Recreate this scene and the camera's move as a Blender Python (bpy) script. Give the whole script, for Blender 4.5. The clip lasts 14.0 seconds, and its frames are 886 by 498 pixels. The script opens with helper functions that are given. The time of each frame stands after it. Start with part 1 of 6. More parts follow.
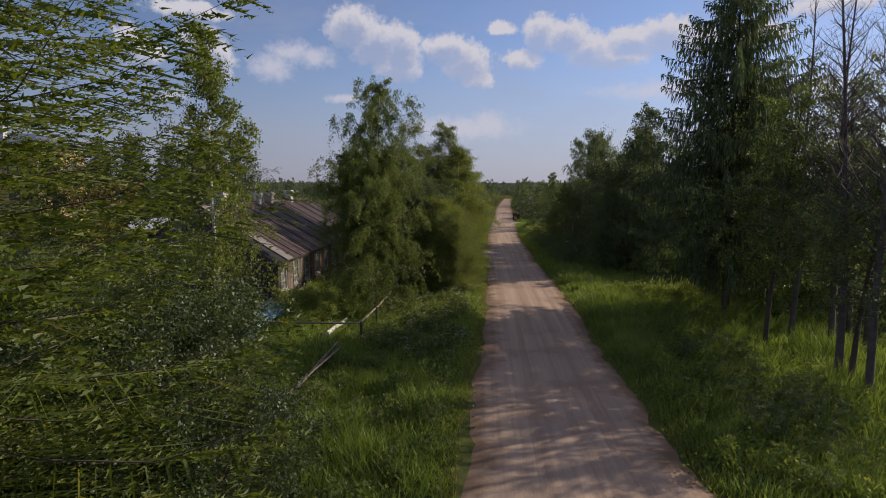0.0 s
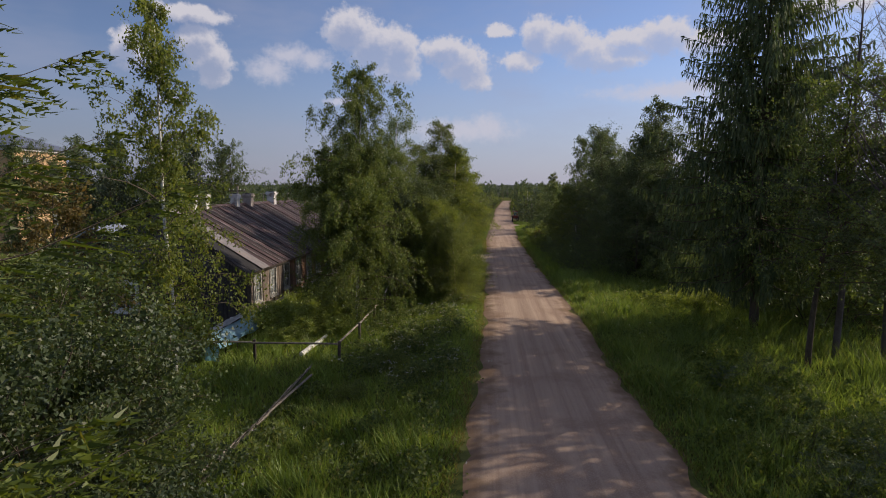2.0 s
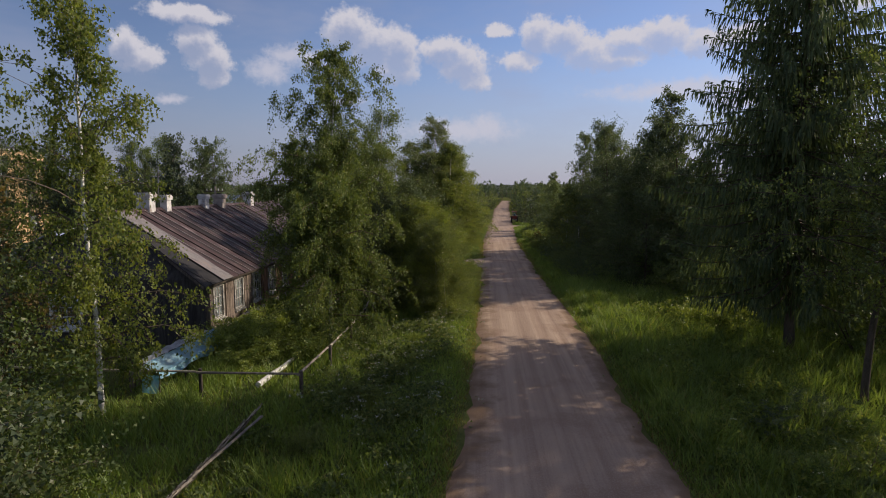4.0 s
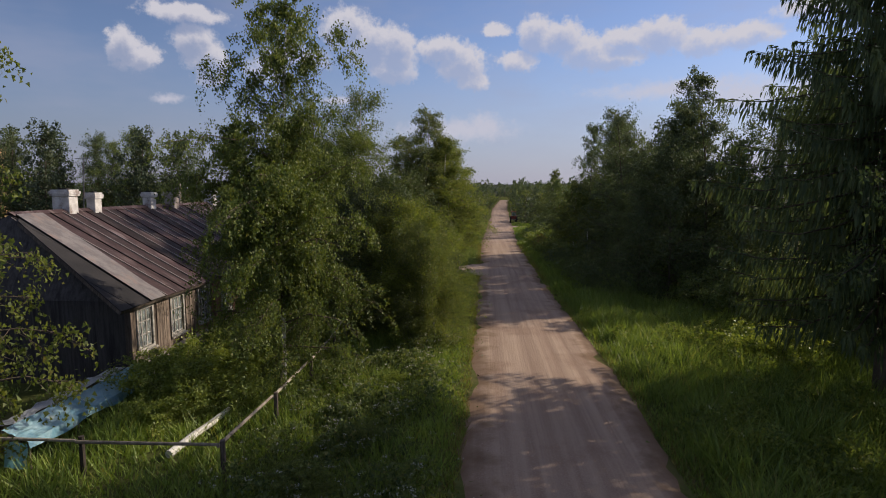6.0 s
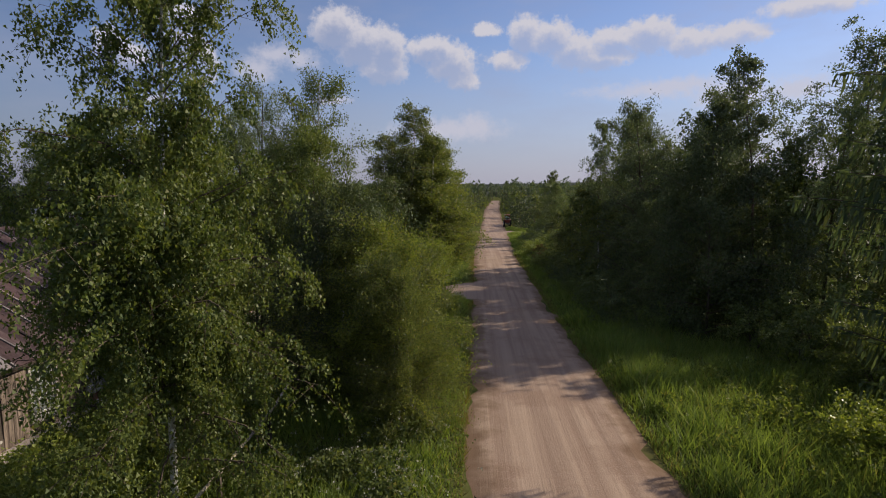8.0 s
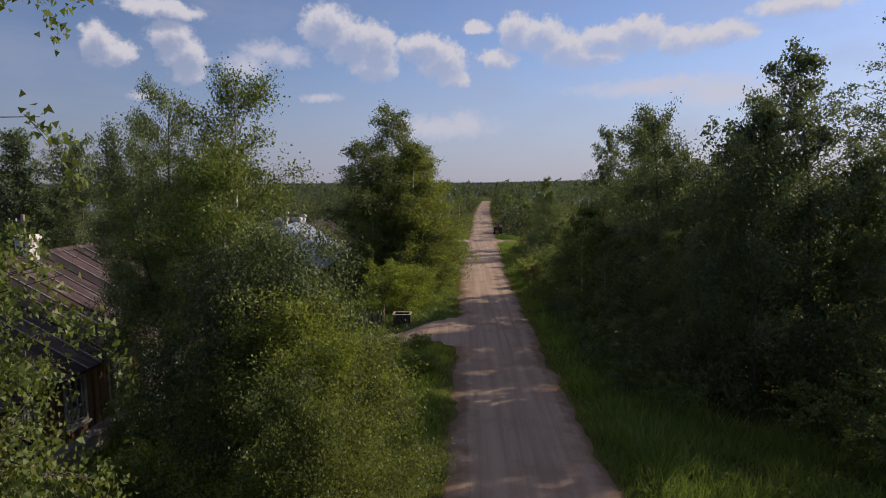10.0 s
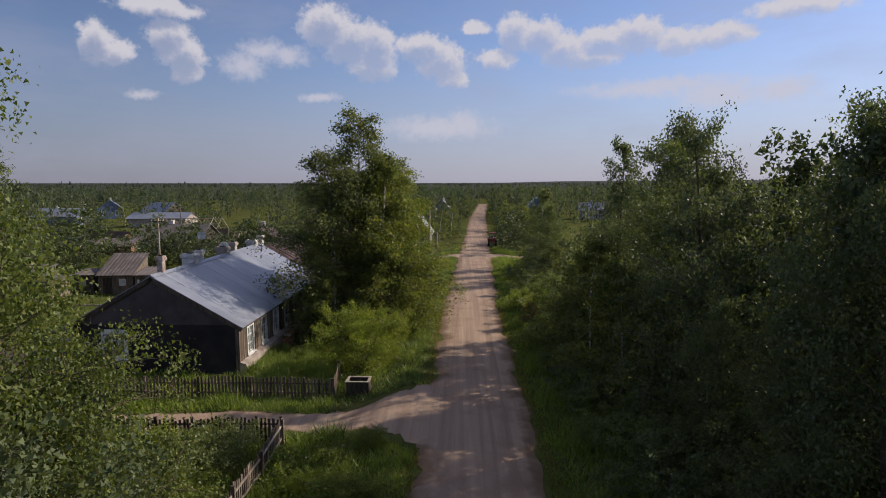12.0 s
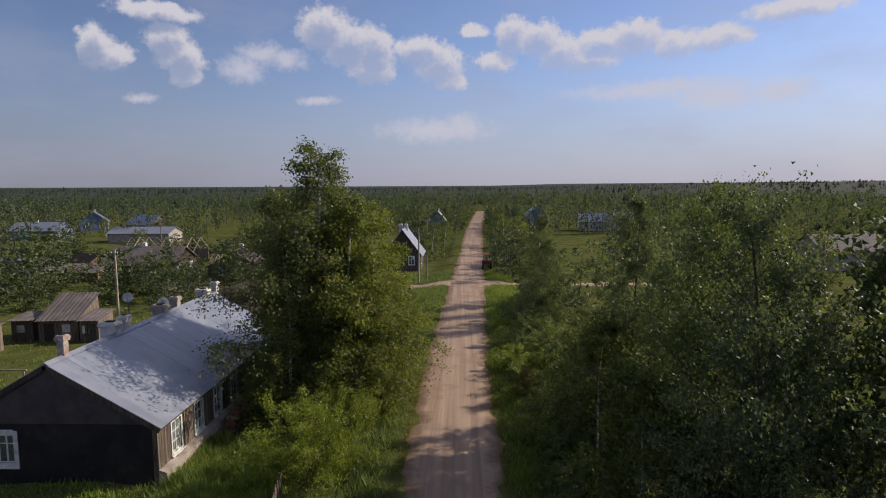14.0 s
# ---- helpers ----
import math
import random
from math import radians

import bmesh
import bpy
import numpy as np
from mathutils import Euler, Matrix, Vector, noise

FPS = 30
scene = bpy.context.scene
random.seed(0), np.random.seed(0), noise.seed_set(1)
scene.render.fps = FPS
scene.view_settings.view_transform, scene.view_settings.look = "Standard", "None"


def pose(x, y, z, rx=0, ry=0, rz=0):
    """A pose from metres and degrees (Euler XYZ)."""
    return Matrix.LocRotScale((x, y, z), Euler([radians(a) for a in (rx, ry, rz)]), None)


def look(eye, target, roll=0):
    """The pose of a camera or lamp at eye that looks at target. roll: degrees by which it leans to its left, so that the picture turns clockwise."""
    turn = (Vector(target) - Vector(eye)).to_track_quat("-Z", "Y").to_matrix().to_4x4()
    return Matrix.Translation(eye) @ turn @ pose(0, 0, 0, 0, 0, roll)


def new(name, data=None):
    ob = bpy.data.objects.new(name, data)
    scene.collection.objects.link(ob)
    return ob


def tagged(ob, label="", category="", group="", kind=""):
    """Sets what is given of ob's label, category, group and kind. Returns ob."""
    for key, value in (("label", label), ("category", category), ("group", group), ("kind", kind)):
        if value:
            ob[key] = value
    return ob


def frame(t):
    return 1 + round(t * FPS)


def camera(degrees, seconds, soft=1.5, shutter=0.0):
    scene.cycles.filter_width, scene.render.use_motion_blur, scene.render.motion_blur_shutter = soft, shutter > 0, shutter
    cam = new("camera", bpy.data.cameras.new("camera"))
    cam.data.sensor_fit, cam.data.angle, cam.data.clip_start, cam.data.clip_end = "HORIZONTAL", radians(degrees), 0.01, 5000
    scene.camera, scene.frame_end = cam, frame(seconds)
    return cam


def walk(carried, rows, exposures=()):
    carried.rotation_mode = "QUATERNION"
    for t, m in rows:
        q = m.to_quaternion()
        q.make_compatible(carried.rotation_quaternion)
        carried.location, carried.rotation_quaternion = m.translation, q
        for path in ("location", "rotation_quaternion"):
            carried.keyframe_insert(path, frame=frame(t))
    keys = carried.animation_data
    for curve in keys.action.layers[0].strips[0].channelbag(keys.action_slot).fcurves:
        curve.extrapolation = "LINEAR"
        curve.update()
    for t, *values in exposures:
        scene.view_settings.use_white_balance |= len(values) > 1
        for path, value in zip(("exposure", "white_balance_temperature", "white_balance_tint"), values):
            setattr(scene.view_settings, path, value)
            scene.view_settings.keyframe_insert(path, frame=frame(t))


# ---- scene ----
cam = camera(75.5, 14.0, 1.0)
PATH = [
    (0, (-2.493, -0.298, 6.182), (-2.637, 1.684, 5.961), 0.2),
    (0.5, (-2.505, 0.537, 6.133), (-2.648, 2.52, 5.914), 0.1),
    (1, (-2.51, 1.299, 6.079), (-2.652, 3.282, 5.861), 0.1),
    (1.5, (-2.455, 2.099, 6.054), (-2.597, 4.083, 5.838), 0.0),
    (2, (-2.43, 2.968, 6.038), (-2.57, 4.952, 5.825), 0.0),
    (2.5, (-2.332, 3.81, 6.025), (-2.471, 5.794, 5.814), -0.1),
    (3, (-2.246, 4.651, 6.028), (-2.386, 6.634, 5.817), -0.1),
    (5.5, (-2.09, 10.053, 5.905), (-2.223, 12.037, 5.689), -0.1),
    (6, (-2.126, 11.604, 5.868), (-2.257, 13.588, 5.653), -0.1),
    (6.5, (-2.198, 13.163, 5.931), (-2.326, 15.147, 5.716), -0.0),
    (7, (-2.305, 14.775, 6.051), (-2.427, 16.759, 5.836), 0.1),
    (7.5, (-2.325, 16.345, 6.176), (-2.441, 18.33, 5.96), 0.0),
    (8, (-2.255, 17.979, 6.324), (-2.356, 19.965, 6.108), -0.3),
    (10.5, (-1.699, 25.856, 7.842), (-1.764, 27.842, 7.618), -0.2),
    (11, (-1.47, 27.947, 8.116), (-1.532, 29.934, 7.895), -0.1),
    (11.5, (-1.162, 29.941, 8.399), (-1.223, 31.928, 8.177), -0.0),
    (12, (-0.807, 31.84, 8.785), (-0.869, 33.827, 8.562), -0.1),
    (12.5, (-0.509, 33.755, 9.208), (-0.571, 35.742, 8.984), -0.2),
    (13, (-0.309, 35.626, 9.82), (-0.366, 37.612, 9.597), -0.1),
    (13.5, (-0.042, 37.051, 10.532), (-0.097, 39.039, 10.316), -0.1),
    (14, (0.197, 38.005, 11.166), (0.138, 39.993, 10.952), -0.3),
]
walk(cam, [(t, look(eye, target, roll)) for t, eye, target, roll in PATH])

# ---------------------------------------------------------------- light and sky
SUN_AZ, SUN_EL = 68.0, 30.0      # degrees clockwise from the road's direction, and above the ground
SKY, SUN = 0.132, 5.0
az, el = radians(SUN_AZ), radians(SUN_EL)
to_sun = Vector((math.sin(az) * math.cos(el), math.cos(az) * math.cos(el), math.sin(el)))
sun = new("sun", bpy.data.lights.new("sun", "SUN"))
sun.data.energy, sun.data.angle, sun.data.color = SUN, radians(0.6), (1.0, 0.86, 0.68)
sun.matrix_world = look(to_sun * 80, (0, 0, 0))

# cumulus: azimuth, elevation, half width, half height in degrees
CLOUDS = [(-32.2, 11.8, 1.15, 1.40), (-30.8, 11.1, 1.19, 0.90), (-26.6, 12.9, 1.46, 1.18), (-25.5, 11.4, 1.58, 1.30),
          (-25.3, 10.0, 1.17, 0.86), (-27.3, 15.0, 2.71, 0.70),
          (-12.9, 14.6, 2.01, 1.53), (-10.4, 13.3, 2.42, 1.62), (-8.1, 12.9, 1.52, 1.78), (-8.6, 11.3, 1.90, 1.11),
          (-3.8, 13.0, 2.08, 1.00), (-2.0, 11.8, 1.98, 1.42), (-0.8, 10.2, 1.21, 0.78), (1.4, 14.7, 1.09, 0.49),
          (3.5, 11.9, 1.52, 0.76), (5.2, 14.2, 1.39, 1.36), (7.7, 13.8, 1.59, 1.36), (9.6, 12.5, 2.09, 1.28)]
CLOUDS += [(12.0, 11.9, 2.56, 0.98), (13.5, 13.4, 1.82, 0.86), (16.5, 13.5, 2.04, 1.27), (20.1, 12.5, 1.86, 1.03),
           (23.5, 12.8, 2.19, 0.91), (29.3, 14.4, 3.08, 0.76)]
WISPS = [(-18.7, 12.2, 1.6, 0.75), (-16.5, 11.9, 1.5, 0.62), (-20.5, 10.8, 1.49, 0.88), (18.6, 8.8, 6.03, 0.64), (23.5, 8.0, 2.65, 1.05), (28.3, 7.9, 2.02, 0.82),
         (-2.3, 5.6, 4.17, 0.86), (0.2, 5.8, 1.39, 0.97), (-29.0, 7.9, 0.97, 0.33), (-13.5, 8.3, 1.39, 0.31)]

world = bpy.data.worlds.new("sky")
scene.world = world
world.use_nodes = True
wt = world.node_tree
wt.nodes.clear()


class Nodes:
    """Small helper that adds nodes to a tree and links them."""

    def __init__(self, tree):
        self.tree = tree

    def add(self, kind, inputs=(), operation=""):
        n = self.tree.nodes.new(kind)
        if operation:
            n.operation = operation
        for key, value in (inputs.items() if isinstance(inputs, dict) else enumerate(inputs)):
            if value is None:
                continue
            if isinstance(value, bpy.types.NodeSocket):
                self.tree.links.new(value, n.inputs[key])
            else:
                n.inputs[key].default_value = value
        return n

    def math(self, op, a, b=None, clamp=False):
        n = self.add("ShaderNodeMath", [a, b], op)
        n.use_clamp = clamp
        return n.outputs[0]

    def vec(self, op, a, b=None, out=0):
        return self.add("ShaderNodeVectorMath", [a, b], op).outputs[out]

    def noise(self, vector, scale, detail=4.0, rough=0.55, out=0):
        return self.add("ShaderNodeTexNoise", {"Vector": vector, "Scale": scale, "Detail": detail, "Roughness": rough}).outputs[out]

    def ramp(self, fac, lo, hi, a=0.0, b=1.0):
        n = self.add("ShaderNodeMapRange", {0: fac, 1: lo, 2: hi, 3: a, 4: b})
        n.interpolation_type = "SMOOTHSTEP"
        return n.outputs[0]

    def mix(self, fac, a, b, blend="MIX"):
        n = self.add("ShaderNodeMix")
        n.data_type, n.blend_type = "RGBA", blend
        if isinstance(fac, bpy.types.NodeSocket):
            self.tree.links.new(fac, n.inputs[0])
        else:
            n.inputs[0].default_value = fac
        for key, value in ((6, a), (7, b)):
            if isinstance(value, bpy.types.NodeSocket):
                self.tree.links.new(value, n.inputs[key])
            else:
                n.inputs[key].default_value = (*value, 1.0)[:4]
        return n.outputs[2]


def make_sky():
    w = Nodes(wt)
    air = w.add("ShaderNodeTexSky")
    air.sky_type, air.sun_disc, air.sun_elevation, air.sun_rotation = "NISHITA", False, el, az
    air.altitude, air.air_density, air.dust_density, air.ozone_density = 100.0, 1.0, 0.4, 2.0
    sky = air.outputs[0]
    way = w.add("ShaderNodeTexCoord").outputs["Generated"]
    sep = w.add("ShaderNodeSeparateXYZ", [way])
    azimuth = w.math("DEGREES", w.math("ARCTAN2", sep.outputs[0], sep.outputs[1]))
    height = w.math("DEGREES", w.math("ARCSINE", sep.outputs[2]))
    place = w.add("ShaderNodeCombineXYZ", [azimuth, height, 0.0]).outputs[0]
    big = w.vec("SUBTRACT", w.noise(place, 0.55, 6.0, 0.62, 1), (0.5, 0.5, 0.5))
    bent = w.vec("ADD", place, w.vec("MULTIPLY", big, (1.9, 1.5, 0.0)))

    def nearest(blobs, at, grow=0.80):
        out = None
        for a, e, rw, rh in blobs:
            d = w.vec("LENGTH", w.vec("MULTIPLY", w.vec("SUBTRACT", at, (a, e, 0)), (grow / rw, grow / rh, 0)), out=1)
            out = d if out is None else w.add("ShaderNodeMath", [out, d, 0.16], "SMOOTH_MIN").outputs[0]
        return out

    fine = w.math("SUBTRACT", w.noise(place, 1.3, 8.0, 0.62), 0.5)
    near = w.math("ADD", nearest(CLOUDS, bent), w.math("MULTIPLY", fine, 1.05))
    # how much cloud stands above and towards the sun: none on the sunlit heads, much in the bellies
    over = w.math("ADD", nearest(CLOUDS, w.vec("ADD", bent, (0.25, 1.05, 0.0))), w.math("MULTIPLY", fine, 0.9))
    belly = w.ramp(over, 1.20, 0.25)
    dense = w.math("MULTIPLY", w.ramp(near, 1.23, 0.70), w.math("SUBTRACT", 0.96, w.math("MULTIPLY", belly, 0.52)))
    thin = w.math("MULTIPLY", w.ramp(w.math("ADD", nearest(WISPS, bent), w.math("MULTIPLY", fine, 1.4)), 1.5, 0.2), 0.78)
    # broken cloud over the unseen rest of the sky, cover raised for fill light
    dome = w.vec("DIVIDE", way, w.add("ShaderNodeCombineXYZ", [w.math("MAXIMUM", sep.outputs[2], 0.06)] * 3).outputs[0])
    rest = w.math("MULTIPLY", w.ramp(w.noise(dome, 0.9, 6.0, 0.6), 0.44, 0.64), w.math("MULTIPLY", w.ramp(height, 16.0, 26.0), 0.8))
    veil = w.math("MULTIPLY", w.ramp(w.noise(w.vec("MULTIPLY", place, (0.35, 1.0, 1.0)), 0.16, 4.0, 0.6), 0.40, 0.75), 0.35)
    # clear air, whiter towards the horizon and the sun's side
    low = w.math("MULTIPLY", w.ramp(height, 14.0, -1.0), w.ramp(azimuth, -45.0, 45.0, 0.74, 0.84))
    haze = w.mix(w.ramp(azimuth, -50.0, 30.0), (2.0, 2.15, 3.15), (2.72, 2.82, 3.85))
    clear = w.mix(low, w.mix(1.0, sky, (0.81, 0.77, 0.91), "MULTIPLY"), haze)
    dim = w.ramp(azimuth, -50.0, 5.0, 0.70, 1.0)
    clear = w.mix(1.0, clear, w.add("ShaderNodeCombineXYZ", [dim, dim, dim]).outputs[0], "MULTIPLY")
    clear = w.mix(veil, clear, (2.7, 2.8, 3.7))
    clear = w.mix(thin, clear, (4.3, 4.2, 4.85))
    clear = w.mix(rest, clear, (5.1, 4.9, 5.3))
    both = w.mix(dense, clear, w.mix(belly, (4.65, 4.5, 4.95), (3.2, 3.25, 4.1)))
    back = w.add("ShaderNodeBackground", [both, SKY])
    out = w.add("ShaderNodeOutputWorld")
    wt.links.new(back.outputs[0], out.inputs[0])


make_sky()

# ---------------------------------------------------------------- materials
MATS = {}


def material(name, dark, light, scale=3.0, rough=0.8, metal=0.0, bump=0.3, stretch=(1, 1, 1), fine=40.0, vary=0.0, spec=0.3, stain=None, stain_scale=0.6):
    """A weathered surface: two scales of colour, stains and fine relief, in the object's own metres."""
    m = bpy.data.materials.new(name)
    m.use_nodes = True
    n = Nodes(m.node_tree)
    bsdf = m.node_tree.nodes["Principled BSDF"]
    at = n.vec("MULTIPLY", n.add("ShaderNodeNewGeometry").outputs["Position"], stretch)
    wide, grain = n.noise(at, scale, 5.0, 0.6), n.noise(at, fine, 4.0, 0.6)
    mixed = n.math("ADD", n.math("MULTIPLY", wide, 0.65), n.math("MULTIPLY", grain, 0.35))
    colour = n.mix(n.ramp(mixed, 0.36, 0.64), dark, light)
    if stain:
        spot = n.ramp(n.noise(at, stain_scale, 6.0, 0.65), 0.52, 0.68)
        colour = n.mix(n.math("MULTIPLY", spot, 0.8), colour, stain)
    if vary:
        ob = n.add("ShaderNodeObjectInfo").outputs["Random"]
        shift = n.ramp(ob, 0.0, 1.0, 1.0 - vary, 1.0 + vary)
        colour = n.mix(1.0, colour, n.add("ShaderNodeCombineXYZ", [shift] * 3).outputs[0], "MULTIPLY")
    m.node_tree.links.new(colour, bsdf.inputs["Base Color"])
    bsdf.inputs["Metallic"].default_value = metal
    bsdf.inputs["Specular IOR Level"].default_value = spec
    m.node_tree.links.new(n.ramp(wide, 0.2, 0.8, rough - 0.12, min(1.0, rough + 0.1)), bsdf.inputs["Roughness"])
    b = n.add("ShaderNodeBump", {"Strength": bump, "Distance": 0.02, "Height": mixed})
    m.node_tree.links.new(b.outputs[0], bsdf.inputs["Normal"])
    MATS[name] = m
    return m


def leaf_material(name, dark, light, dry, through_light=0.45, rough=0.5):
    """Leaves that differ one by one and let some light through."""
    m = bpy.data.materials.new(name)
    m.use_nodes = True
    n = Nodes(m.node_tree)
    bsdf = m.node_tree.nodes["Principled BSDF"]
    one = n.add("ShaderNodeNewGeometry")
    tree = n.add("ShaderNodeObjectInfo").outputs["Random"]
    patch = n.noise(one.outputs["Position"], 0.55, 3.0)
    colour = n.mix(n.ramp(n.math("ADD", n.math("MULTIPLY", one.outputs["Random Per Island"], 0.6), n.math("MULTIPLY", patch, 0.6)), 0.2, 0.9), dark, light)
    colour = n.mix(n.math("MULTIPLY", n.ramp(one.outputs["Random Per Island"], 0.93, 0.97), 0.7), colour, dry)
    gain = n.ramp(tree, 0.0, 1.0, 0.82, 1.18)
    colour = n.mix(1.0, colour, n.add("ShaderNodeCombineXYZ", [gain, gain, n.ramp(tree, 0, 1, 1.15, 0.85)]).outputs[0], "MULTIPLY")
    m.node_tree.links.new(colour, bsdf.inputs["Base Color"])
    bsdf.inputs["Roughness"].default_value = rough
    bsdf.inputs["Specular IOR Level"].default_value = 0.38
    glow = n.add("ShaderNodeBsdfTranslucent", [n.mix(1.0, colour, (1.25, 1.22, 0.60), "MULTIPLY")])
    mix = n.add("ShaderNodeMixShader", [through_light, bsdf.outputs[0], glow.outputs[0]])
    m.node_tree.links.new(mix.outputs[0], m.node_tree.nodes["Material Output"].inputs[0])
    MATS[name] = m
    return m


def road_material():
    m = bpy.data.materials.new("packed_dirt")
    m.use_nodes = True
    n = Nodes(m.node_tree)
    bsdf = m.node_tree.nodes["Principled BSDF"]
    at = n.add("ShaderNodeNewGeometry").outputs["Position"]
    along = n.noise(n.vec("MULTIPLY", at, (2.6, 0.05, 1)), 1.0, 4.0, 0.6)
    blots = n.noise(at, 0.45, 6.0, 0.62)
    grit = n.noise(at, 26.0, 4.0, 0.7)
    base = n.mix(n.ramp(along, 0.30, 0.70), (0.258, 0.178, 0.134), (0.390, 0.288, 0.218))
    base = n.mix(n.math("MULTIPLY", n.ramp(blots, 0.48, 0.66), 0.7), base, (0.235, 0.155, 0.114))
    base = n.mix(n.math("MULTIPLY", n.ramp(grit, 0.45, 0.72), 0.5), base, (0.42, 0.34, 0.27))
    stones = n.add("ShaderNodeTexVoronoi", {"Vector": at, "Scale": 9.0}).outputs[0]
    base = n.mix(n.math("MULTIPLY", n.ramp(stones, 0.16, 0.08), 0.4), base, (0.16, 0.12, 0.095))
    # reddish loose edge, by the distance from the middle that the mesh carries
    edge = n.add("ShaderNodeAttribute")
    edge.attribute_name = "edge"
    edge = edge.outputs["Fac"]
    rim = n.ramp(n.math("ADD", edge, n.math("MULTIPLY", n.math("SUBTRACT", n.noise(at, 1.6, 5.0), 0.5), 0.7)), 0.58, 0.95)
    base = n.mix(n.math("MULTIPLY", rim, 0.85), base, (0.150, 0.095, 0.058))
    m.node_tree.links.new(base, bsdf.inputs["Base Color"])
    bsdf.inputs["Roughness"].default_value = 0.93
    bsdf.inputs["Specular IOR Level"].default_value = 0.15
    relief = n.math("ADD", n.math("MULTIPLY", along, 1.0), n.math("ADD", n.math("MULTIPLY", grit, 0.25), n.math("MULTIPLY", blots, 0.6)))
    b = n.add("ShaderNodeBump", {"Strength": 0.55, "Distance": 0.05, "Height": relief})
    m.node_tree.links.new(b.outputs[0], bsdf.inputs["Normal"])
    return m


def glass_material():
    m = bpy.data.materials.new("old_glass")
    m.use_nodes = True
    b = m.node_tree.nodes["Principled BSDF"]
    b.inputs["Base Color"].default_value = (0.62, 0.68, 0.70, 1)
    b.inputs["Roughness"].default_value = 0.06
    b.inputs["Transmission Weight"].default_value = 0.85
    return m


DIRT, GLASS = road_material(), glass_material()
SOIL = material("meadow_soil", (0.058, 0.070, 0.022), (0.110, 0.120, 0.040), 0.5, 1.0, bump=0.8, fine=9.0, spec=0.0, stain=(0.11, 0.095, 0.045), stain_scale=0.25)
BIRCH_BARK = material("birch_bark", (0.40, 0.38, 0.35), (0.68, 0.66, 0.62), 4.0, 0.8, stretch=(1, 1, 2.2), fine=18.0, stain=(0.045, 0.04, 0.038), stain_scale=3.0)
DARK_BARK = material("dark_bark", (0.055, 0.043, 0.033), (0.13, 0.10, 0.078), 5.0, 0.9, bump=0.9, stretch=(1, 1, 0.3))
TWIG_BARK = material("dead_twig_bark", (0.075, 0.062, 0.062), (0.15, 0.125, 0.12), 3.0, 0.9)
GREY_WOOD = material("weathered_boards", (0.055, 0.041, 0.034), (0.205, 0.162, 0.132), 2.2, 0.85, bump=0.5, stretch=(6, 6, 0.5), fine=14.0, vary=0.4, stain=(0.06, 0.048, 0.04), stain_scale=0.8)
RED_WOOD = material("worn_red_boards", (0.115, 0.055, 0.036), (0.25, 0.135, 0.085), 2.2, 0.85, bump=0.5, stretch=(6, 6, 0.5), fine=14.0, vary=0.3, stain=(0.21, 0.17, 0.13), stain_scale=0.9)
DARK_WOOD = material("dark_fence_wood", (0.035, 0.028, 0.024), (0.105, 0.085, 0.07), 2.5, 0.9, bump=0.5, stretch=(5, 5, 0.6), fine=14.0, vary=0.4)
PALE_WOOD = material("bleached_pole_wood", (0.20, 0.165, 0.13), (0.40, 0.35, 0.29), 3.0, 0.85, stretch=(2, 2, 0.6), vary=0.3)
FELT = material("tarred_felt", (0.014, 0.0133, 0.0145), (0.034, 0.0315, 0.033), 1.1, 0.9, bump=0.3, stain=(0.050, 0.045, 0.044), stain_scale=0.5)
# Grey gable boards, darkened in colour for the shade on that end.
GABLE_WOOD = material("shaded_grey_boards", (0.038, 0.035, 0.036), (0.088, 0.082, 0.082), 1.6, 0.9, bump=0.5, stretch=(6, 6, 0.45), fine=14.0, stain=(0.02, 0.019, 0.02), stain_scale=0.6)
CEMENT = material("rough_plaster", (0.25, 0.21, 0.19), (0.42, 0.37, 0.34), 1.8, 0.92, bump=0.5, stain=(0.16, 0.12, 0.105))
LIME = material("limewashed_brick", (0.40, 0.38, 0.37), (0.66, 0.64, 0.63), 3.0, 0.9, bump=0.5, stain=(0.20, 0.14, 0.12), stain_scale=2.6)
BRICK = material("patched_brick", (0.20, 0.13, 0.11), (0.40, 0.34, 0.32), 4.0, 0.9, bump=0.5, stain=(0.58, 0.55, 0.53), stain_scale=2.0)
RUST_ROOF = material("rusty_painted_sheet", (0.023, 0.0135, 0.0142), (0.056, 0.034, 0.035), 1.2, 0.75, 0.1, 0.25, (0.8, 5.0, 1.6), 12.0, 0.6, 0.3, (0.12, 0.092, 0.092), 0.7)
BARE_ROOF = material("bare_grey_sheet", (0.13, 0.112, 0.108), (0.25, 0.226, 0.216), 1.4, 0.55, 0.2, 0.2, (1.5, 3.0, 1.5), 12.0, 0.1, 0.4, (0.26, 0.19, 0.16), 0.9)
ZINC = material("galvanised_sheet", (0.218, 0.243, 0.306), (0.294, 0.320, 0.392), 0.7, 0.45, 0.3, 0.12, (1.0, 2.2, 1.0), 10.0, 0.06, 0.5, (0.22, 0.24, 0.30), 0.5)
SLATE = material("grey_corrugated_sheet", (0.10, 0.085, 0.085), (0.19, 0.165, 0.16), 1.2, 0.85, bump=0.3, vary=0.15, stain=(0.07, 0.065, 0.05))
WHITE_PAINT = material("flaked_white_paint", (0.50, 0.51, 0.52), (0.74, 0.75, 0.76), 4.0, 0.7, bump=0.2, stain=(0.30, 0.27, 0.24), stain_scale=3.0)
OCHRE = material("ochre_render", (0.42, 0.27, 0.14), (0.56, 0.38, 0.21), 0.6, 0.9, bump=0.2, fine=12.0, stain=(0.36, 0.22, 0.12), stain_scale=0.35)
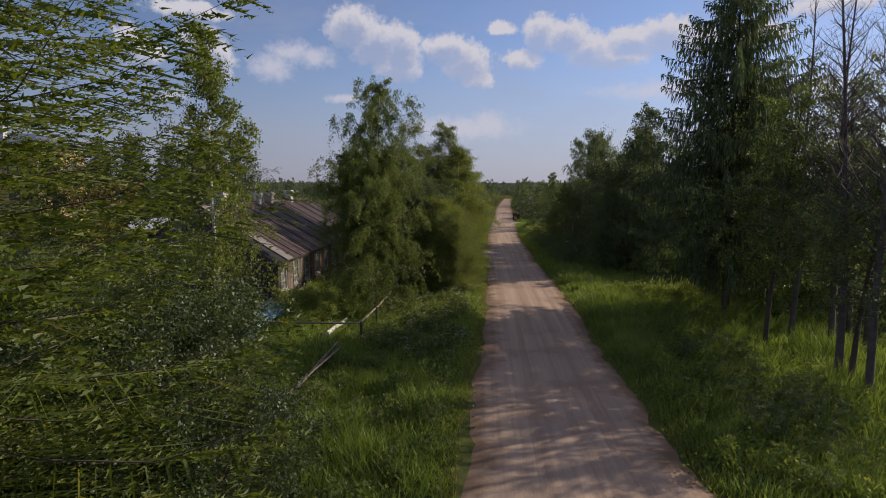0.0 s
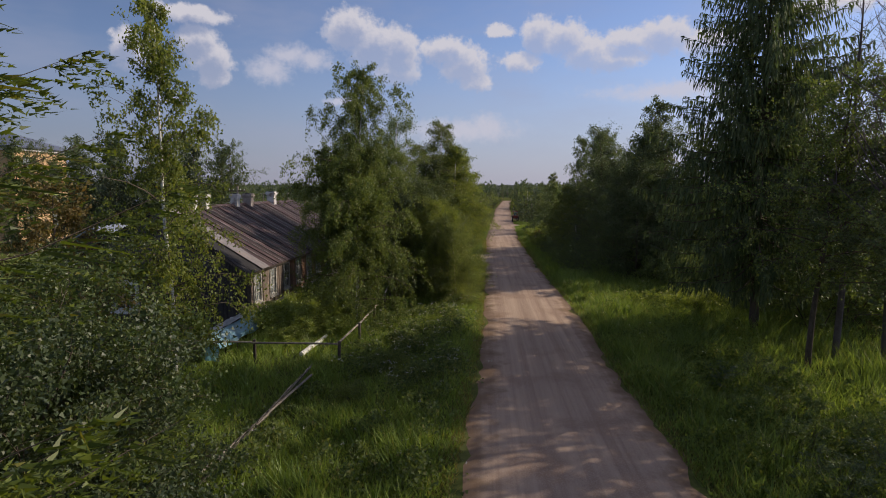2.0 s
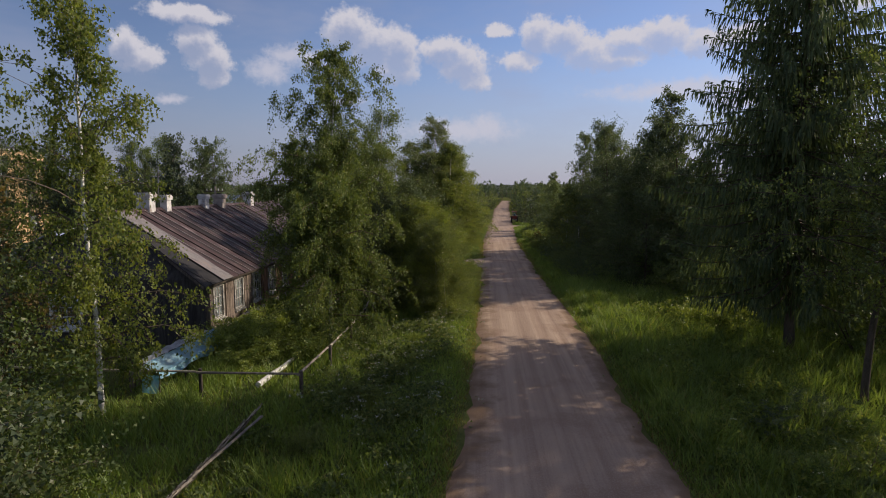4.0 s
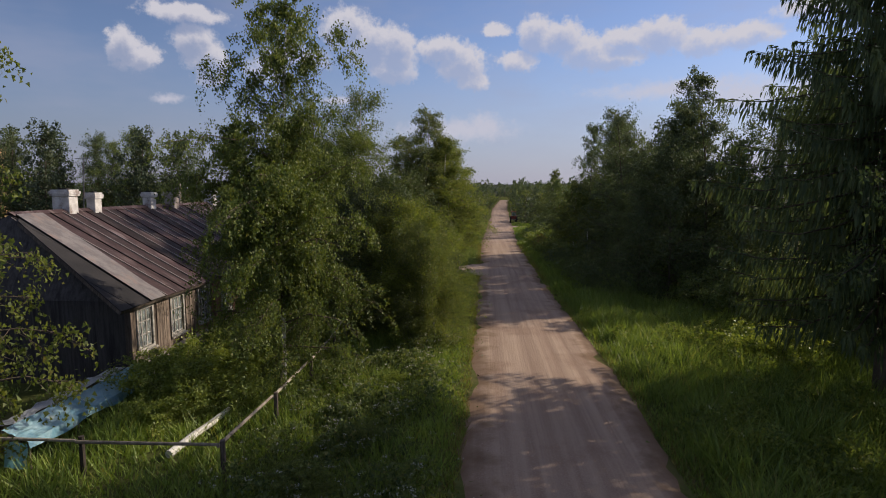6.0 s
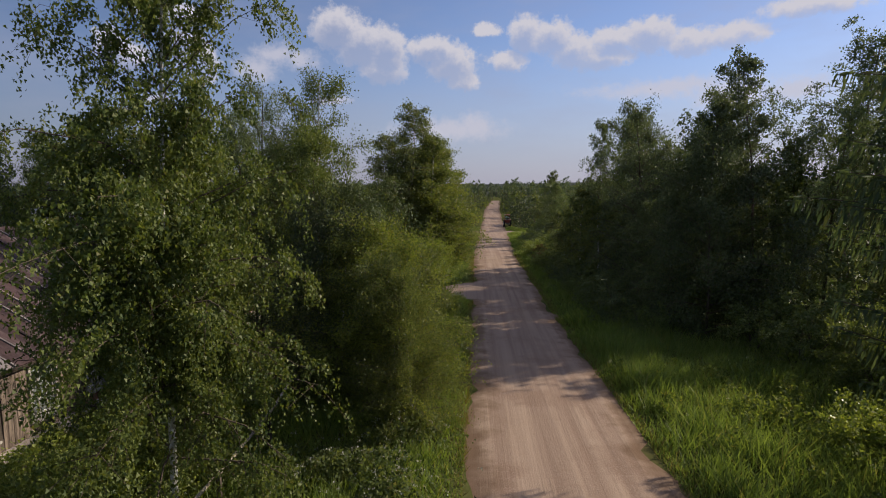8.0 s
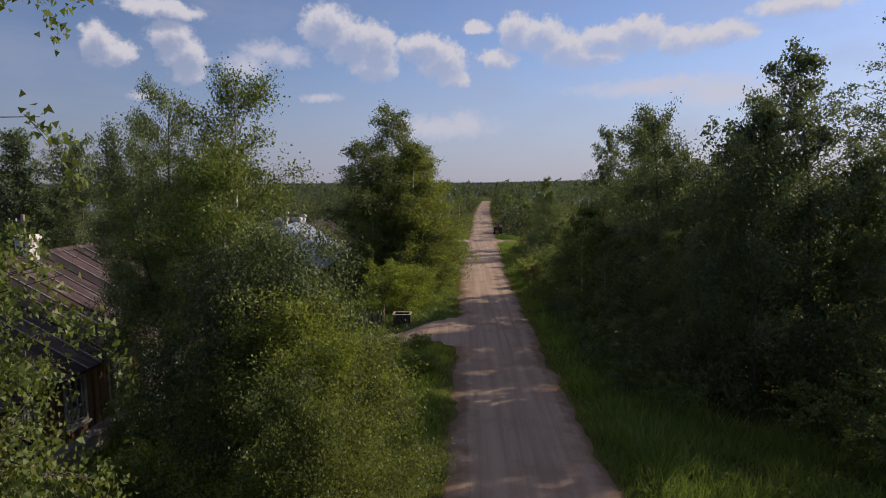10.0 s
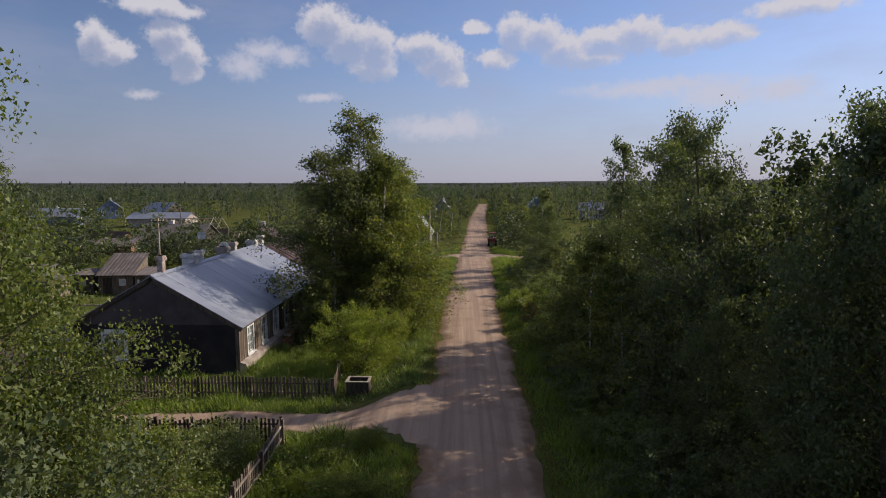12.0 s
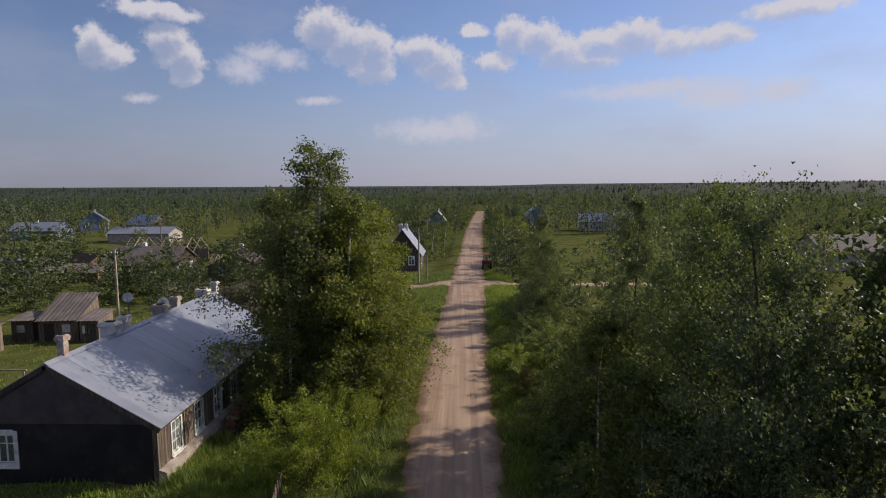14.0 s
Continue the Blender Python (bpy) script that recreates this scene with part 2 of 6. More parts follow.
BLUE_ROOF = material("blue_grey_roof_sheet", (0.085, 0.10, 0.15), (0.15, 0.17, 0.23), 0.8, 0.5, 0.2, 0.1)
TARP = material("blue_plastic_sheet", (0.20, 0.44, 0.58), (0.48, 0.68, 0.76), 1.6, 0.38, bump=0.6, fine=7.0, spec=0.5, stain=(0.70, 0.71, 0.70), stain_scale=0.9)
STEEL = material("dull_steel", (0.09, 0.09, 0.095), (0.20, 0.20, 0.21), 2.0, 0.5, 0.7, 0.15, stain=(0.12, 0.06, 0.035), stain_scale=1.5)
RUBBER = material("tyre_rubber", (0.012, 0.012, 0.012), (0.032, 0.03, 0.028), 5.0, 0.9)
RED_METAL = material("faded_red_enamel", (0.16, 0.028, 0.02), (0.25, 0.06, 0.042), 1.5, 0.5, 0.0, 0.1, stain=(0.12, 0.075, 0.05))
BLACK = material("soot_black", (0.012, 0.011, 0.011), (0.03, 0.028, 0.027), 3.0, 0.9)
BLUE_WALL = material("blue_painted_boards", (0.085, 0.12, 0.20), (0.15, 0.20, 0.30), 1.5, 0.8)
# Horizon forest, its green turned bluish to paint in the distant haze.
FAR_WOODS = leaf_material("hazy_horizon_spruce", (0.020, 0.030, 0.030), (0.045, 0.058, 0.052), (0.05, 0.055, 0.04), 0.35, 0.9)
PALE_FELT = material("weathered_felt", (0.045, 0.042, 0.046), (0.085, 0.078, 0.082), 1.1, 0.9, bump=0.3, stain=(0.04, 0.036, 0.038), stain_scale=0.5)
# Woods green tinted bluer, with the haze put into the leaf colour.
WOODS = leaf_material("hazy_woods_green", (0.050, 0.078, 0.050), (0.108, 0.138, 0.074), (0.08, 0.08, 0.03), 0.45, 0.8)
BIRCH_LEAF = leaf_material("birch_leaf", (0.066, 0.098, 0.031), (0.196, 0.226, 0.068), (0.17, 0.14, 0.04), 0.56, 0.48)
# Alder green; on two birch variants it stands in for shade on their leaves.
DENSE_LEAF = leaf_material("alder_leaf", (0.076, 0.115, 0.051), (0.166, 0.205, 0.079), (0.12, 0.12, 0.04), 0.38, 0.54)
NEAR_LEAF = leaf_material("glossy_alder_leaf", (0.037, 0.062, 0.023), (0.090, 0.117, 0.042), (0.10, 0.10, 0.03), 0.4, 0.46)
# Alder leaf darkened for far and inner trees, shade put into the colour.
FAR_LEAF = leaf_material("shaded_leaf", (0.046, 0.072, 0.034), (0.104, 0.132, 0.054), (0.10, 0.10, 0.03), 0.30, 0.6)
GREY_LEAF = leaf_material("grey_birch_leaf", (0.052, 0.083, 0.032), (0.143, 0.174, 0.061), (0.14, 0.13, 0.05), 0.43, 0.52)
WILLOW_LEAF = leaf_material("willow_leaf", (0.096, 0.138, 0.030), (0.222, 0.267, 0.056), (0.15, 0.14, 0.04))
GOLD_LEAF = leaf_material("rust_tinged_leaf", (0.106, 0.101, 0.027), (0.241, 0.177, 0.049), (0.20, 0.10, 0.03))
SPRUCE_LEAF = leaf_material("spruce_needles", (0.050, 0.080, 0.048), (0.120, 0.156, 0.080), (0.05, 0.05, 0.02), 0.3, 0.75)
LARCH_LEAF = leaf_material("larch_needles", (0.044, 0.068, 0.016), (0.108, 0.136, 0.026), (0.14, 0.12, 0.03))
GRASS_LEAF = leaf_material("grass_blades", (0.100, 0.156, 0.040), (0.227, 0.301, 0.077), (0.30, 0.26, 0.10), 0.45)
DRY_GRASS = leaf_material("dry_edge_grass", (0.12, 0.105, 0.035), (0.23, 0.20, 0.075), (0.34, 0.26, 0.13), 0.35)
OLD_PAINT = material("flaking_grey_paint", (0.20, 0.19, 0.175), (0.45, 0.43, 0.40), 5.0, 0.8, bump=0.3, stain=(0.12, 0.10, 0.085), stain_scale=3.0)
WEED_LEAF = leaf_material("weed_leaf", (0.072, 0.112, 0.032), (0.200, 0.245, 0.062), (0.26, 0.24, 0.07), 0.5, 0.7)
GARDEN_LEAF = leaf_material("garden_leaf", (0.098, 0.143, 0.043), (0.247, 0.286, 0.082), (0.20, 0.20, 0.06), rough=0.4)
FLOWER = leaf_material("white_umbel", (0.30, 0.32, 0.22), (0.52, 0.52, 0.40), (0.45, 0.42, 0.30), 0.3)

# ---------------------------------------------------------------- mesh helpers


def part(name, bm, mat, parent=None, label=""):
    """Links a bmesh as one mesh object under a thing or a part."""
    me = bpy.data.meshes.new(name)
    bm.to_mesh(me)
    bm.free()
    me.materials.append(mat)
    ob = new(name, me)
    if parent:
        ob.parent = parent
    return tagged(ob, label)


def thing(name, x, y, z, label, category, group="", rz=0.0):
    ob = new(name)
    ob.empty_display_size = 0.3
    ob.matrix_basis = pose(x, y, z, 0, 0, rz)
    return tagged(ob, label, category, group)


def box(bm, x0, x1, y0, y1, z0, z1, m=None):
    vs = [bm.verts.new((x, y, z)) for z in (z0, z1) for x, y in ((x0, y0), (x1, y0), (x1, y1), (x0, y1))]
    for f in ((3, 2, 1, 0), (4, 5, 6, 7), (0, 1, 5, 4), (1, 2, 6, 5), (2, 3, 7, 6), (3, 0, 4, 7)):
        bm.faces.new([vs[i] for i in f])
    if m is not None:
        bmesh.ops.transform(bm, matrix=m, verts=vs)
    return vs


def bbox(x0, x1, y0, y1, z0, z1, bevel=0.0):
    bm = bmesh.new()
    box(bm, x0, x1, y0, y1, z0, z1)
    if bevel:
        bmesh.ops.bevel(bm, geom=bm.edges[:], offset=bevel, segments=1, affect="EDGES")
    return bm


def prism(outline, a, b, axis="y"):
    """A solid from an outline of (u, z) points, from a to b along the axis."""
    bm = bmesh.new()
    rows = [[bm.verts.new((u, d, z) if axis == "y" else (d, u, z)) for u, z in outline] for d in (a, b)]
    n = len(outline)
    bm.faces.new(rows[0])
    bm.faces.new(rows[1][::-1])
    for i in range(n):
        bm.faces.new((rows[0][i], rows[1][i], rows[1][(i + 1) % n], rows[0][(i + 1) % n]))
    bmesh.ops.recalc_face_normals(bm, faces=bm.faces[:])
    return bm


def rod(bm, p, q, r0, r1=None, sides=8):
    """A tapered round bar from p to q."""
    p, q = Vector(p), Vector(q)
    m = Matrix.Translation((p + q) / 2) @ (q - p).to_track_quat("Z", "Y").to_matrix().to_4x4()
    bmesh.ops.create_cone(bm, cap_ends=True, segments=sides, radius1=r0, radius2=r0 if r1 is None else r1, depth=(q - p).length, matrix=m)
    return bm


def mesh_from(name, verts, faces_flat, size, mats, smooth=False):
    """A mesh of faces that all have the same number of corners, quickly."""
    me = bpy.data.meshes.new(name)
    n = len(faces_flat) // size
    me.vertices.add(len(verts))
    me.vertices.foreach_set("co", np.asarray(verts, dtype=np.float32).ravel())
    me.loops.add(n * size)
    me.loops.foreach_set("vertex_index", np.asarray(faces_flat, dtype=np.int32).ravel())
    me.polygons.add(n)
    me.polygons.foreach_set("loop_start", np.arange(0, n * size, size, dtype=np.int32))
    me.polygons.foreach_set("loop_total", np.full(n, size, dtype=np.int32))
    if smooth:
        me.polygons.foreach_set("use_smooth", np.ones(n, dtype=bool))
    for m in mats:
        me.materials.append(m)
    me.update(calc_edges=True)
    me.validate()
    return me


UNIT = bpy.data.meshes.new("board")
_bm = bmesh.new()
box(_bm, -0.5, 0.5, -0.5, 0.5, -0.5, 0.5)
_bm.to_mesh(UNIT)
_bm.free()
BOARDS = {}


def board(name, mat, parent, at, size, turn=(0, 0, 0)):
    """One plank, picket, sheet or batten: an object of its own on a shared mesh."""
    if mat.name not in BOARDS:
        BOARDS[mat.name] = UNIT.copy()
        BOARDS[mat.name].materials.append(mat)
    ob = new(name, BOARDS[mat.name])
    ob.parent = parent
    ob.matrix_basis = pose(*at, *turn) @ Matrix.Diagonal((*size, 1))
    return ob


# ---------------------------------------------------------------- ground
def road_mid(y):
    return np.interp(y, [-100, 75, 210, 340, 400], [0, 0, 4.5, 11.0, 14.0])


def road_z(y):
    return np.interp(y, [-200, 40, 150, 300, 6000], [0, 0, -1.3, -1.6, -1.6])


def step(a, b, v):
    t = np.clip((v - a) / (b - a), 0, 1)
    return t * t * (3 - 2 * t)


def gz(x, y):
    """The height of the meadow at a place; the road lies on a low bank."""
    x, y = np.asarray(x, dtype=float), np.asarray(y, dtype=float)
    d = x - road_mid(y)
    drop = np.where(d < 0, -0.5 * step(2.6, 6.5, -d), -0.3 * step(2.4, 7.0, d))
    lumps = 0.07 * np.sin(0.9 * x + 1.3 * np.sin(0.31 * y)) * np.sin(0.7 * y + 0.8) + 0.04 * np.sin(2.1 * x + 0.4) * np.sin(1.7 * y)
    lumps = lumps * step(2.8, 4.0, np.abs(d)) * (1 - step(60, 120, np.abs(y)) * 0.5)
    bed = -0.07 * (1 - step(2.6, 3.1, np.abs(d)))
    side = -0.05 * (1 - step(1.0, 1.5, np.abs(y - 53.7))) * (d < -2)
    far = 2.0 * step(400, 2500, np.hypot(x, y))
    return road_z(y) + drop + lumps + bed + side + far


def spread(lo, hi, near_lo, near_hi, pitch, growth=1.25):
    mid = list(np.arange(near_lo, near_hi + 1e-6, pitch))
    s, v = pitch, mid[-1]
    while v < hi:
        s *= growth
        v += s
        mid.append(min(v, hi))
    s, v = pitch, mid[0]
    while v > lo:
        s *= growth
        v -= s
        mid.insert(0, max(v, lo))
    return np.array(mid)


def grid_mesh(name, xs, ys, zfun, mats, smooth=True):
    gx, gy = np.meshgrid(xs, ys)
    v = np.stack([gx.ravel(), gy.ravel(), zfun(gx.ravel(), gy.ravel())], 1)
    nx, ny = len(xs), len(ys)
    i = (np.arange(ny - 1)[:, None] * nx + np.arange(nx - 1)[None, :]).ravel()
    f = np.stack([i, i + 1, i + nx + 1, i + nx], 1)
    return mesh_from(name, v, f.ravel(), 4, mats, smooth)


ground = new("ground", grid_mesh("ground", spread(-4500, 4500, -24, 22, 0.3), spread(-1500, 4800, -6, 76, 0.6), gz, [SOIL]))
tagged(ground, "rough green meadow soil of verges, gardens and fields", "ground", kind="structure")


def strip(name, mid, half, ts, lift, label, category, across=10, turned=False):
    """A dirt track along ts: mid(t) is its middle, half(t) its two half widths."""
    us = np.linspace(-1, 1, across + 1)
    rng = np.random.RandomState(3)
    v, e = [], []
    for t in ts:
        c, (hl, hr) = mid(t), half(t)
        jl, jr = 0.14 * math.sin(0.83 * t) + 0.12 * math.sin(1.9 * t) + 0.09 * math.sin(4.7 * t + 1) + rng.uniform(-0.12, 0.12), 0.14 * math.sin(0.71 * t + 1) + 0.11 * math.sin(2.3 * t + 2) + rng.uniform(-0.13, 0.13)
        for u in us:
            w = c + (u * (hl + jl) if u < 0 else u * (hr + jr))
            x, y = (t, w) if turned else (w, t)
            rut = -0.018 * math.exp(-((abs(u) - 0.45) / 0.13) ** 2) + 0.012 * math.exp(-(u / 0.2) ** 2)
            # no loose rim where the side track joins
            mouth = math.exp(-((t - 53.8) / 2.6) ** 4) if u < 0 and not turned else 0.0
            z = float(road_z(y)) + lift + rut - (0.085 * abs(u) ** 8) * (1 - mouth)
            if turned:
                z = float(gz(x, y)) + lift + (0.05 if x < -3 else 0.03) - 0.05 * abs(u) ** 6
                if lift < 0.02:
                    # the mouth of the track runs out on the road
                    on = float(step(-4.0, -2.4, np.array(x)))
                    z = (1 - on) * z + on * (float(road_z(y)) + 0.006 - 0.06 * abs(u) ** 4 - 0.06 * float(step(-2.3, -1.6, np.array(x))))
                    u = u * (0.8 - 0.6 * on)
            v.append((x, y, z))
            e.append(abs(u) * (1 - mouth))
    n = across + 1
    i = (np.arange(len(ts) - 1)[:, None] * n + np.arange(across)[None, :]).ravel()
    f = np.stack([i, i + 1, i + n + 1, i + n], 1)
    if turned:
        f = f[:, ::-1]
    me = mesh_from(name, np.array(v), f.ravel(), 4, [DIRT], True)
    me.attributes.new("edge", "FLOAT", "POINT").data.foreach_set("value", np.array(e, dtype=np.float32))
    return tagged(new(name, me), label, category, kind="structure")


def half_left(y):
    return np.interp(y, [0, 14, 25, 60, 120, 210], [3.15, 3.1, 2.55, 2.2, 2.3, 2.7])


def half_right(y):
    return np.interp(y, [0, 10, 20, 30, 45, 120, 210], [2.5, 2.35, 2.1, 2.3, 1.95, 2.3, 2.7])


def main_half(y):
    return float(half_left(y)), float(half_right(y))


strip("road", lambda y: float(road_mid(y)), main_half, np.concatenate([np.arange(-30, 80, 0.5), np.arange(80, 345, 2.0)]), 0.0,
      "straight packed dirt road with pale wheel tracks and reddish edges", "road")


def side_half(x):
    flare = float(step(-6.5, -2.0, np.array(x)))
    return 0.8 + 2.2 * flare ** 2, 1.0 + 2.4 * flare ** 2


strip("side_road", lambda x: 53.75 + 0.02 * (x + 7), side_half, np.arange(-60, -1.5, 0.4), 0.012, "narrow pale dirt track between picket fences", "road", 8, True)
strip("crossing_track", lambda x: 109.5 + 0.03 * x, lambda x: (1.3 + 1.6 * math.exp(-(abs(x - 1.2) - 1.5) ** 2 / 6), 1.3 + 1.6 * math.exp(-(abs(x - 1.2) - 1.5) ** 2 / 6)),
      np.arange(-40, 36, 0.8), 0.03, "pale dirt track crossing the road by the gardens", "road", 6, True)

# ---------------------------------------------------------------- plants


def tubes(lines, sides):
    """Round tapered stems along polylines of (points, radii)."""
    vs, fs, base = [], [], 0
    ang = np.arange(sides) * 2 * np.pi / sides
    for pts, rad in lines:
        pts, rad = np.asarray(pts, float), np.asarray(rad, float)
        d = np.gradient(pts, axis=0)
        d /= np.linalg.norm(d, axis=1)[:, None] + 1e-9
        up = np.where(np.abs(d[:, 2:3]) > 0.9, np.array([[1.0, 0, 0]]), np.array([[0, 0, 1.0]]))
        a = np.cross(d, up)
        a /= np.linalg.norm(a, axis=1)[:, None] + 1e-9
        b = np.cross(d, a)
        ring = pts[:, None, :] + rad[:, None, None] * (np.cos(ang)[None, :, None] * a[:, None, :] + np.sin(ang)[None, :, None] * b[:, None, :])
        vs.append(ring.reshape(-1, 3))
        n = len(pts)
        i = np.arange(n - 1)[:, None] * sides
        k = np.arange(sides)[None, :]
        k2 = (k + 1) % sides
        fs.append(np.stack([base + i + k, base + i + k2, base + i + sides + k2, base + i + sides + k], -1).reshape(-1, 4))
        base += n * sides
    return np.concatenate(vs), np.concatenate(fs)


def leaves(rng, at, length, width, axis=None, tidy=0.0, corners=4):
    """A leaf of three or four corners at each place: random, or along the axis given."""
    n = len(at)
    u = rng.normal(size=(n, 3))
    if axis is not None:
        u = axis + u * (1 - tidy)
    u /= np.linalg.norm(u, axis=1)[:, None] + 1e-9
    w = np.cross(u, rng.normal(size=(n, 3)))
    w /= np.linalg.norm(w, axis=1)[:, None] + 1e-9
    s = rng.uniform(0.65, 1.3, n)[:, None]
    u, w = u * s * length / 2, w * s * width / 2
    if corners == 3:
        v = np.stack([at + u, at + w - 0.6 * u, at - w - 0.6 * u], 1).reshape(-1, 3)
    else:
        v = np.stack([at - u, at + w - 0.15 * u, at + u, at - w - 0.15 * u], 1).reshape(-1, 3)
    return v, np.arange(n * corners).reshape(n, corners)


def curve_line(rng, p, way, length, n, droop, wob):
    pts = [np.array(p, float)]
    d = np.array(way, float)
    d /= np.linalg.norm(d)
    for i in range(n):
        d = d + np.array([0, 0, -droop]) / n + rng.normal(0, wob, 3)
        d /= np.linalg.norm(d)
        pts.append(pts[-1] + d * length / n)
    return np.array(pts)


def broadleaf(seed, height, radius, base, limbs, twigs, per_twig, leaf, droop=0.5, rise=0.9, shape=0.6, trunk_r=0.011, stems=1, spray=0.17, sparse=0.0, lean=0.02, fine_twigs=True, inner=0.25, forks=()):
    """Stem, limbs and hanging twigs of a broad-leaved tree, and its leaves in bunches along the twigs.
    forks: further leaders, each by the height where it leaves the stem, its bearing, its length and its reach, as shares of the stem's."""
    rng = np.random.RandomState(seed)
    lines, thin, spots = [], [], []

    def leader(stem, rad, first, reach, count):
        for k in range(count):
            t = first + (0.985 - first) * ((k + rng.uniform(0, 0.8)) / count) ** 1.1
            f = t * 14
            i = min(int(f), 13)
            p = stem[i] + (stem[i + 1] - stem[i]) * (f - i)
            q = (t - first) / (1 - first)
            wide = reach * (min(1.0, 0.66 + 1.7 * q) * max(0.0, 1 - q) ** shape + 0.10) * rng.uniform(0.58, 1.25)
            a = k * 2.399 + rng.uniform(-0.6, 0.6)
            way = (math.cos(a), math.sin(a), rise * (0.30 + 1.25 * q) * rng.uniform(0.7, 1.3))
            limb = curve_line(rng, p, way, wide * (1.0 + 0.35 * q), 6, droop * 0.75, 0.09)
            lr = max(0.006, rad[i] * 0.42)
            lines.append((limb, lr * np.linspace(1, 0.2, 7)))
            if rng.uniform() < sparse:
                continue
            out = limb[-1] - limb[0]
            out = out / (np.linalg.norm(out) + 1e-9)
            for j in range(max(3, int(twigs * (0.45 + 0.85 * wide / reach)))):
                g = rng.uniform(inner, 1.0) ** (0.8 if inner > 0.1 else 1.2) * 6
                ii = min(int(g), 5)
                pp = limb[ii] + (limb[ii + 1] - limb[ii]) * (g - ii)
                way = out * 0.7 + rng.normal(0, 0.6, 3) + np.array([0, 0, 0.25])
                tl = wide * rng.uniform(0.18, 0.42) + 0.14
                tw = curve_line(rng, pp, way, tl, 4, droop * 1.9, 0.1)
                if fine_twigs:
                    thin.append((tw[[0, 3]], max(0.004, lr * 0.3) * np.array([1, 0.4])))
                m = max(3, int(per_twig * rng.uniform(0.4, 1.5)))
                c = rng.uniform(0.1, 1.05, m) * 4
                ci = np.minimum(c.astype(int), 3)
                spots.append(tw[ci] + (tw[ci + 1] - tw[ci]) * (c - ci)[:, None] + rng.normal(0, spray * 0.62, (m, 3)) * np.array([1, 1, 0.9]))

    for s in range(stems):
        tilt = np.array([rng.normal(0, lean), rng.normal(0, lean), 1.0]) if stems == 1 else np.array([0.45 * math.cos(s * 2.4), 0.45 * math.sin(s * 2.4), 1.0])
        h = height * (1.0 if s == 0 else rng.uniform(0.7, 0.95))
        foot = np.array([0, 0, -0.15]) + (0 if stems == 1 else 1) * np.array([0.12 * math.cos(s * 2.4), 0.12 * math.sin(s * 2.4), 0])
        stem = curve_line(rng, foot, tilt, h, 14, -0.05 if stems == 1 else -0.35, 0.025)
        r0 = max(0.02, h * trunk_r)
        rad = r0 * np.linspace(1, 0.12, 15) ** 0.9
        lines.append((stem, rad))
        leader(stem, rad, base, radius, max(4, limbs // stems))
        for t, a, ln, reach in forks:
            i = int(t * 14)
            side = curve_line(rng, stem[i], (0.62 * math.cos(radians(a)), 0.62 * math.sin(radians(a)), 1.0), h * ln, 14, -0.55, 0.03)
            r2 = rad[i] * 0.7 * np.linspace(1, 0.12, 15)
            lines.append((side, r2))
            leader(side, r2, 0.16, radius * reach, max(5, int(limbs * ln)))
    at = np.concatenate(spots)
    at = at[at[:, 2] > 0.05]
    # the whole plant is brought to the height asked for
    k = height / at[:, 2].max()
    at = at * np.array([1, 1, k])
    lines = [(p * np.array([1, 1, k]), q) for p, q in lines]
    thin = [(p * np.array([1, 1, k]), q) for p, q in thin]
    down = np.tile(np.array([0, 0, -0.9 * droop]), (len(at), 1))
    keep = [0, 2, 4, 6] if fine_twigs else [0, 3, 6]
    return [tubes(lines[:1], 8 if fine_twigs else 5), tubes([(p[keep], q[keep]) if len(p) == 7 else (p, q) for p, q in lines[1:]], 3)] + ([tubes(thin, 3)] if thin else []), leaves(rng, at, leaf * 1.15, leaf * 0.82, down, 0.15, 3)


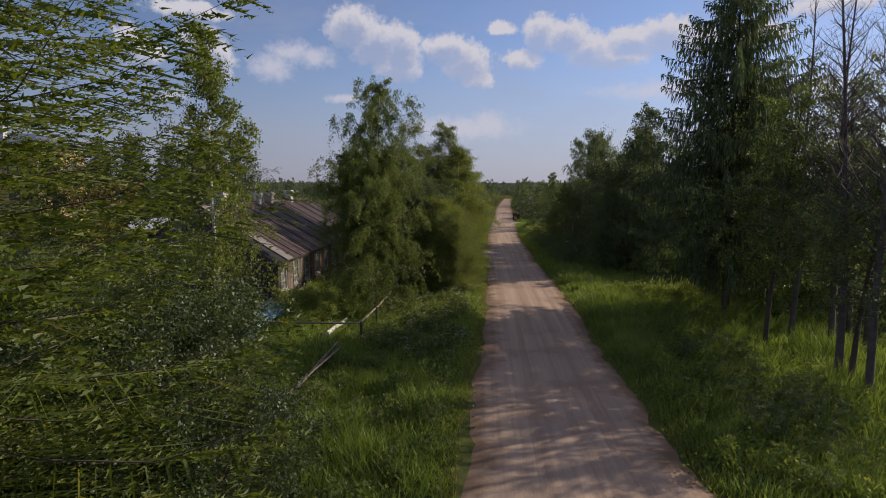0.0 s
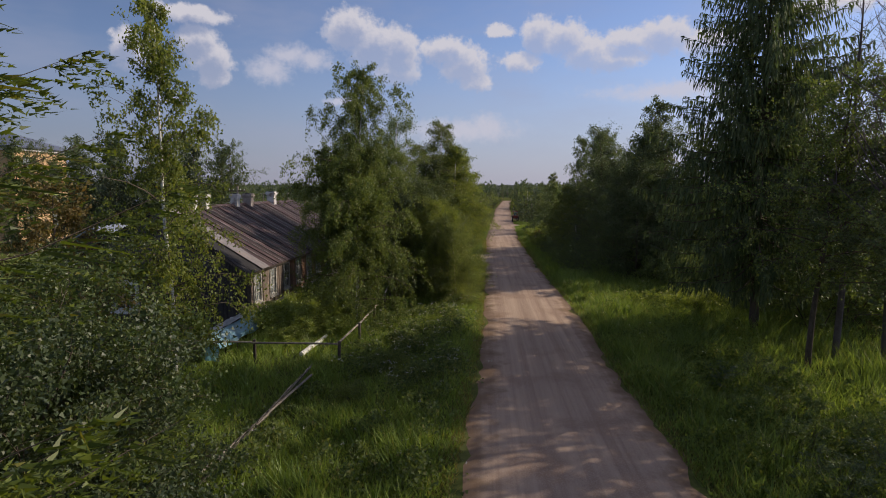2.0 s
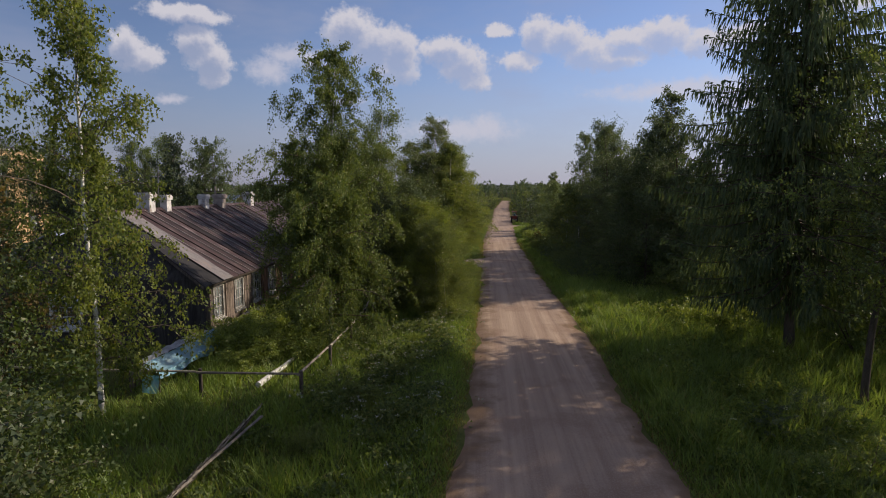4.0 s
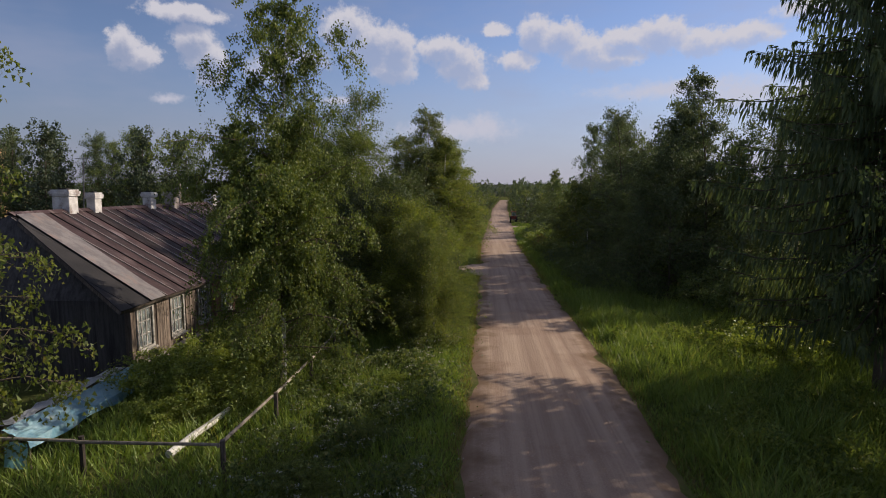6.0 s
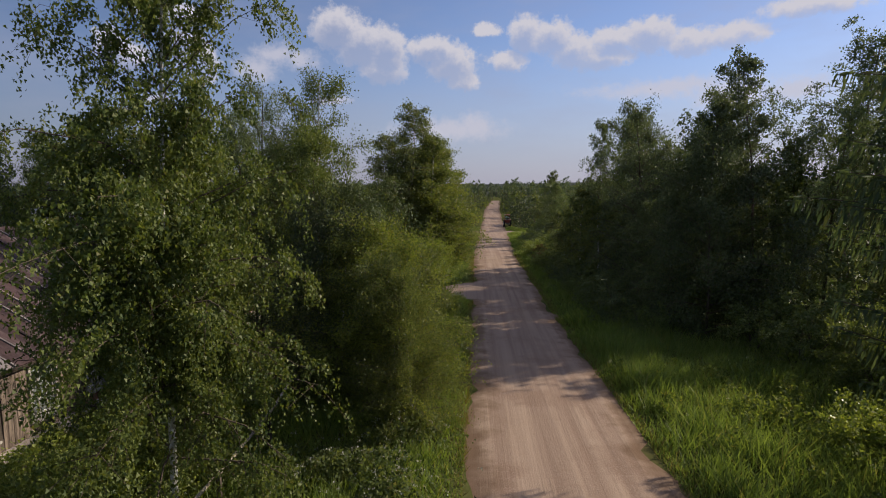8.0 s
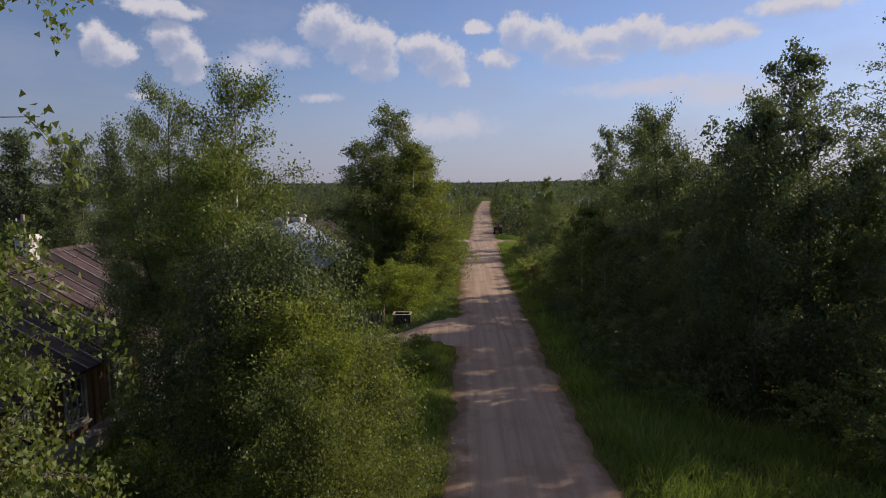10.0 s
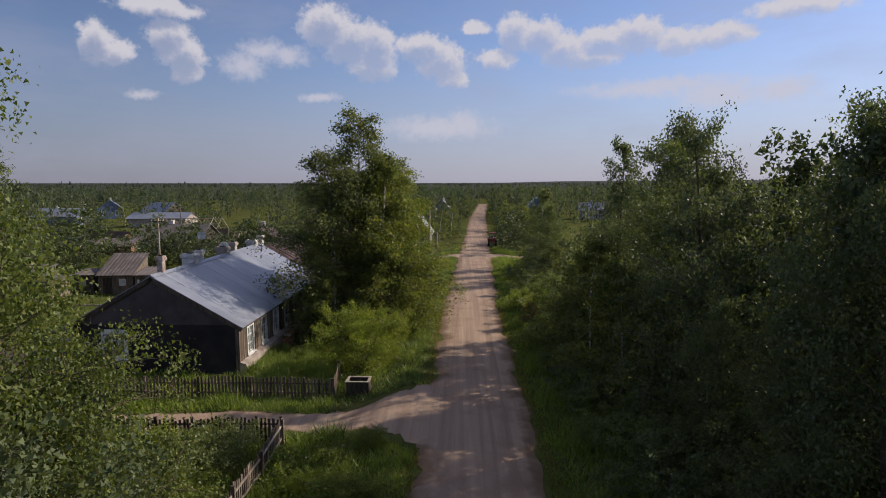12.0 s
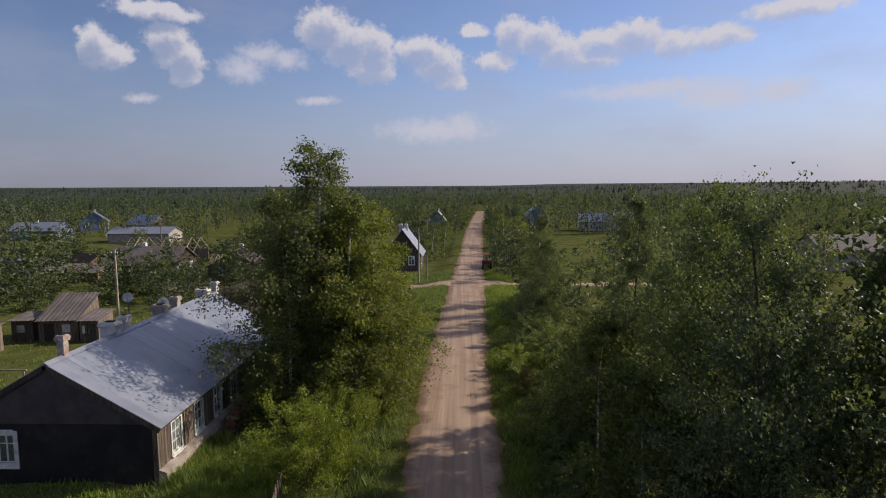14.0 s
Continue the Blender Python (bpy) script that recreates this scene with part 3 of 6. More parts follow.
def conifer(seed, height, radius, base, whorls, per, droop, tip_up, shape=0.85, waist=1.0, spruce=True, pitch=0.11, needle=(0.36, 0.055)):
    """A conifer: whorls of branches; a spruce hangs combs of twigs from them, a larch spreads flat feathers of needle tufts."""
    rng = np.random.RandomState(seed)
    stem = curve_line(rng, (0, 0, -0.15), (0, 0, 1), height, 14, 0, 0.01)
    rad = height * 0.012 * np.linspace(1, 0.06, 15)
    lines, spots, ways, size = [(stem, rad)], [], [], []
    for k in range(whorls):
        t = base + (0.985 - base) * (k / whorls) ** 0.95
        f = t * 14
        i = min(int(f), 13)
        p = stem[i] + (stem[i + 1] - stem[i]) * (f - i)
        q = (t - base) / (1 - base)
        for j in range(per):
            wide = radius * ((1 - q) ** shape * min(1.0, waist + 1.3 * q) + 0.05) * rng.uniform(0.55, 1.18)
            a = (k * 0.7 + j * 2 * np.pi / per) + rng.uniform(-0.4, 0.4)
            n = 7
            r = np.linspace(0, 1, n + 1)
            fall = droop * rng.uniform(0.75, 1.25)
            sag = -fall * wide * r ** 1.2 + tip_up * wide * r ** 3 + 0.35 * q * wide * r
            limb = np.stack([p[0] + math.cos(a) * wide * r, p[1] + math.sin(a) * wide * r, p[2] + rng.uniform(-0.15, 0.15) + sag], 1) + rng.normal(0, 0.02, (n + 1, 3))
            lr = max(0.006, rad[i] * (0.35 if waist < 1 else 0.17))
            lines.append((limb, lr * np.linspace(1, 0.15, n + 1)))
            side = np.array([-math.sin(a), math.cos(a), 0])
            out = np.array([math.cos(a), math.sin(a), 0])
            m = max(5, int(wide / pitch))
            for sgn in (-1, 1):
                c = np.clip(np.linspace(0.12, 1.0, m) + rng.normal(0, 0.01, m), 0.08, 1.0)
                ci = np.minimum((c * n).astype(int), n - 1)
                at = limb[ci] + (limb[ci + 1] - limb[ci]) * (c * n - ci)[:, None]
                if spruce:
                    # side shoots that soon turn down and hang
                    ln = (0.16 + 0.50 * np.sin(np.pi * np.clip(c, 0, 0.96)) ** 0.6 * min(1.0, wide / 2.2)) * rng.uniform(0.6, 1.35, m)
                    off = sgn * rng.uniform(0.03, 0.30, m) * np.minimum(1.0, 1.25 - c) * min(1.0, wide / 1.5)
                    for step_ in (0.28, 0.72):
                        spots.append(at + side * off[:, None] * (0.6 + 0.6 * step_) + out * 0.05 + np.array([0, 0, -1.0]) * (ln * step_)[:, None] + rng.normal(0, 0.012, (m, 3)))
                        ways.append(out * 0.25 + side * (sgn * 0.35 * (1 - step_)) + np.tile(np.array([0, 0, -1.0]), (m, 1)))
                        size.append(ln * 0.70)
                    # short needles along the top of the limb
                    spots.append(at + side * off[:, None] * 0.4 + rng.normal(0, 0.03, (m, 3)))
                    ways.append(np.tile(out * 1.0 + side * sgn * 0.5, (m, 1)))
                    size.append(np.full(m, 0.20))
                else:
                    ln = (0.20 + 0.40 * wide * 0.6 * np.sin(np.pi * (0.12 + 0.86 * c)) ** 0.8) * rng.uniform(0.6, 1.2, m)
                    way = out * 0.75 + side * sgn * 0.75
                    across = side * 0.75 - out * sgn * 0.75
                    # the bare twig of each feather, then needle tufts to both sides of it
                    spots.append(at + way * (ln * 0.5)[:, None] + np.array([0, 0, -0.05]) * ln[:, None])
                    ways.append(np.tile(way + np.array([0, 0, -0.15]), (m, 1)))
                    size.append(ln * 1.05)
                    for u in (np.arange(11) + 0.7) / 11:
                        for e in (-1, 1):
                            spots.append(at + way * (ln * u)[:, None] + across * (e * 0.038) + np.array([0, 0, -0.20]) * (ln * u ** 2)[:, None] + rng.normal(0, 0.014, (m, 3)))
                            ways.append(np.tile(way * 0.65 + across * (0.75 * e) + np.array([0, 0, 0.2]), (m, 1)) + rng.normal(0, 0.25, (m, 3)))
                            size.append(np.full(m, needle[0]))
    at, way, size = np.concatenate(spots), np.concatenate(ways), np.concatenate(size)
    way /= np.linalg.norm(way, axis=1)[:, None]
    w = np.cross(way, rng.normal(size=way.shape))
    w /= np.linalg.norm(w, axis=1)[:, None] + 1e-9
    size = size * rng.uniform(0.75, 1.25, len(size))
    u, w = way * (size / 2)[:, None], w * (needle[1] / 2 * rng.uniform(0.7, 1.3, len(size)))[:, None]
    if spruce:
        v, f = np.stack([at - u, at + w - 0.3 * u, at + u, at - w - 0.3 * u], 1).reshape(-1, 3), np.arange(len(at) * 4).reshape(-1, 4)
    else:
        v, f = np.stack([at + u, at + w - 0.8 * u, at - w - 0.8 * u], 1).reshape(-1, 3), np.arange(len(at) * 3).reshape(-1, 3)
    return [tubes(lines[:1], 10), tubes([(p[[0, 3, 5, 7]], q[[0, 3, 5, 7]]) if len(p) == 8 else (p, q) for p, q in lines[1:]], 3)], (v, f)


def bare(seed, height, radius, limbs):
    """A dead tree: stem and a brush of steep bare twigs."""
    rng = np.random.RandomState(seed)
    stem = curve_line(rng, (0, 0, -0.15), (0.02, 0.02, 1), height, 14, 0, 0.02)
    rad = height * 0.0085 * np.linspace(1, 0.1, 15)
    lines = [(stem, rad)]
    for k in range(limbs):
        f = 14 * (0.3 + 0.68 * k / limbs)
        i = min(int(f), 13)
        p = stem[i] + (stem[i + 1] - stem[i]) * (f - i)
        a = k * 2.4 + rng.uniform(-0.5, 0.5)
        wide = radius * rng.uniform(0.5, 1.1) * (1.15 - k / limbs)
        limb = curve_line(rng, p, (math.cos(a), math.sin(a), 0.9), wide * 1.5, 6, -0.5, 0.1)
        lines.append((limb, rad[i] * 0.45 * np.linspace(1, 0.15, 7)))
        for j in range(7):
            g = rng.uniform(0.3, 1) * 6
            ii = min(int(g), 5)
            tw = curve_line(rng, limb[ii], rng.normal(0, 0.6, 3) + np.array([0, 0, 0.6]), wide * rng.uniform(0.3, 0.7), 3, -0.2, 0.15)
            lines.append((tw, max(0.005, rad[i] * 0.13) * np.linspace(1, 0.4, 4)))
    return [tubes(lines[:1], 8), tubes(lines[1:], 3)], None


def plant_kind(wood, crown, bark, limb_bark, leaf_mat, name):
    """The trunk with its limbs as one mesh, the crown as another."""
    verts, quads, tint, base = [], [], [], 0
    for k, (v, f) in enumerate(wood):
        verts.append(v)
        quads.append(f + base)
        tint += [min(k, 1)] * len(f)
        base += len(v)
    trunk = mesh_from(name + "_trunk", np.concatenate(verts), np.concatenate(quads).ravel(), 4, [bark, limb_bark], True)
    trunk.polygons.foreach_set("material_index", np.array(tint, dtype=np.int32))
    return [trunk] + ([mesh_from(name + "_crown", crown[0], crown[1].ravel(), crown[1].shape[1], [leaf_mat])] if crown is not None else [])


def plant(kind, name, x, y, label, category, scale=1.0, turn=0.0, group="", tilt=(0, 0), tall=1.0, sink=0.0):
    """Sets one plant on the meadow: trunk, limbs and crown under one foot point."""
    top = new(name)
    top.empty_display_size = 0.4
    top.matrix_basis = pose(x, y, float(gz(x, y)) - sink, tilt[0], tilt[1], turn) @ Matrix.Diagonal((scale, scale, scale * tall, 1))
    for me, piece in zip(kind, ("trunk", "crown")):
        new(piece, me).parent = top
    return tagged(top, label, category, group)

K = {}
K["birch"] = [plant_kind(*broadleaf(s, 12, 3.3, 0.06, 56, 12, 42, 0.125, 0.9, 1.0, 0.85, spray=0.28), BIRCH_BARK, DARK_BARK, BIRCH_LEAF, "birch") for s in (11, 12, 13)]
# Seed 17 is the shadowed birch, its shade painted as a darker leaf colour.
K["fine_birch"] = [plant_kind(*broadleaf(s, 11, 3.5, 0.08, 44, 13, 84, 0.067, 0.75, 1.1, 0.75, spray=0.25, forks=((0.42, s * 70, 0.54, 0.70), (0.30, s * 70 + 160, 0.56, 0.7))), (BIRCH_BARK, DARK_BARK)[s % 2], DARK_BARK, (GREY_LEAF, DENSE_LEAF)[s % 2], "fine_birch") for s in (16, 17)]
K["fine_young"] = [plant_kind(*broadleaf(s, 6, 2.2, 0.02, 54, 10, 84, 0.055, 0.6, 1.1, 0.55, 0.009, spray=0.24, inner=0.1), BIRCH_BARK, DARK_BARK, BIRCH_LEAF, "fine_young_birch") for s in (34, 35)]
# The young birch's shape again, dimmed by leaves with shade in their colour.
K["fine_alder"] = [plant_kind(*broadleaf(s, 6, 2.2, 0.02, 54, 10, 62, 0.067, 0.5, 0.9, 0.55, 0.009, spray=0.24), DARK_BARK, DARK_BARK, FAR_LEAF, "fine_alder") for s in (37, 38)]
K["clump"] = [plant_kind(*broadleaf(s, 13, 4.7, 0.06, 96, 16, 32, 0.105, 1.2, 0.8, 1.25, 0.009, spray=0.30, lean=0.0), BIRCH_BARK, DARK_BARK, BIRCH_LEAF, "clump_birch") for s in (20, 19)]
K["near_alder"] = [plant_kind(*broadleaf(s, 4.5, 2.3, 0.02, 64, 10, 42, 0.072, 0.5, 0.8, 0.45, 0.010, 3, spray=0.20), DARK_BARK, DARK_BARK, NEAR_LEAF, "near_alder") for s in (67, 68)]
K["tall"] = [plant_kind(*broadleaf(14, 12, 3.9, 0.14, 58, 15, 84, 0.078, 1.0, 1.15, 0.6, 0.008, spray=0.14, inner=0.10, forks=((0.34, 185, 0.44, 0.70), (0.30, 100, 0.46, 0.62), (0.22, 275, 0.40, 0.6))), BIRCH_BARK, DARK_BARK, GREY_LEAF, "tall_birch")]
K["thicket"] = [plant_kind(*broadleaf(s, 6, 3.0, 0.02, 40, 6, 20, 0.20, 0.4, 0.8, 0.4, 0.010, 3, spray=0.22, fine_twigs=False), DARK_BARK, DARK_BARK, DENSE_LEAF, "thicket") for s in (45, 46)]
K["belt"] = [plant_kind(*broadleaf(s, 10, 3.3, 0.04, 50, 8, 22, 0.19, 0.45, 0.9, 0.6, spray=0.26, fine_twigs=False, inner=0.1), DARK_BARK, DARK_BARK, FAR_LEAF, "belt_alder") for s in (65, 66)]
# Seed 22 grows on the shaded right; darker leaves carry that shade.
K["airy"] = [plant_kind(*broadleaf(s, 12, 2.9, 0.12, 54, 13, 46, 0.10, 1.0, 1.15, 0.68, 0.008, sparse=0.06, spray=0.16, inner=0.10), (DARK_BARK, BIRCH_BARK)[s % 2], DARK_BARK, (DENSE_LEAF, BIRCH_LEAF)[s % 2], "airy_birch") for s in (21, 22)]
K["young"] = [plant_kind(*broadleaf(s, 7, 2.5, 0.02, 42, 9, 30, 0.135, 0.6, 1.1, 0.65, 0.009), BIRCH_BARK, DARK_BARK, BIRCH_LEAF, "young_birch") for s in (31, 32, 33)]
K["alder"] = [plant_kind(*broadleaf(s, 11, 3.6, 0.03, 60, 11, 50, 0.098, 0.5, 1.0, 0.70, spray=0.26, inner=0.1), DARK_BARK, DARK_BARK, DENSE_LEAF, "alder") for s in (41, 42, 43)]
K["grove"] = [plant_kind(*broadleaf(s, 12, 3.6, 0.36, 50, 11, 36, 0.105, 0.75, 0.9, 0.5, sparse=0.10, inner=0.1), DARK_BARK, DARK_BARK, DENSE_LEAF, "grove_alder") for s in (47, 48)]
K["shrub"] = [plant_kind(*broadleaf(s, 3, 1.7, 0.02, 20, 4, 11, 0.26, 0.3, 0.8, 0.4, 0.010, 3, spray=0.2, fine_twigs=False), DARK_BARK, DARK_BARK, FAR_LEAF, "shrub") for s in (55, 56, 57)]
K["willow"] = [plant_kind(*broadleaf(s, 4, 2.2, 0.03, 66, 10, 34, 0.085, 0.3, 0.9, 0.35, 0.010, 6), DARK_BARK, DARK_BARK, WILLOW_LEAF, "willow_bush") for s in (51, 52)]
K["dark_bush"] = [plant_kind(*broadleaf(s, 2.0, 1.4, 0.02, 40, 6, 34, 0.095, 0.3, 0.7, 0.3, 0.010, 5, fine_twigs=False), DARK_BARK, DARK_BARK, GARDEN_LEAF, "currant_bush") for s in (61, 62)]
K["gold"] = [plant_kind(*broadleaf(71, 6, 2.0, 0.05, 40, 7, 34, 0.115, 0.4, 0.9, 0.5), DARK_BARK, DARK_BARK, GOLD_LEAF, "rowan")]
K["spruce"] = [plant_kind(*conifer(81, 16.5, 5.3, 0.17, 37, 8, 0.42, 0.26, 0.62, 0.60, needle=(0.36, 0.062)), DARK_BARK, DARK_BARK, SPRUCE_LEAF, "spruce")]
K["larch"] = [plant_kind(*conifer(91, 15, 4.6, 0.03, 35, 8, 0.20, 0.26, 0.45, 1.0, False, 0.22, (0.105, 0.034)), DARK_BARK, DARK_BARK, LARCH_LEAF, "larch")]
K["dead"] = [plant_kind(*bare(s, 15, 2.2, 62), TWIG_BARK, TWIG_BARK, None, "dead_birch") for s in (95, 96)]
K["far"] = [plant_kind(*broadleaf(s, 10, 2.9, 0.08, 24, 5, 13, 0.32, 0.5, 1.0, 0.6, spray=0.32, fine_twigs=False), BIRCH_BARK, DARK_BARK, BIRCH_LEAF, "far_birch") for s in (101, 102)]
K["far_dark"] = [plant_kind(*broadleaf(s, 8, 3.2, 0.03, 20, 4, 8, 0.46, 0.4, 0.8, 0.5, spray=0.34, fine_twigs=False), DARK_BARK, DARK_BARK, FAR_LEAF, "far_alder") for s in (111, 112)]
K["far_fir"] = [plant_kind(*conifer(121, 12, 2.0, 0.03, 13, 5, 0.35, 0.1, pitch=0.8, needle=(0.5, 0.30)), DARK_BARK, DARK_BARK, SPRUCE_LEAF, "far_spruce")]

SIZE = {"near_alder": 4.5, "clump": 12.22, "fine_alder": 5.64, "belt": 10.0, "fine_birch": 10.34, "fine_young": 5.64, "grove": 12.0, "shrub": 3.0, "birch": 11.28, "tall": 12.0, "thicket": 6.0, "airy": 11.28, "young": 6.58, "alder": 10.8, "willow": 4.0, "dark_bush": 2.0, "gold": 6.0, "spruce": 16.5, "larch": 15.0, "dead": 15.0, "far": 10.0, "far_dark": 8.0, "far_fir": 12.0}
SAYS = {"near_alder": ("alder_bush", "dark glossy alder bush of several stems by the larch", "bush"),
        "clump": ("birch_tree", "full crowned birch in the clump by the shining roof", "tree"),
        "fine_alder": ("alder_bush", "fine-leaved grey alder bush under the birches", "bush"),
        "belt": ("alder_tree", "dark olive alder deep inside the roadside belt", "tree"),
        "fine_birch": ("birch_tree", "birch with two-toned trunk and full drooping crown", "tree"),
        "fine_young": ("birch_tree", "young birch leafy to the ground beside the road", "tree"),
        "grove": ("alder_tree", "dark alder with bare lower trunk above the grass", "tree"),
        "shrub": ("garden_shrub", "round green shrub in the village gardens", "bush"),
        "tall": ("birch_tree", "tall birch with bare white lower trunk by the garden", "tree"),
        "thicket": ("alder_bush", "dense dark alder bush in the thicket", "bush"),
        "birch": ("birch_tree", "tall birch with pale trunk and drooping green crown", "tree"),
        "airy": ("birch_tree", "slender birch with thin airy crown and white trunk", "tree"),
        "young": ("birch_tree", "young bushy birch with leaves down to the grass", "tree"),
        "alder": ("alder_tree", "dense dark green alder beside the dirt road", "tree"),
        "willow": ("willow_bush", "bright green willow bush of many stems", "bush"),
        "dark_bush": ("garden_bush", "low dark green leafy garden bush", "bush"),
        "gold": ("rowan_tree", "small rowan with rust-tinged yellowish leaves", "tree"),
        "spruce": ("spruce_tree", "tall dark spruce with hanging needle sprays", "tree"),
        "larch": ("larch_tree", "broad yellow-green larch with feathery level branches", "tree"),
        "dead": ("dead_tree", "leafless dead tree with fine upright twigs", "tree"),
        "far": ("birch_tree", "distant birch standing among the village gardens", "tree"),
        "far_dark": ("alder_tree", "distant round dark green alder in the thicket", "tree"),
        "far_fir": ("spruce_tree", "distant pointed spruce at the wood's edge", "tree")}


def grow(kind, which, x, y, height, turn=0.0, wide=1.0, group="", tilt=(0, 0)):
    name, label, category = SAYS[kind]
    k = height / SIZE[kind]
    top = plant(K[kind][which % len(K[kind])], name, x, y, label, category, k * wide, turn, group, tilt, 1.0 / wide)
    return top


# the verge left of the road: larch and bushes first, birches by the old house, the birch clump after the side road
LEFT = [("larch", 0, -9.6, 5.9, 15.8, 20, 1.04), ("near_alder", 0, -8.1, 9.4, 3.5, 0, 1.0), ("near_alder", 1, -9.6, 12.0, 4.7, 200, 1.0), ("near_alder", 0, -10.8, 10.5, 5.0, 40, 1.0), ("near_alder", 1, -9.6, 8.8, 4.2, 90, 1.0), ("near_alder", 0, -8.9, 10.9, 4.4, 300, 1.0), ("near_alder", 0, -10.9, 13.2, 4.6, 140, 1.1),
        ("near_alder", 1, -13.0, 13.5, 5.2, 10, 1.0), ("near_alder", 0, -15.6, 17.0, 5.6, 70, 1.0), ("gold", 0, -18.9, 23.8, 7.0, 0, 1.0), ("alder", 0, -21.0, 21.0, 6.0, 130, 1.0),
        ("airy", 0, -13.1, 21.7, 12.4, 200, 0.82), ("tall", 0, -8.25, 28.6, 12.2, 0, 0.82),
        ("fine_birch", 0, -8.4, 40.0, 10.9, 80, 0.92), ("fine_birch", 1, -10.9, 40.8, 10.9, 140, 0.66), ("fine_birch", 1, -11.8, 42.6, 10.0, 250, 0.62), ("fine_young", 1, -3.8, 32.4, 4.3, 20, 0.75), ("fine_young", 0, -6.6, 36.0, 5.2, 160, 1.0), ("fine_young", 0, -3.8, 35.4, 4.6, 60, 0.8), ("fine_alder", 1, -5.6, 37.1, 7.0, 210, 0.8), ("fine_young", 0, -4.0, 33.8, 4.4, 310, 0.85), ("fine_young", 2, -5.2, 35.2, 5.8, 100, 1.05),
        ("fine_alder", 0, -7.0, 37.2, 6.6, 200, 0.78), ("fine_alder", 1, -6.6, 37.8, 6.0, 300, 0.95), ("fine_alder", 0, -8.6, 41.6, 6.0, 110, 1.0),
        ("fine_young", 1, -4.2, 32.8, 4.8, 30, 0.8), ("fine_young", 2, -4.3, 33.6, 5.2, 230, 0.95), ("fine_alder", 1, -5.1, 36.0, 4.6, 130, 1.0),
        ("fine_alder", 1, -9.4, 43.0, 4.4, 30, 1.0),
        ("clump", 0, -8.0, 68.6, 13.8, 40, 1.2), ("clump", 1, -6.1, 69.0, 11.0, 120, 1.25), ("birch", 0, -5.2, 71.0, 10.4, 150, 1.2), ("birch", 1, -9.6, 69.8, 11.4, 260, 1.15), ("birch", 2, -6.3, 67.6, 11.2, 300, 1.2), ("birch", 1, -7.6, 69.8, 10.2, 70, 1.3), ("birch", 0, -4.7, 68.0, 8.0, 210, 1.15), ("birch", 2, -8.6, 66.6, 8.6, 30, 1.0), ("young", 2, -5.2, 67.4, 6.0, 20, 1.0), ("young", 1, -5.0, 69.0, 5.2, 60, 1.0), ("young", 0, -5.2, 71.8, 6.4, 260, 1.0),
        ("young", 0, -5.9, 74.0, 7.6, 90, 1.0), ("young", 1, -5.8, 78.0, 7.0, 190, 1.0), ("young", 2, -5.6, 83.0, 4.8, 20, 1.0), ("young", 0, -5.3, 88.0, 3.6, 150, 1.0),
        ("willow", 1, -6.1, 60.2, 3.7, 10, 0.95), ("willow", 0, -5.2, 64.6, 2.9, 200, 0.95), ("willow", 1, -4.9, 60.9, 1.5, 80, 1.0), ("young", 1, -4.6, 93.0, 2.4, 100, 1.0)]
for kind, which, x, y, h, turn, wide in LEFT:
    grow(kind, which, x, y, h, turn, wide, "trees and bushes on the left verge" if kind != "larch" else "")

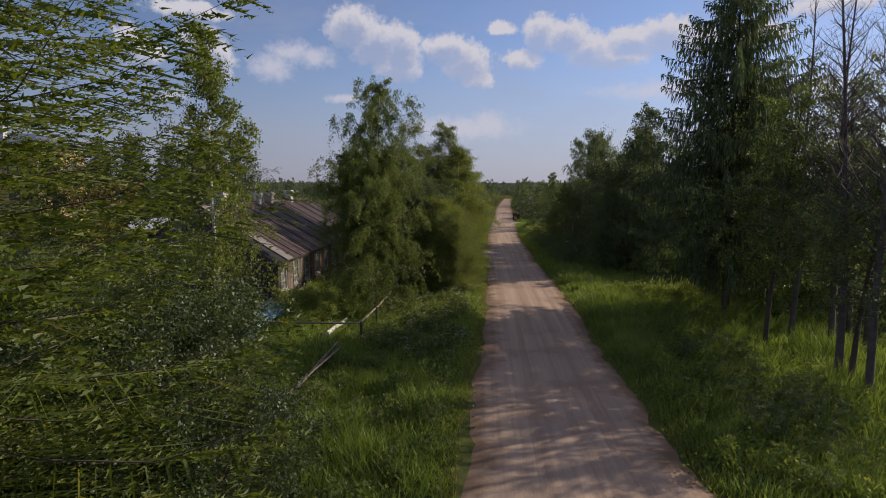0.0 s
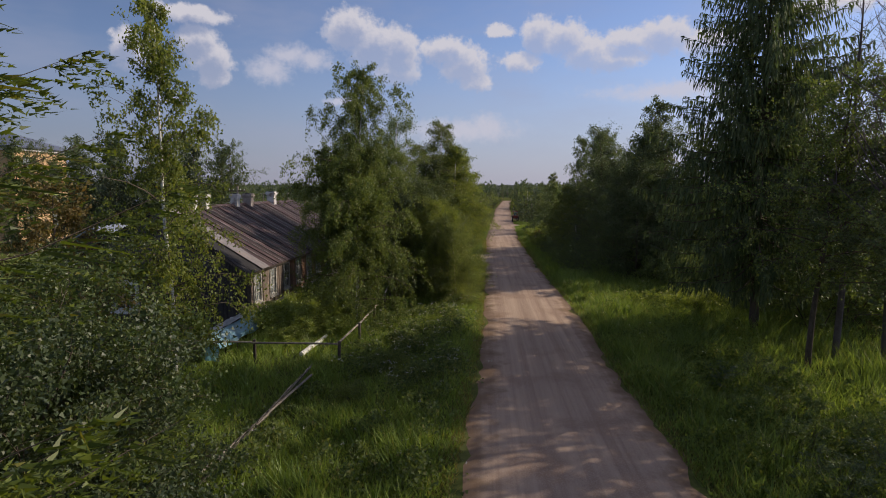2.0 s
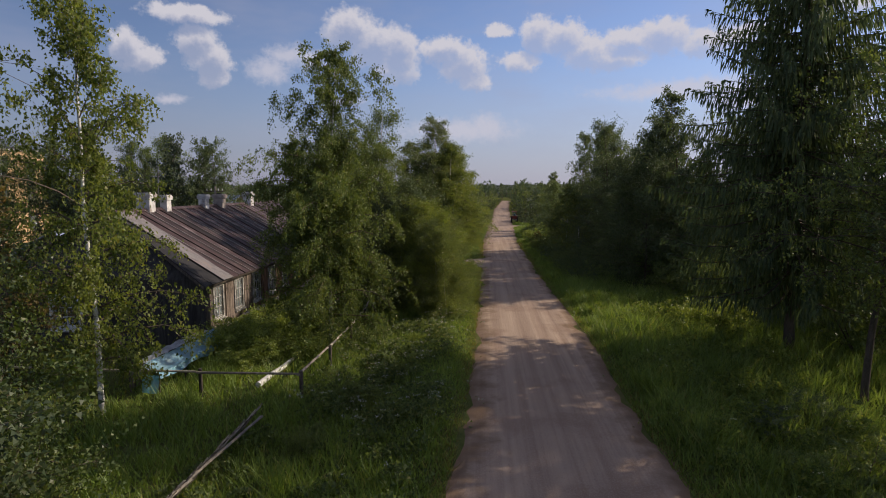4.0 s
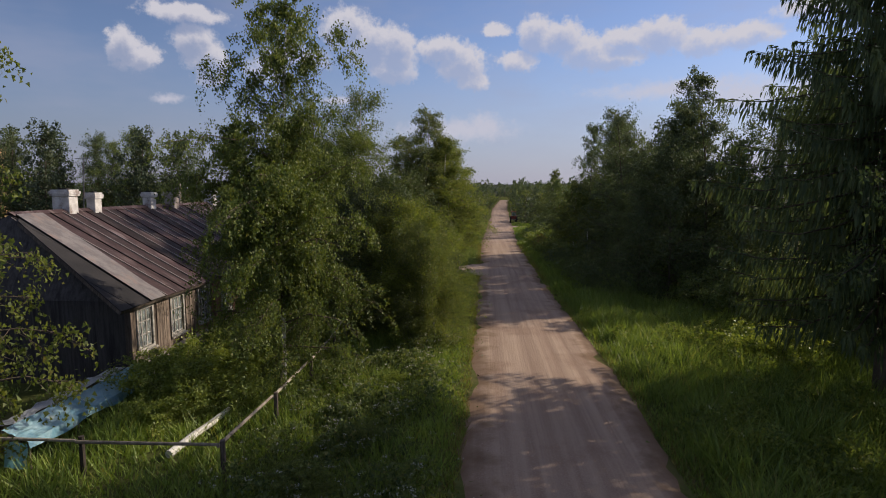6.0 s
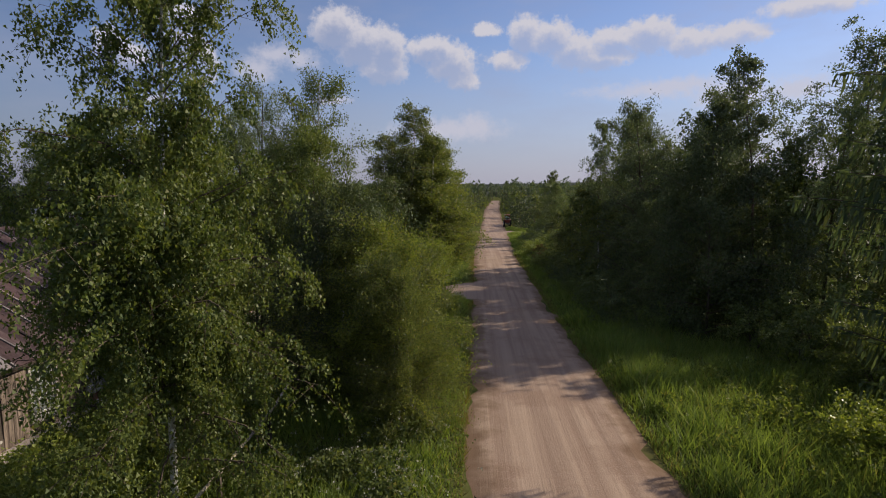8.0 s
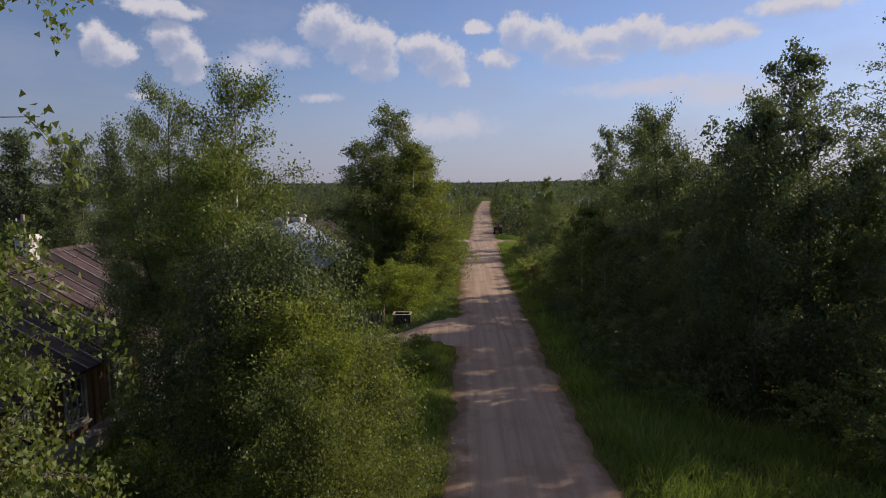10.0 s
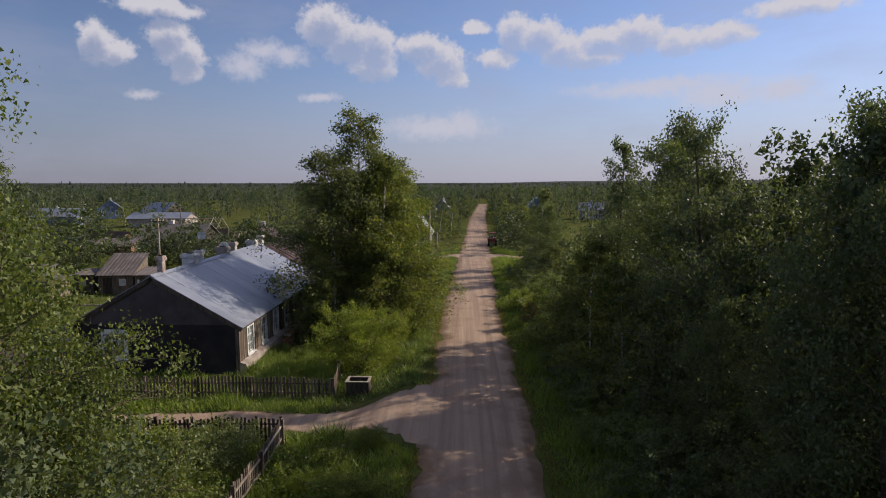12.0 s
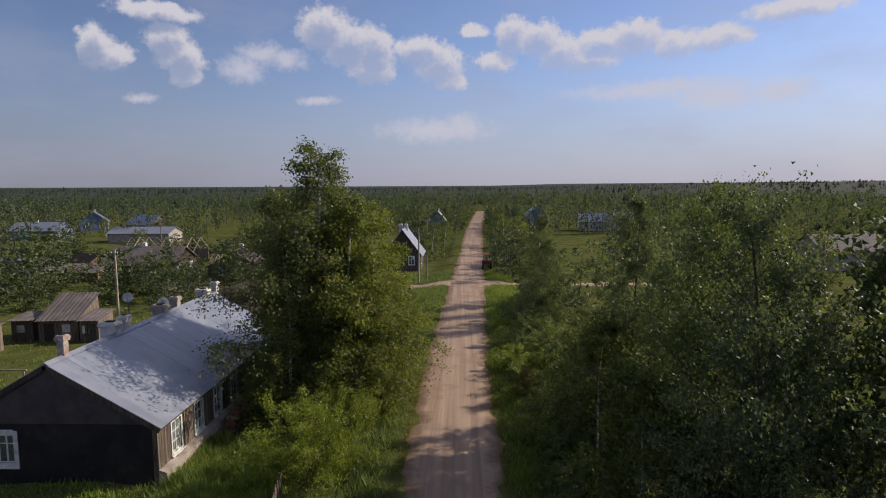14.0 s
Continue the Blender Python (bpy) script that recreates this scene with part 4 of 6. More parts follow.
# right of the road: dark alders and dead birches, the spruce, then the long belt after the gap
RIGHT = [("grove", 1, 25.5, 62.0, 19.0, 70, 0.95), ("grove", 0, 21.0, 55.0, 11.0, 10, 0.95), ("grove", 0, 9.0, 23.4, 10.6, 0, 0.95), ("grove", 1, 9.6, 18.9, 8.0, 90, 1.15), ("grove", 0, 10.6, 15.4, 8.2, 130, 1.1), ("grove", 1, 11.4, 11.8, 9.5, 20, 1.1), ("grove", 1, 10.6, 21.2, 8.8, 200, 1.15),
         ("dead", 0, 9.6, 19.6, 15.5, 0, 1.0), ("dead", 1, 11.0, 19.0, 15.0, 110, 1.0), ("dead", 0, 12.4, 22.6, 15.8, 170, 1.0), ("dead", 1, 10.6, 24.6, 14.6, 320, 1.0), ("dead", 1, 9.2, 17.4, 14.8, 30, 1.0), ("dead", 1, 12.2, 18.0, 16.0, 70, 1.0), ("dead", 0, 11.6, 23.5, 15.0, 140, 1.0), ("dead", 1, 13.0, 21.0, 15.5, 200, 1.0), ("dead", 0, 10.2, 16.6, 14.5, 260, 1.0),
         ("spruce", 0, 9.4, 28.4, 16.8, 0, 1.0), ("fine_alder", 1, 8.3, 43.8, 9.0, 60, 0.78), ("grove", 1, 13.4, 25.4, 12.0, 200, 1.0), ("grove", 0, 13.6, 44.2, 10.8, 40, 0.72), ("belt", 0, 17.2, 44.6, 12.8, 10, 0.95), ("belt", 1, 15.8, 40.6, 9.6, 80, 0.9), ("thicket", 2, 14.5, 30.5, 6.0, 50, 1.0), ("willow", 0, 10.4, 35.6, 3.4, 0, 0.9), ("dark_bush", 0, 7.9, 31.6, 1.6, 0, 1.0),
         ("airy", 1, 10.4, 44.5, 12.1, 90, 0.95), ("alder", 1, 11.8, 43.2, 6.4, 30, 0.85), ("alder", 0, 8.9, 47.6, 11.8, 150, 0.85), ("alder", 2, 8.2, 54.8, 11.3, 200, 0.9), ("alder", 1, 9.3, 56.4, 12.0, 10, 0.8),
         ("airy", 1, 6.8, 60.0, 11.0, 0, 0.85), ("alder", 1, 7.5, 51.2, 11.9, 0, 0.8), ("alder", 0, 7.0, 44.8, 6.4, 250, 0.9), ("alder", 2, 6.5, 48.6, 6.0, 30, 0.9), ("young", 0, 6.0, 55.5, 6.0, 0, 1.0),
         ("belt", 1, 11.6, 50.5, 10.2, 110, 0.9), ("belt", 0, 12.2, 57.5, 9.6, 300, 0.9), ("young", 1, 5.6, 59.6, 6.4, 30, 1.0), ("alder", 2, 8.6, 62.5, 8.6, 100, 0.85), ("young", 2, 5.6, 64.0, 5.6, 80, 1.0),
         ("alder", 1, 8.4, 66.4, 7.4, 10, 0.85), ("birch", 1, 11.6, 68.5, 7.0, 60, 0.85), ("belt", 0, 11.5, 64.0, 8.6, 60, 0.9), ("belt", 0, 12.5, 45.0, 9.0, 20, 0.9), ("dark_bush", 1, 3.9, 63.2, 1.7, 0, 0.9),
         ("gold", 0, 3.7, 68.0, 1.7, 40, 1.2), ("dark_bush", 0, 4.3, 73.0, 1.9, 90, 1.0), ("dark_bush", 1, 4.9, 70.0, 1.9, 190, 1.0), ("young", 0, 8.4, 75.0, 4.0, 0, 1.0), ("gold", 0, 8.8, 73.0, 4.4, 0, 0.9),
         ("alder", 2, 9.6, 70.0, 6.0, 200, 0.85), ("belt", 0, 12.8, 72.0, 6.4, 10, 0.85), ("alder", 1, 8.2, 92.0, 7.8, 0, 0.9), ("birch", 0, 7.8, 97.0, 9.0, 30, 0.9), ("thicket", 2, 10.5, 88.5, 7.4, 70, 0.9), ("alder", 2, 7.2, 86.4, 8.0, 40, 0.9), ("young", 1, 7.0, 81.0, 4.2, 0, 1.0)]
for kind, which, x, y, h, turn, wide in RIGHT:
    grow(kind, which, x, y, h, turn, wide, "trees and bushes right of the road")

for i, (x, y, h) in enumerate([(12.5, 34.5, 3.4), (15.0, 37.0, 4.5), (12.0, 38.5, 3.0), (16.5, 33.0, 5.0), (10.8, 40.0, 3.2), (14.5, 41.5, 5.0), (18.5, 39.0, 6.0), (12.0, 28.5, 3.4), (11.2, 31.8, 2.6), (19.0, 34.0, 5.6), (20.5, 38.5, 5.8), (17.4, 38.4, 5.4), (19.4, 30.0, 5.4), (18.0, 28.5, 5.2), (10.4, 47.0, 11.0), (10.4, 52.4, 11.2), (10.4, 58.0, 10.2), (10.4, 64.6, 8.6), (9.0, 41.0, 2.4), (8.4, 45.6, 2.6), (10.8, 44.0, 3.0), (7.2, 50.0, 2.2), (9.4, 38.6, 2.0)]):
    grow("belt" if h > 8 else "thicket", i, x, y, h, i * 77, 0.9 if h > 8 else 1.1, "trees and bushes right of the road")

# low bushes at the foot of the right belt, close to the road
for i, (x, y, h) in enumerate([(5.2, 42.6, 1.6), (4.6, 45.2, 1.9), (5.4, 47.0, 2.4), (4.7, 49.4, 2.0), (5.0, 52.0, 2.3), (4.5, 54.6, 1.8), (4.9, 57.2, 2.2), (4.4, 60.4, 1.9), (3.9, 44.0, 1.1), (3.7, 47.2, 1.3), (3.9, 50.8, 1.4), (3.6, 53.4, 1.2), (3.7, 56.0, 1.4), (3.6, 58.8, 1.2)]):
    grow("thicket", i, x, y, h, i * 97, 1.15, "trees and bushes right of the road")

# young scrub that rises from the road's edge to the trees behind
scrub = np.random.RandomState(31)
for i in range(34):
    y = 61.0 + 33.0 * (i + scrub.uniform()) / 34
    d = scrub.uniform(3.3, 7.4)
    grow("thicket", i, float(road_mid(y)) + d, y, (d - 2.1) / 1.75 * scrub.uniform(0.85, 1.1) + 0.25, scrub.uniform(0, 360), 1.2, "trees and bushes right of the road")

# knee-high scrub on the shaded right verge
for i, (x, y, h) in enumerate([(4.2, 11.4, 0.9), (5.4, 12.6, 1.1), (4.6, 14.2, 1.0), (6.2, 14.8, 1.2), (5.2, 16.4, 1.0), (4.4, 18.2, 0.8), (6.0, 18.6, 1.1), (5.0, 20.6, 0.9), (6.6, 21.4, 1.1), (7.0, 16.6, 1.2), (3.7, 16.0, 0.6)]):
    grow("thicket", i, x, y, h, i * 67, 1.35, "trees and bushes right of the road")

# garden bushes before the old house
for i, (x, y, h) in enumerate([(-11.3, 27.2, 1.15), (-10.2, 28.8, 1.2), (-11.7, 29.4, 1.0), (-10.8, 31.0, 1.2), (-11.9, 32.0, 1.0), (-11.2, 34.0, 1.3), (-9.6, 32.6, 1.3), (-12.0, 36.5, 0.9), (-9.2, 27.0, 1.0), (-10.6, 26.0, 0.9), (-11.6, 28.3, 1.2), (-10.3, 30.0, 1.3), (-11.0, 32.6, 1.2), (-9.8, 34.6, 1.2), (-10.2, 36.6, 1.3), (-8.9, 30.2, 1.1), (-9.3, 28.8, 1.0)]):
    grow("dark_bush", i, x, y, h * 1.28, i * 70, 1.1, "bushes before the old house")

# overgrown garden behind the picket fences, and the weeds between fence and road
for i, (x, y, h) in enumerate([(-8.9, 50.4, 1.3), (-10.2, 50.6, 1.0), (-11.6, 50.2, 1.5), (-13.2, 50.5, 1.2), (-9.4, 48.8, 1.6), (-11.0, 48.6, 1.3), (-12.8, 48.4, 1.7), (-14.8, 49.6, 1.6), (-8.6, 46.8, 1.2), (-10.4, 46.6, 1.5)]):
    grow("dark_bush", i, x, y, h, i * 83, 1.1, "bushes behind the picket fence")
for i, (x, y, h) in enumerate([(-3.6, 46.6, 1.15), (-4.4, 47.4, 0.95), (-4.8, 49.6, 0.85), (-3.9, 50.6, 0.8), (-5.5, 48.2, 0.8), (-5.4, 22.2, 0.85), (-4.9, 21.5, 0.65), (-6.1, 22.7, 0.8), (-4.6, 24.6, 0.6), (-6.4, 19.6, 0.7), (-4.7, 28.2, 0.7)]):
    grow("willow", i, x, y, h, i * 71, 1.2, "trees and bushes on the left verge")

# far trees: behind the left house, in the village, behind the right belt
rng = np.random.RandomState(5)
for i, (x, y, h) in enumerate([(-32, 68, 11.5), (-36, 66, 12), (-40, 67.5, 11), (-44, 64, 12.5), (-48, 66, 12), (-52, 62, 11.5), (-38, 70, 12.5), (-46, 69, 12), (-56, 67, 12), (-34, 69, 12), (-42, 70, 12), (-50, 68, 12.4), (-54, 70, 11.6)]):
    grow(("grove", "belt", "alder", "belt")[i % 4], i, x, y, h * 1.06, i * 50, 0.9, "trees behind the old house")
for i in range(70):
    x, y = rng.uniform(13, 75), rng.uniform(36, 150)
    if x < 15 + 0.18 * (y - 36) * 0.2 or (50 < x < 66 and 108 < y < 135):
        continue
    grow(("far_dark", "far", "far_dark", "far_fir")[i % 4], i, x, y, rng.uniform(4.5, 8.0), rng.uniform(0, 360), 1.0, "thicket behind the right belt")
for i in range(45):
    x, y = rng.uniform(-110, -16), rng.uniform(120, 200)
    if x > -20 and y < 100 or (-60 < x < -40 and 112 < y < 136) or (-36 < x < -27 and y < 92):
        continue
    grow(("far_dark", "far_dark", "far")[i % 3], i, x, y, rng.uniform(3.0, 6.4), rng.uniform(0, 360), 1.25, "garden trees of the village")
for i in range(78):
    x, y = rng.uniform(-74, -18), rng.uniform(93, 119)
    if abs(x + 33.5) < 3 and y < 97 or (-60 < x < -40 and y > 114):
        continue
    grow("far_dark", i, x, y, rng.uniform(3.0, 5.6), rng.uniform(0, 360), 1.15, "garden trees of the village")
for i, (x, y, h) in enumerate([(-52, 96, 4.6), (-48, 95, 4.4), (-55.5, 97, 4.8), (-44, 94, 3.6), (-51.5, 107, 7.0), (-36.5, 103, 5.0), (-33, 101, 4.4), (-38.5, 100, 4.2), (-29, 99, 4.0), (-59, 99, 5.0), (-63, 101, 4.6), (-41, 98, 4.0)]):
    grow("far_dark", i, x, y, h, i * 61, 1.2, "garden trees of the village")
for i in range(90):
    x, y = rng.uniform(-80, -21), rng.uniform(86, 165)
    if (-60 < x < -40 and 112 < y < 136) or (-37 < x < -26 and y < 92):
        continue
    grow("shrub", i, x, y, rng.uniform(1.4, 3.2), rng.uniform(0, 360), 1.3, "shrubs of the village gardens")
for i in range(210):
    side = (-1, 1)[i % 2]
    y = 111.5 + 215 * rng.uniform() ** 1.15
    x = float(road_mid(y)) + side * (3.4 + 7.5 * rng.uniform() ** 1.3)
    h = rng.uniform(1.8, 3.2) if abs(x - float(road_mid(y))) < 5.0 else rng.uniform(3.5, 7.0)
    if abs(y - 109.5) < 2.6 or (side < 0 and (y < 136 or 175 < y < 210) and x < float(road_mid(y)) - 3.5):
        continue
    grow(("far_dark", "far_dark", "far")[i % 3], i, x, y, h, rng.uniform(0, 360), 1.1, "trees along the far road")


def far_woods():
    """Mixed woods between the village and the horizon: small tapered crowns of leaf clumps."""
    r = np.random.RandomState(8)
    pts, sizes, axis, trunk = [], [], [], []
    for i in range(2100):
        d = 178 + 400 * r.uniform() ** 1.5
        a = r.uniform(-0.82, 0.82)
        x, y = d * math.sin(a), 20 + d * math.cos(a)
        if abs(x - float(road_mid(y))) < 4.5 and y < 350 or (-130 < x < -50 and y < 235 and r.uniform() < 0.75):
            continue
        h, w = r.uniform(7.5, 11), r.uniform(1.8, 3.2)
        z0 = float(gz(x, y))
        m = 58
        q = r.uniform(0.04, 1, m) ** 0.85
        ang = r.uniform(0, 6.3, m)
        rr = w * np.minimum(1.0, 0.5 + q) * (1.06 - q) ** 0.55 * r.uniform(0.4, 1.0, m)
        pts.append(np.stack([x + rr * np.cos(ang), y + rr * np.sin(ang), z0 + h * q], 1))
        trunk.append((np.array([[x, y, z0 - 0.2], [x, y, z0 + h * 0.7]]), np.array([0.12, 0.04])))
    at = np.concatenate(pts)
    v, f = leaves(r, at, 1.0, 0.55, np.tile(np.array([0, 0, -1.0]), (len(at), 1)), 0.4, 3)
    woods = tagged(new("woods"), "mixed dark green woods far behind the village", "forest", kind="stuff")
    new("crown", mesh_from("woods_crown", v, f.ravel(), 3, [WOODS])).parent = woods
    t = tubes(trunk, 3)
    new("trunk", mesh_from("woods_trunk", t[0], t[1].ravel(), 4, [DARK_BARK])).parent = woods


far_woods()


def canopy_z(x, y):
    d = np.hypot(x, y)
    bumps = 3.0 * np.sin(0.11 * x + 2 * np.sin(0.017 * y)) * np.sin(0.09 * y) + 2.0 * np.sin(0.31 * x + 0.5) + 1.4 * np.sin(0.67 * x + 0.01 * y)
    hill = 12 * step(1500, 3800, d) + 9 * step(150, 700, x) * step(500, 900, d)
    return gz(x, y) + (8.5 + bumps * 0.8 * step(4500, 900, d) * 0.6 + hill) * step(470, 640, d) - 1.5 * (1 - step(470, 520, d))


def forest_tops():
    """Spires and round heads that break the far forest's outline."""
    r = np.random.RandomState(12)
    n = 5200
    d = 470 + 1500 * r.uniform(size=n) ** 1.6
    a = r.uniform(-0.85, 0.85, n)
    x, y = d * np.sin(a), d * np.cos(a)
    z = canopy_z(x, y)
    h, w = r.uniform(2.4, 5.5, n) * (1 + d / 4000), r.uniform(1.2, 2.6, n) * (1 + d / 1500)
    z = np.maximum(z, gz(x, y) + 4.0)
    rows = []
    for k in range(4):
        b = k * np.pi / 2 + r.uniform(0, 1.2, n)
        rows.append(np.stack([x + w * np.cos(b), y + w * np.sin(b), z - 4.5], 1))
    rows.append(np.stack([x, y, z + h - 2.0], 1))
    v = np.stack(rows, 1).reshape(-1, 3)
    base = np.arange(n)[:, None] * 5
    f = np.concatenate([np.concatenate([base + k, base + (k + 1) % 4, base + 4], 1) for k in range(4)])
    tops = tagged(new("forest_edge"), "pointed dark spruce tops of the far forest", "forest", kind="stuff")
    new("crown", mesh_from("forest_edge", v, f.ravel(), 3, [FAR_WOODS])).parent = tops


forest_tops()
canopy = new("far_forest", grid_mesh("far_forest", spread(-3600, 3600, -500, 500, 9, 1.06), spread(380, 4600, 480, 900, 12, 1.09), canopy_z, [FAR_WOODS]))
tagged(canopy, "unbroken dark forest reaching to the horizon", "forest", kind="stuff")

# ---------------------------------------------------------------- grass and weeds


def grass(name, count, sample, low, high, width, label, seed, mat=None, clump=0.35):
    """Bent single blades in tufts."""
    r = np.random.RandomState(seed)
    x, y, k = sample(r, count)
    n = len(x)
    tuft = 0.34 + 0.62 * np.clip(0.5 + 0.5 * np.sin(2.3 * x + 1.7 * np.sin(1.1 * y)) * np.sin(1.9 * y + 0.6 * x), 0, 1) + 0.42 * np.clip(np.sin(0.9 * x + 2.1 * np.sin(0.43 * y) + 1.3) * np.sin(0.8 * y + 0.5 * x), 0, 1)
    h = r.uniform(low, high, n) * tuft * k
    z = gz(x, y) - 0.02
    a = r.uniform(0, 2 * np.pi, n)
    b = r.uniform(0, 2 * np.pi, n)
    lean = h * r.uniform(0.15, 0.95, n)
    w = width * r.uniform(0.6, 1.4, n) / 2
    dx, dy = np.cos(a) * w, np.sin(a) * w
    lx, ly = np.cos(b) * lean, np.sin(b) * lean
    v = np.stack([np.stack([x - dx, y - dy, z], 1), np.stack([x + dx, y + dy, z], 1), np.stack([x + lx, y + ly, z + h * 0.97], 1)], 1).reshape(-1, 3)
    me = mesh_from(name, v, np.arange(n * 3), 3, [mat or GRASS_LEAF])
    return tagged(new(name, me), label, "grass", kind="stuff")


def verge(side, y0, y1, inner, outer, power=1.0):
    def sample(r, n):
        y = y0 + (y1 - y0) * r.uniform(size=n) ** power
        rim = np.where(inner > 5, 0.0, (half_left(y) - 0.05 if side < 0 else half_right(y) - 0.12) - inner)
        d = inner + rim + (outer - inner) * r.uniform(size=n) ** 1.25
        x = road_mid(y) + side * d
        keep = ~((np.abs(y - 53.7) < 1.0 + 2.2 * step(-6.5, -2.5, x)) & (x < 0))
        keep &= ~((np.abs(y - 109.5) < 1.6) & (np.abs(x) < 30))
        keep &= ~((x < -13.2) & (x > -23.4) & (y > 28.9) & (y < 49.1)) & ~((x < -11.9) & (x > -20.7) & (y > 59.6) & (y < 84))
        keep &= r.uniform(size=n) < step(y0 - 0.5, y0 + 7.0, y) + (y0 > 10)
        keep &= r.uniform(size=n) < 1.1 - step(outer - 4.5, outer, d)
        edge = step(inner - 0.1, inner + 1.1, d - rim)
        return x[keep], y[keep], (0.25 + 0.75 * edge)[keep]
    return sample


grass("grass", 125000, verge(-1, 1, 52, 2.35, 15.0, 1.2), 0.3, 0.75, 0.040, "long green grass on the left verge", 1)
grass("grass", 110000, verge(1, 1, 42, 1.95, 15.0, 1.2), 0.35, 1.0, 0.040, "long bright grass right of the road", 2)
grass("grass", 42000, verge(1, 42, 120, 1.95, 7.5, 1.3), 0.25, 0.7, 0.055, "grass along the shaded right belt", 3)
grass("grass", 60000, verge(-1, 52, 120, 2.0, 13, 1.4), 0.22, 0.6, 0.055, "grass between the track and the wooden house", 4)
grass("grass", 44000, verge(-1, 15, 130, 12.5, 55, 1.0), 0.12, 0.34, 0.09, "grass of the gardens and yards", 5)


def meadow(x0, x1, y0, y1):
    def sample(r, n):
        x, y = r.uniform(x0, x1, n), r.uniform(y0, y1, n)
        keep = np.abs(x - road_mid(y)) > 2.6
        fade = np.minimum(np.minimum(step(x0, x0 + 8, x), step(x1, x1 - 8, x)), step(y0, y0 + 8, y))
        keep &= r.uniform(size=n) < 0.1 + 0.9 * fade
        return x[keep], y[keep], 0.5 + 0.5 * fade[keep]
    return sample


grass("grass", 20000, meadow(-26, 26, -22, 7), 0.3, 0.7, 0.08, "long grass at the start of the dirt road", 8)
grass("grass", 16000, meadow(11, 45, -10, 60), 0.25, 0.6, 0.12, "rough grass behind the right belt", 9)
grass("grass", 9000, meadow(-34, -12, -6, 24), 0.25, 0.6, 0.10, "rough grass behind the larch", 10)


def front_garden(r, n):
    x, y = r.uniform(-11.7, -7.2, n), r.uniform(57.4, 64.0, n)
    return x, y, np.ones(n)


grass("grass", 9000, front_garden, 0.35, 0.75, 0.06, "lush bright grass of the fenced front garden", 11)


def fence_strip(r, n):
    x = r.uniform(-28, -6.4, n)
    y = np.where(r.uniform(size=n) < 0.55, r.uniform(54.65, 56.1, n), r.uniform(56.4, 59.5, n))
    return x, y, np.ones(n)


grass("grass", 16000, fence_strip, 0.18, 0.42, 0.05, "trampled grass along the picket fence and track", 12)


def rim_grass(side):
    def sample(r, n):
        y = r.uniform(6, 75, n)
        x = side * (half_left(y) if side < 0 else half_right(y)) + side * np.abs(r.normal(0, 0.28, n)) - side * 0.12
        keep = ~((np.abs(y - 53.7) < 3.2) & (x < 0))
        return x[keep], y[keep], np.ones(keep.sum())
    return sample


grass("edge_grass", 11000, rim_grass(-1), 0.06, 0.3, 0.022, "short dry grass at the road's edge", 6, DRY_GRASS)
grass("edge_grass", 11000, rim_grass(1), 0.06, 0.3, 0.022, "short dry grass at the road's edge", 7, DRY_GRASS)


def weeds(name, spots, height, radius, count, label, seed, flowers=0):
    """Leafy weeds in clumps, some with flat white flower heads."""
    r = np.random.RandomState(seed)
    at, fl = [], []
    for x, y, s in spots:
        m = int(count * s)
        d = np.abs(r.normal(0, radius * s, m))
        a = r.uniform(0, 6.3, m)
        px, py = x + d * np.cos(a), y + d * np.sin(a)
        top = height * s * np.exp(-(d / (radius * s * 1.6)) ** 2)
        at.append(np.stack([px, py, gz(px, py) + top * r.uniform(0.1, 1, m) ** 0.6], 1))
        for j in range(int(flowers * s)):
            fx, fy = x + r.normal(0, radius * s), y + r.normal(0, radius * s)
            fz = float(gz(fx, fy)) + height * s * r.uniform(0.7, 1.05)
            fl.append(np.stack([fx + r.normal(0, 0.045, 8), fy + r.normal(0, 0.045, 8), fz + r.normal(0, 0.01, 8)], 1))
    v, f = leaves(r, np.concatenate(at), 0.105, 0.07, np.tile(np.array([0, 0, 0.2]), (sum(map(len, at)), 1)), 0.1, 3)
    ob = tagged(new(name), label, "weeds", kind="stuff")
    new("leaf_mass", mesh_from(name + "_leaf", v, f.ravel(), 3, [WEED_LEAF])).parent = ob
    if fl:
        c = np.concatenate(fl)
        v, f = leaves(r, c, 0.032, 0.032)
        new("flower_heads", mesh_from(name + "_flower", v, f.ravel(), 4, [FLOWER])).parent = ob


r = np.random.RandomState(17)
weeds("weeds", [(r.uniform(-7.4, -3.4), r.uniform(20, 32), r.uniform(0.6, 1.3)) for i in range(84)], 0.66, 0.55, 300, "yellow-green weeds with white umbels on the verge", 1, 5)
weeds("weeds", [(r.uniform(-9, -3.6), r.uniform(9, 21), r.uniform(0.5, 1.2)) for i in range(90)], 0.55, 0.42, 200, "leafy weeds among the left verge grass", 2, 1)
weeds("weeds", [(r.uniform(2.7, 8.8), r.uniform(10, 38), r.uniform(0.5, 1.35)) for i in range(150)], 0.66, 0.42, 230, "leafy weeds among the right verge grass", 3, 1)
weeds("weeds", [(r.uniform(-6.6, -3.6), r.uniform(43, 51), r.uniform(0.6, 1.3)) for i in range(18)], 0.8, 0.5, 330, "clump of tall weeds by the track's mouth", 4, 3)
weeds("weeds", [(r.uniform(-16, -8), r.uniform(45, 50.5), r.uniform(0.7, 1.2)) for i in range(24)], 0.8, 0.6, 300, "overgrown garden leaves behind the picket fence", 5, 1)
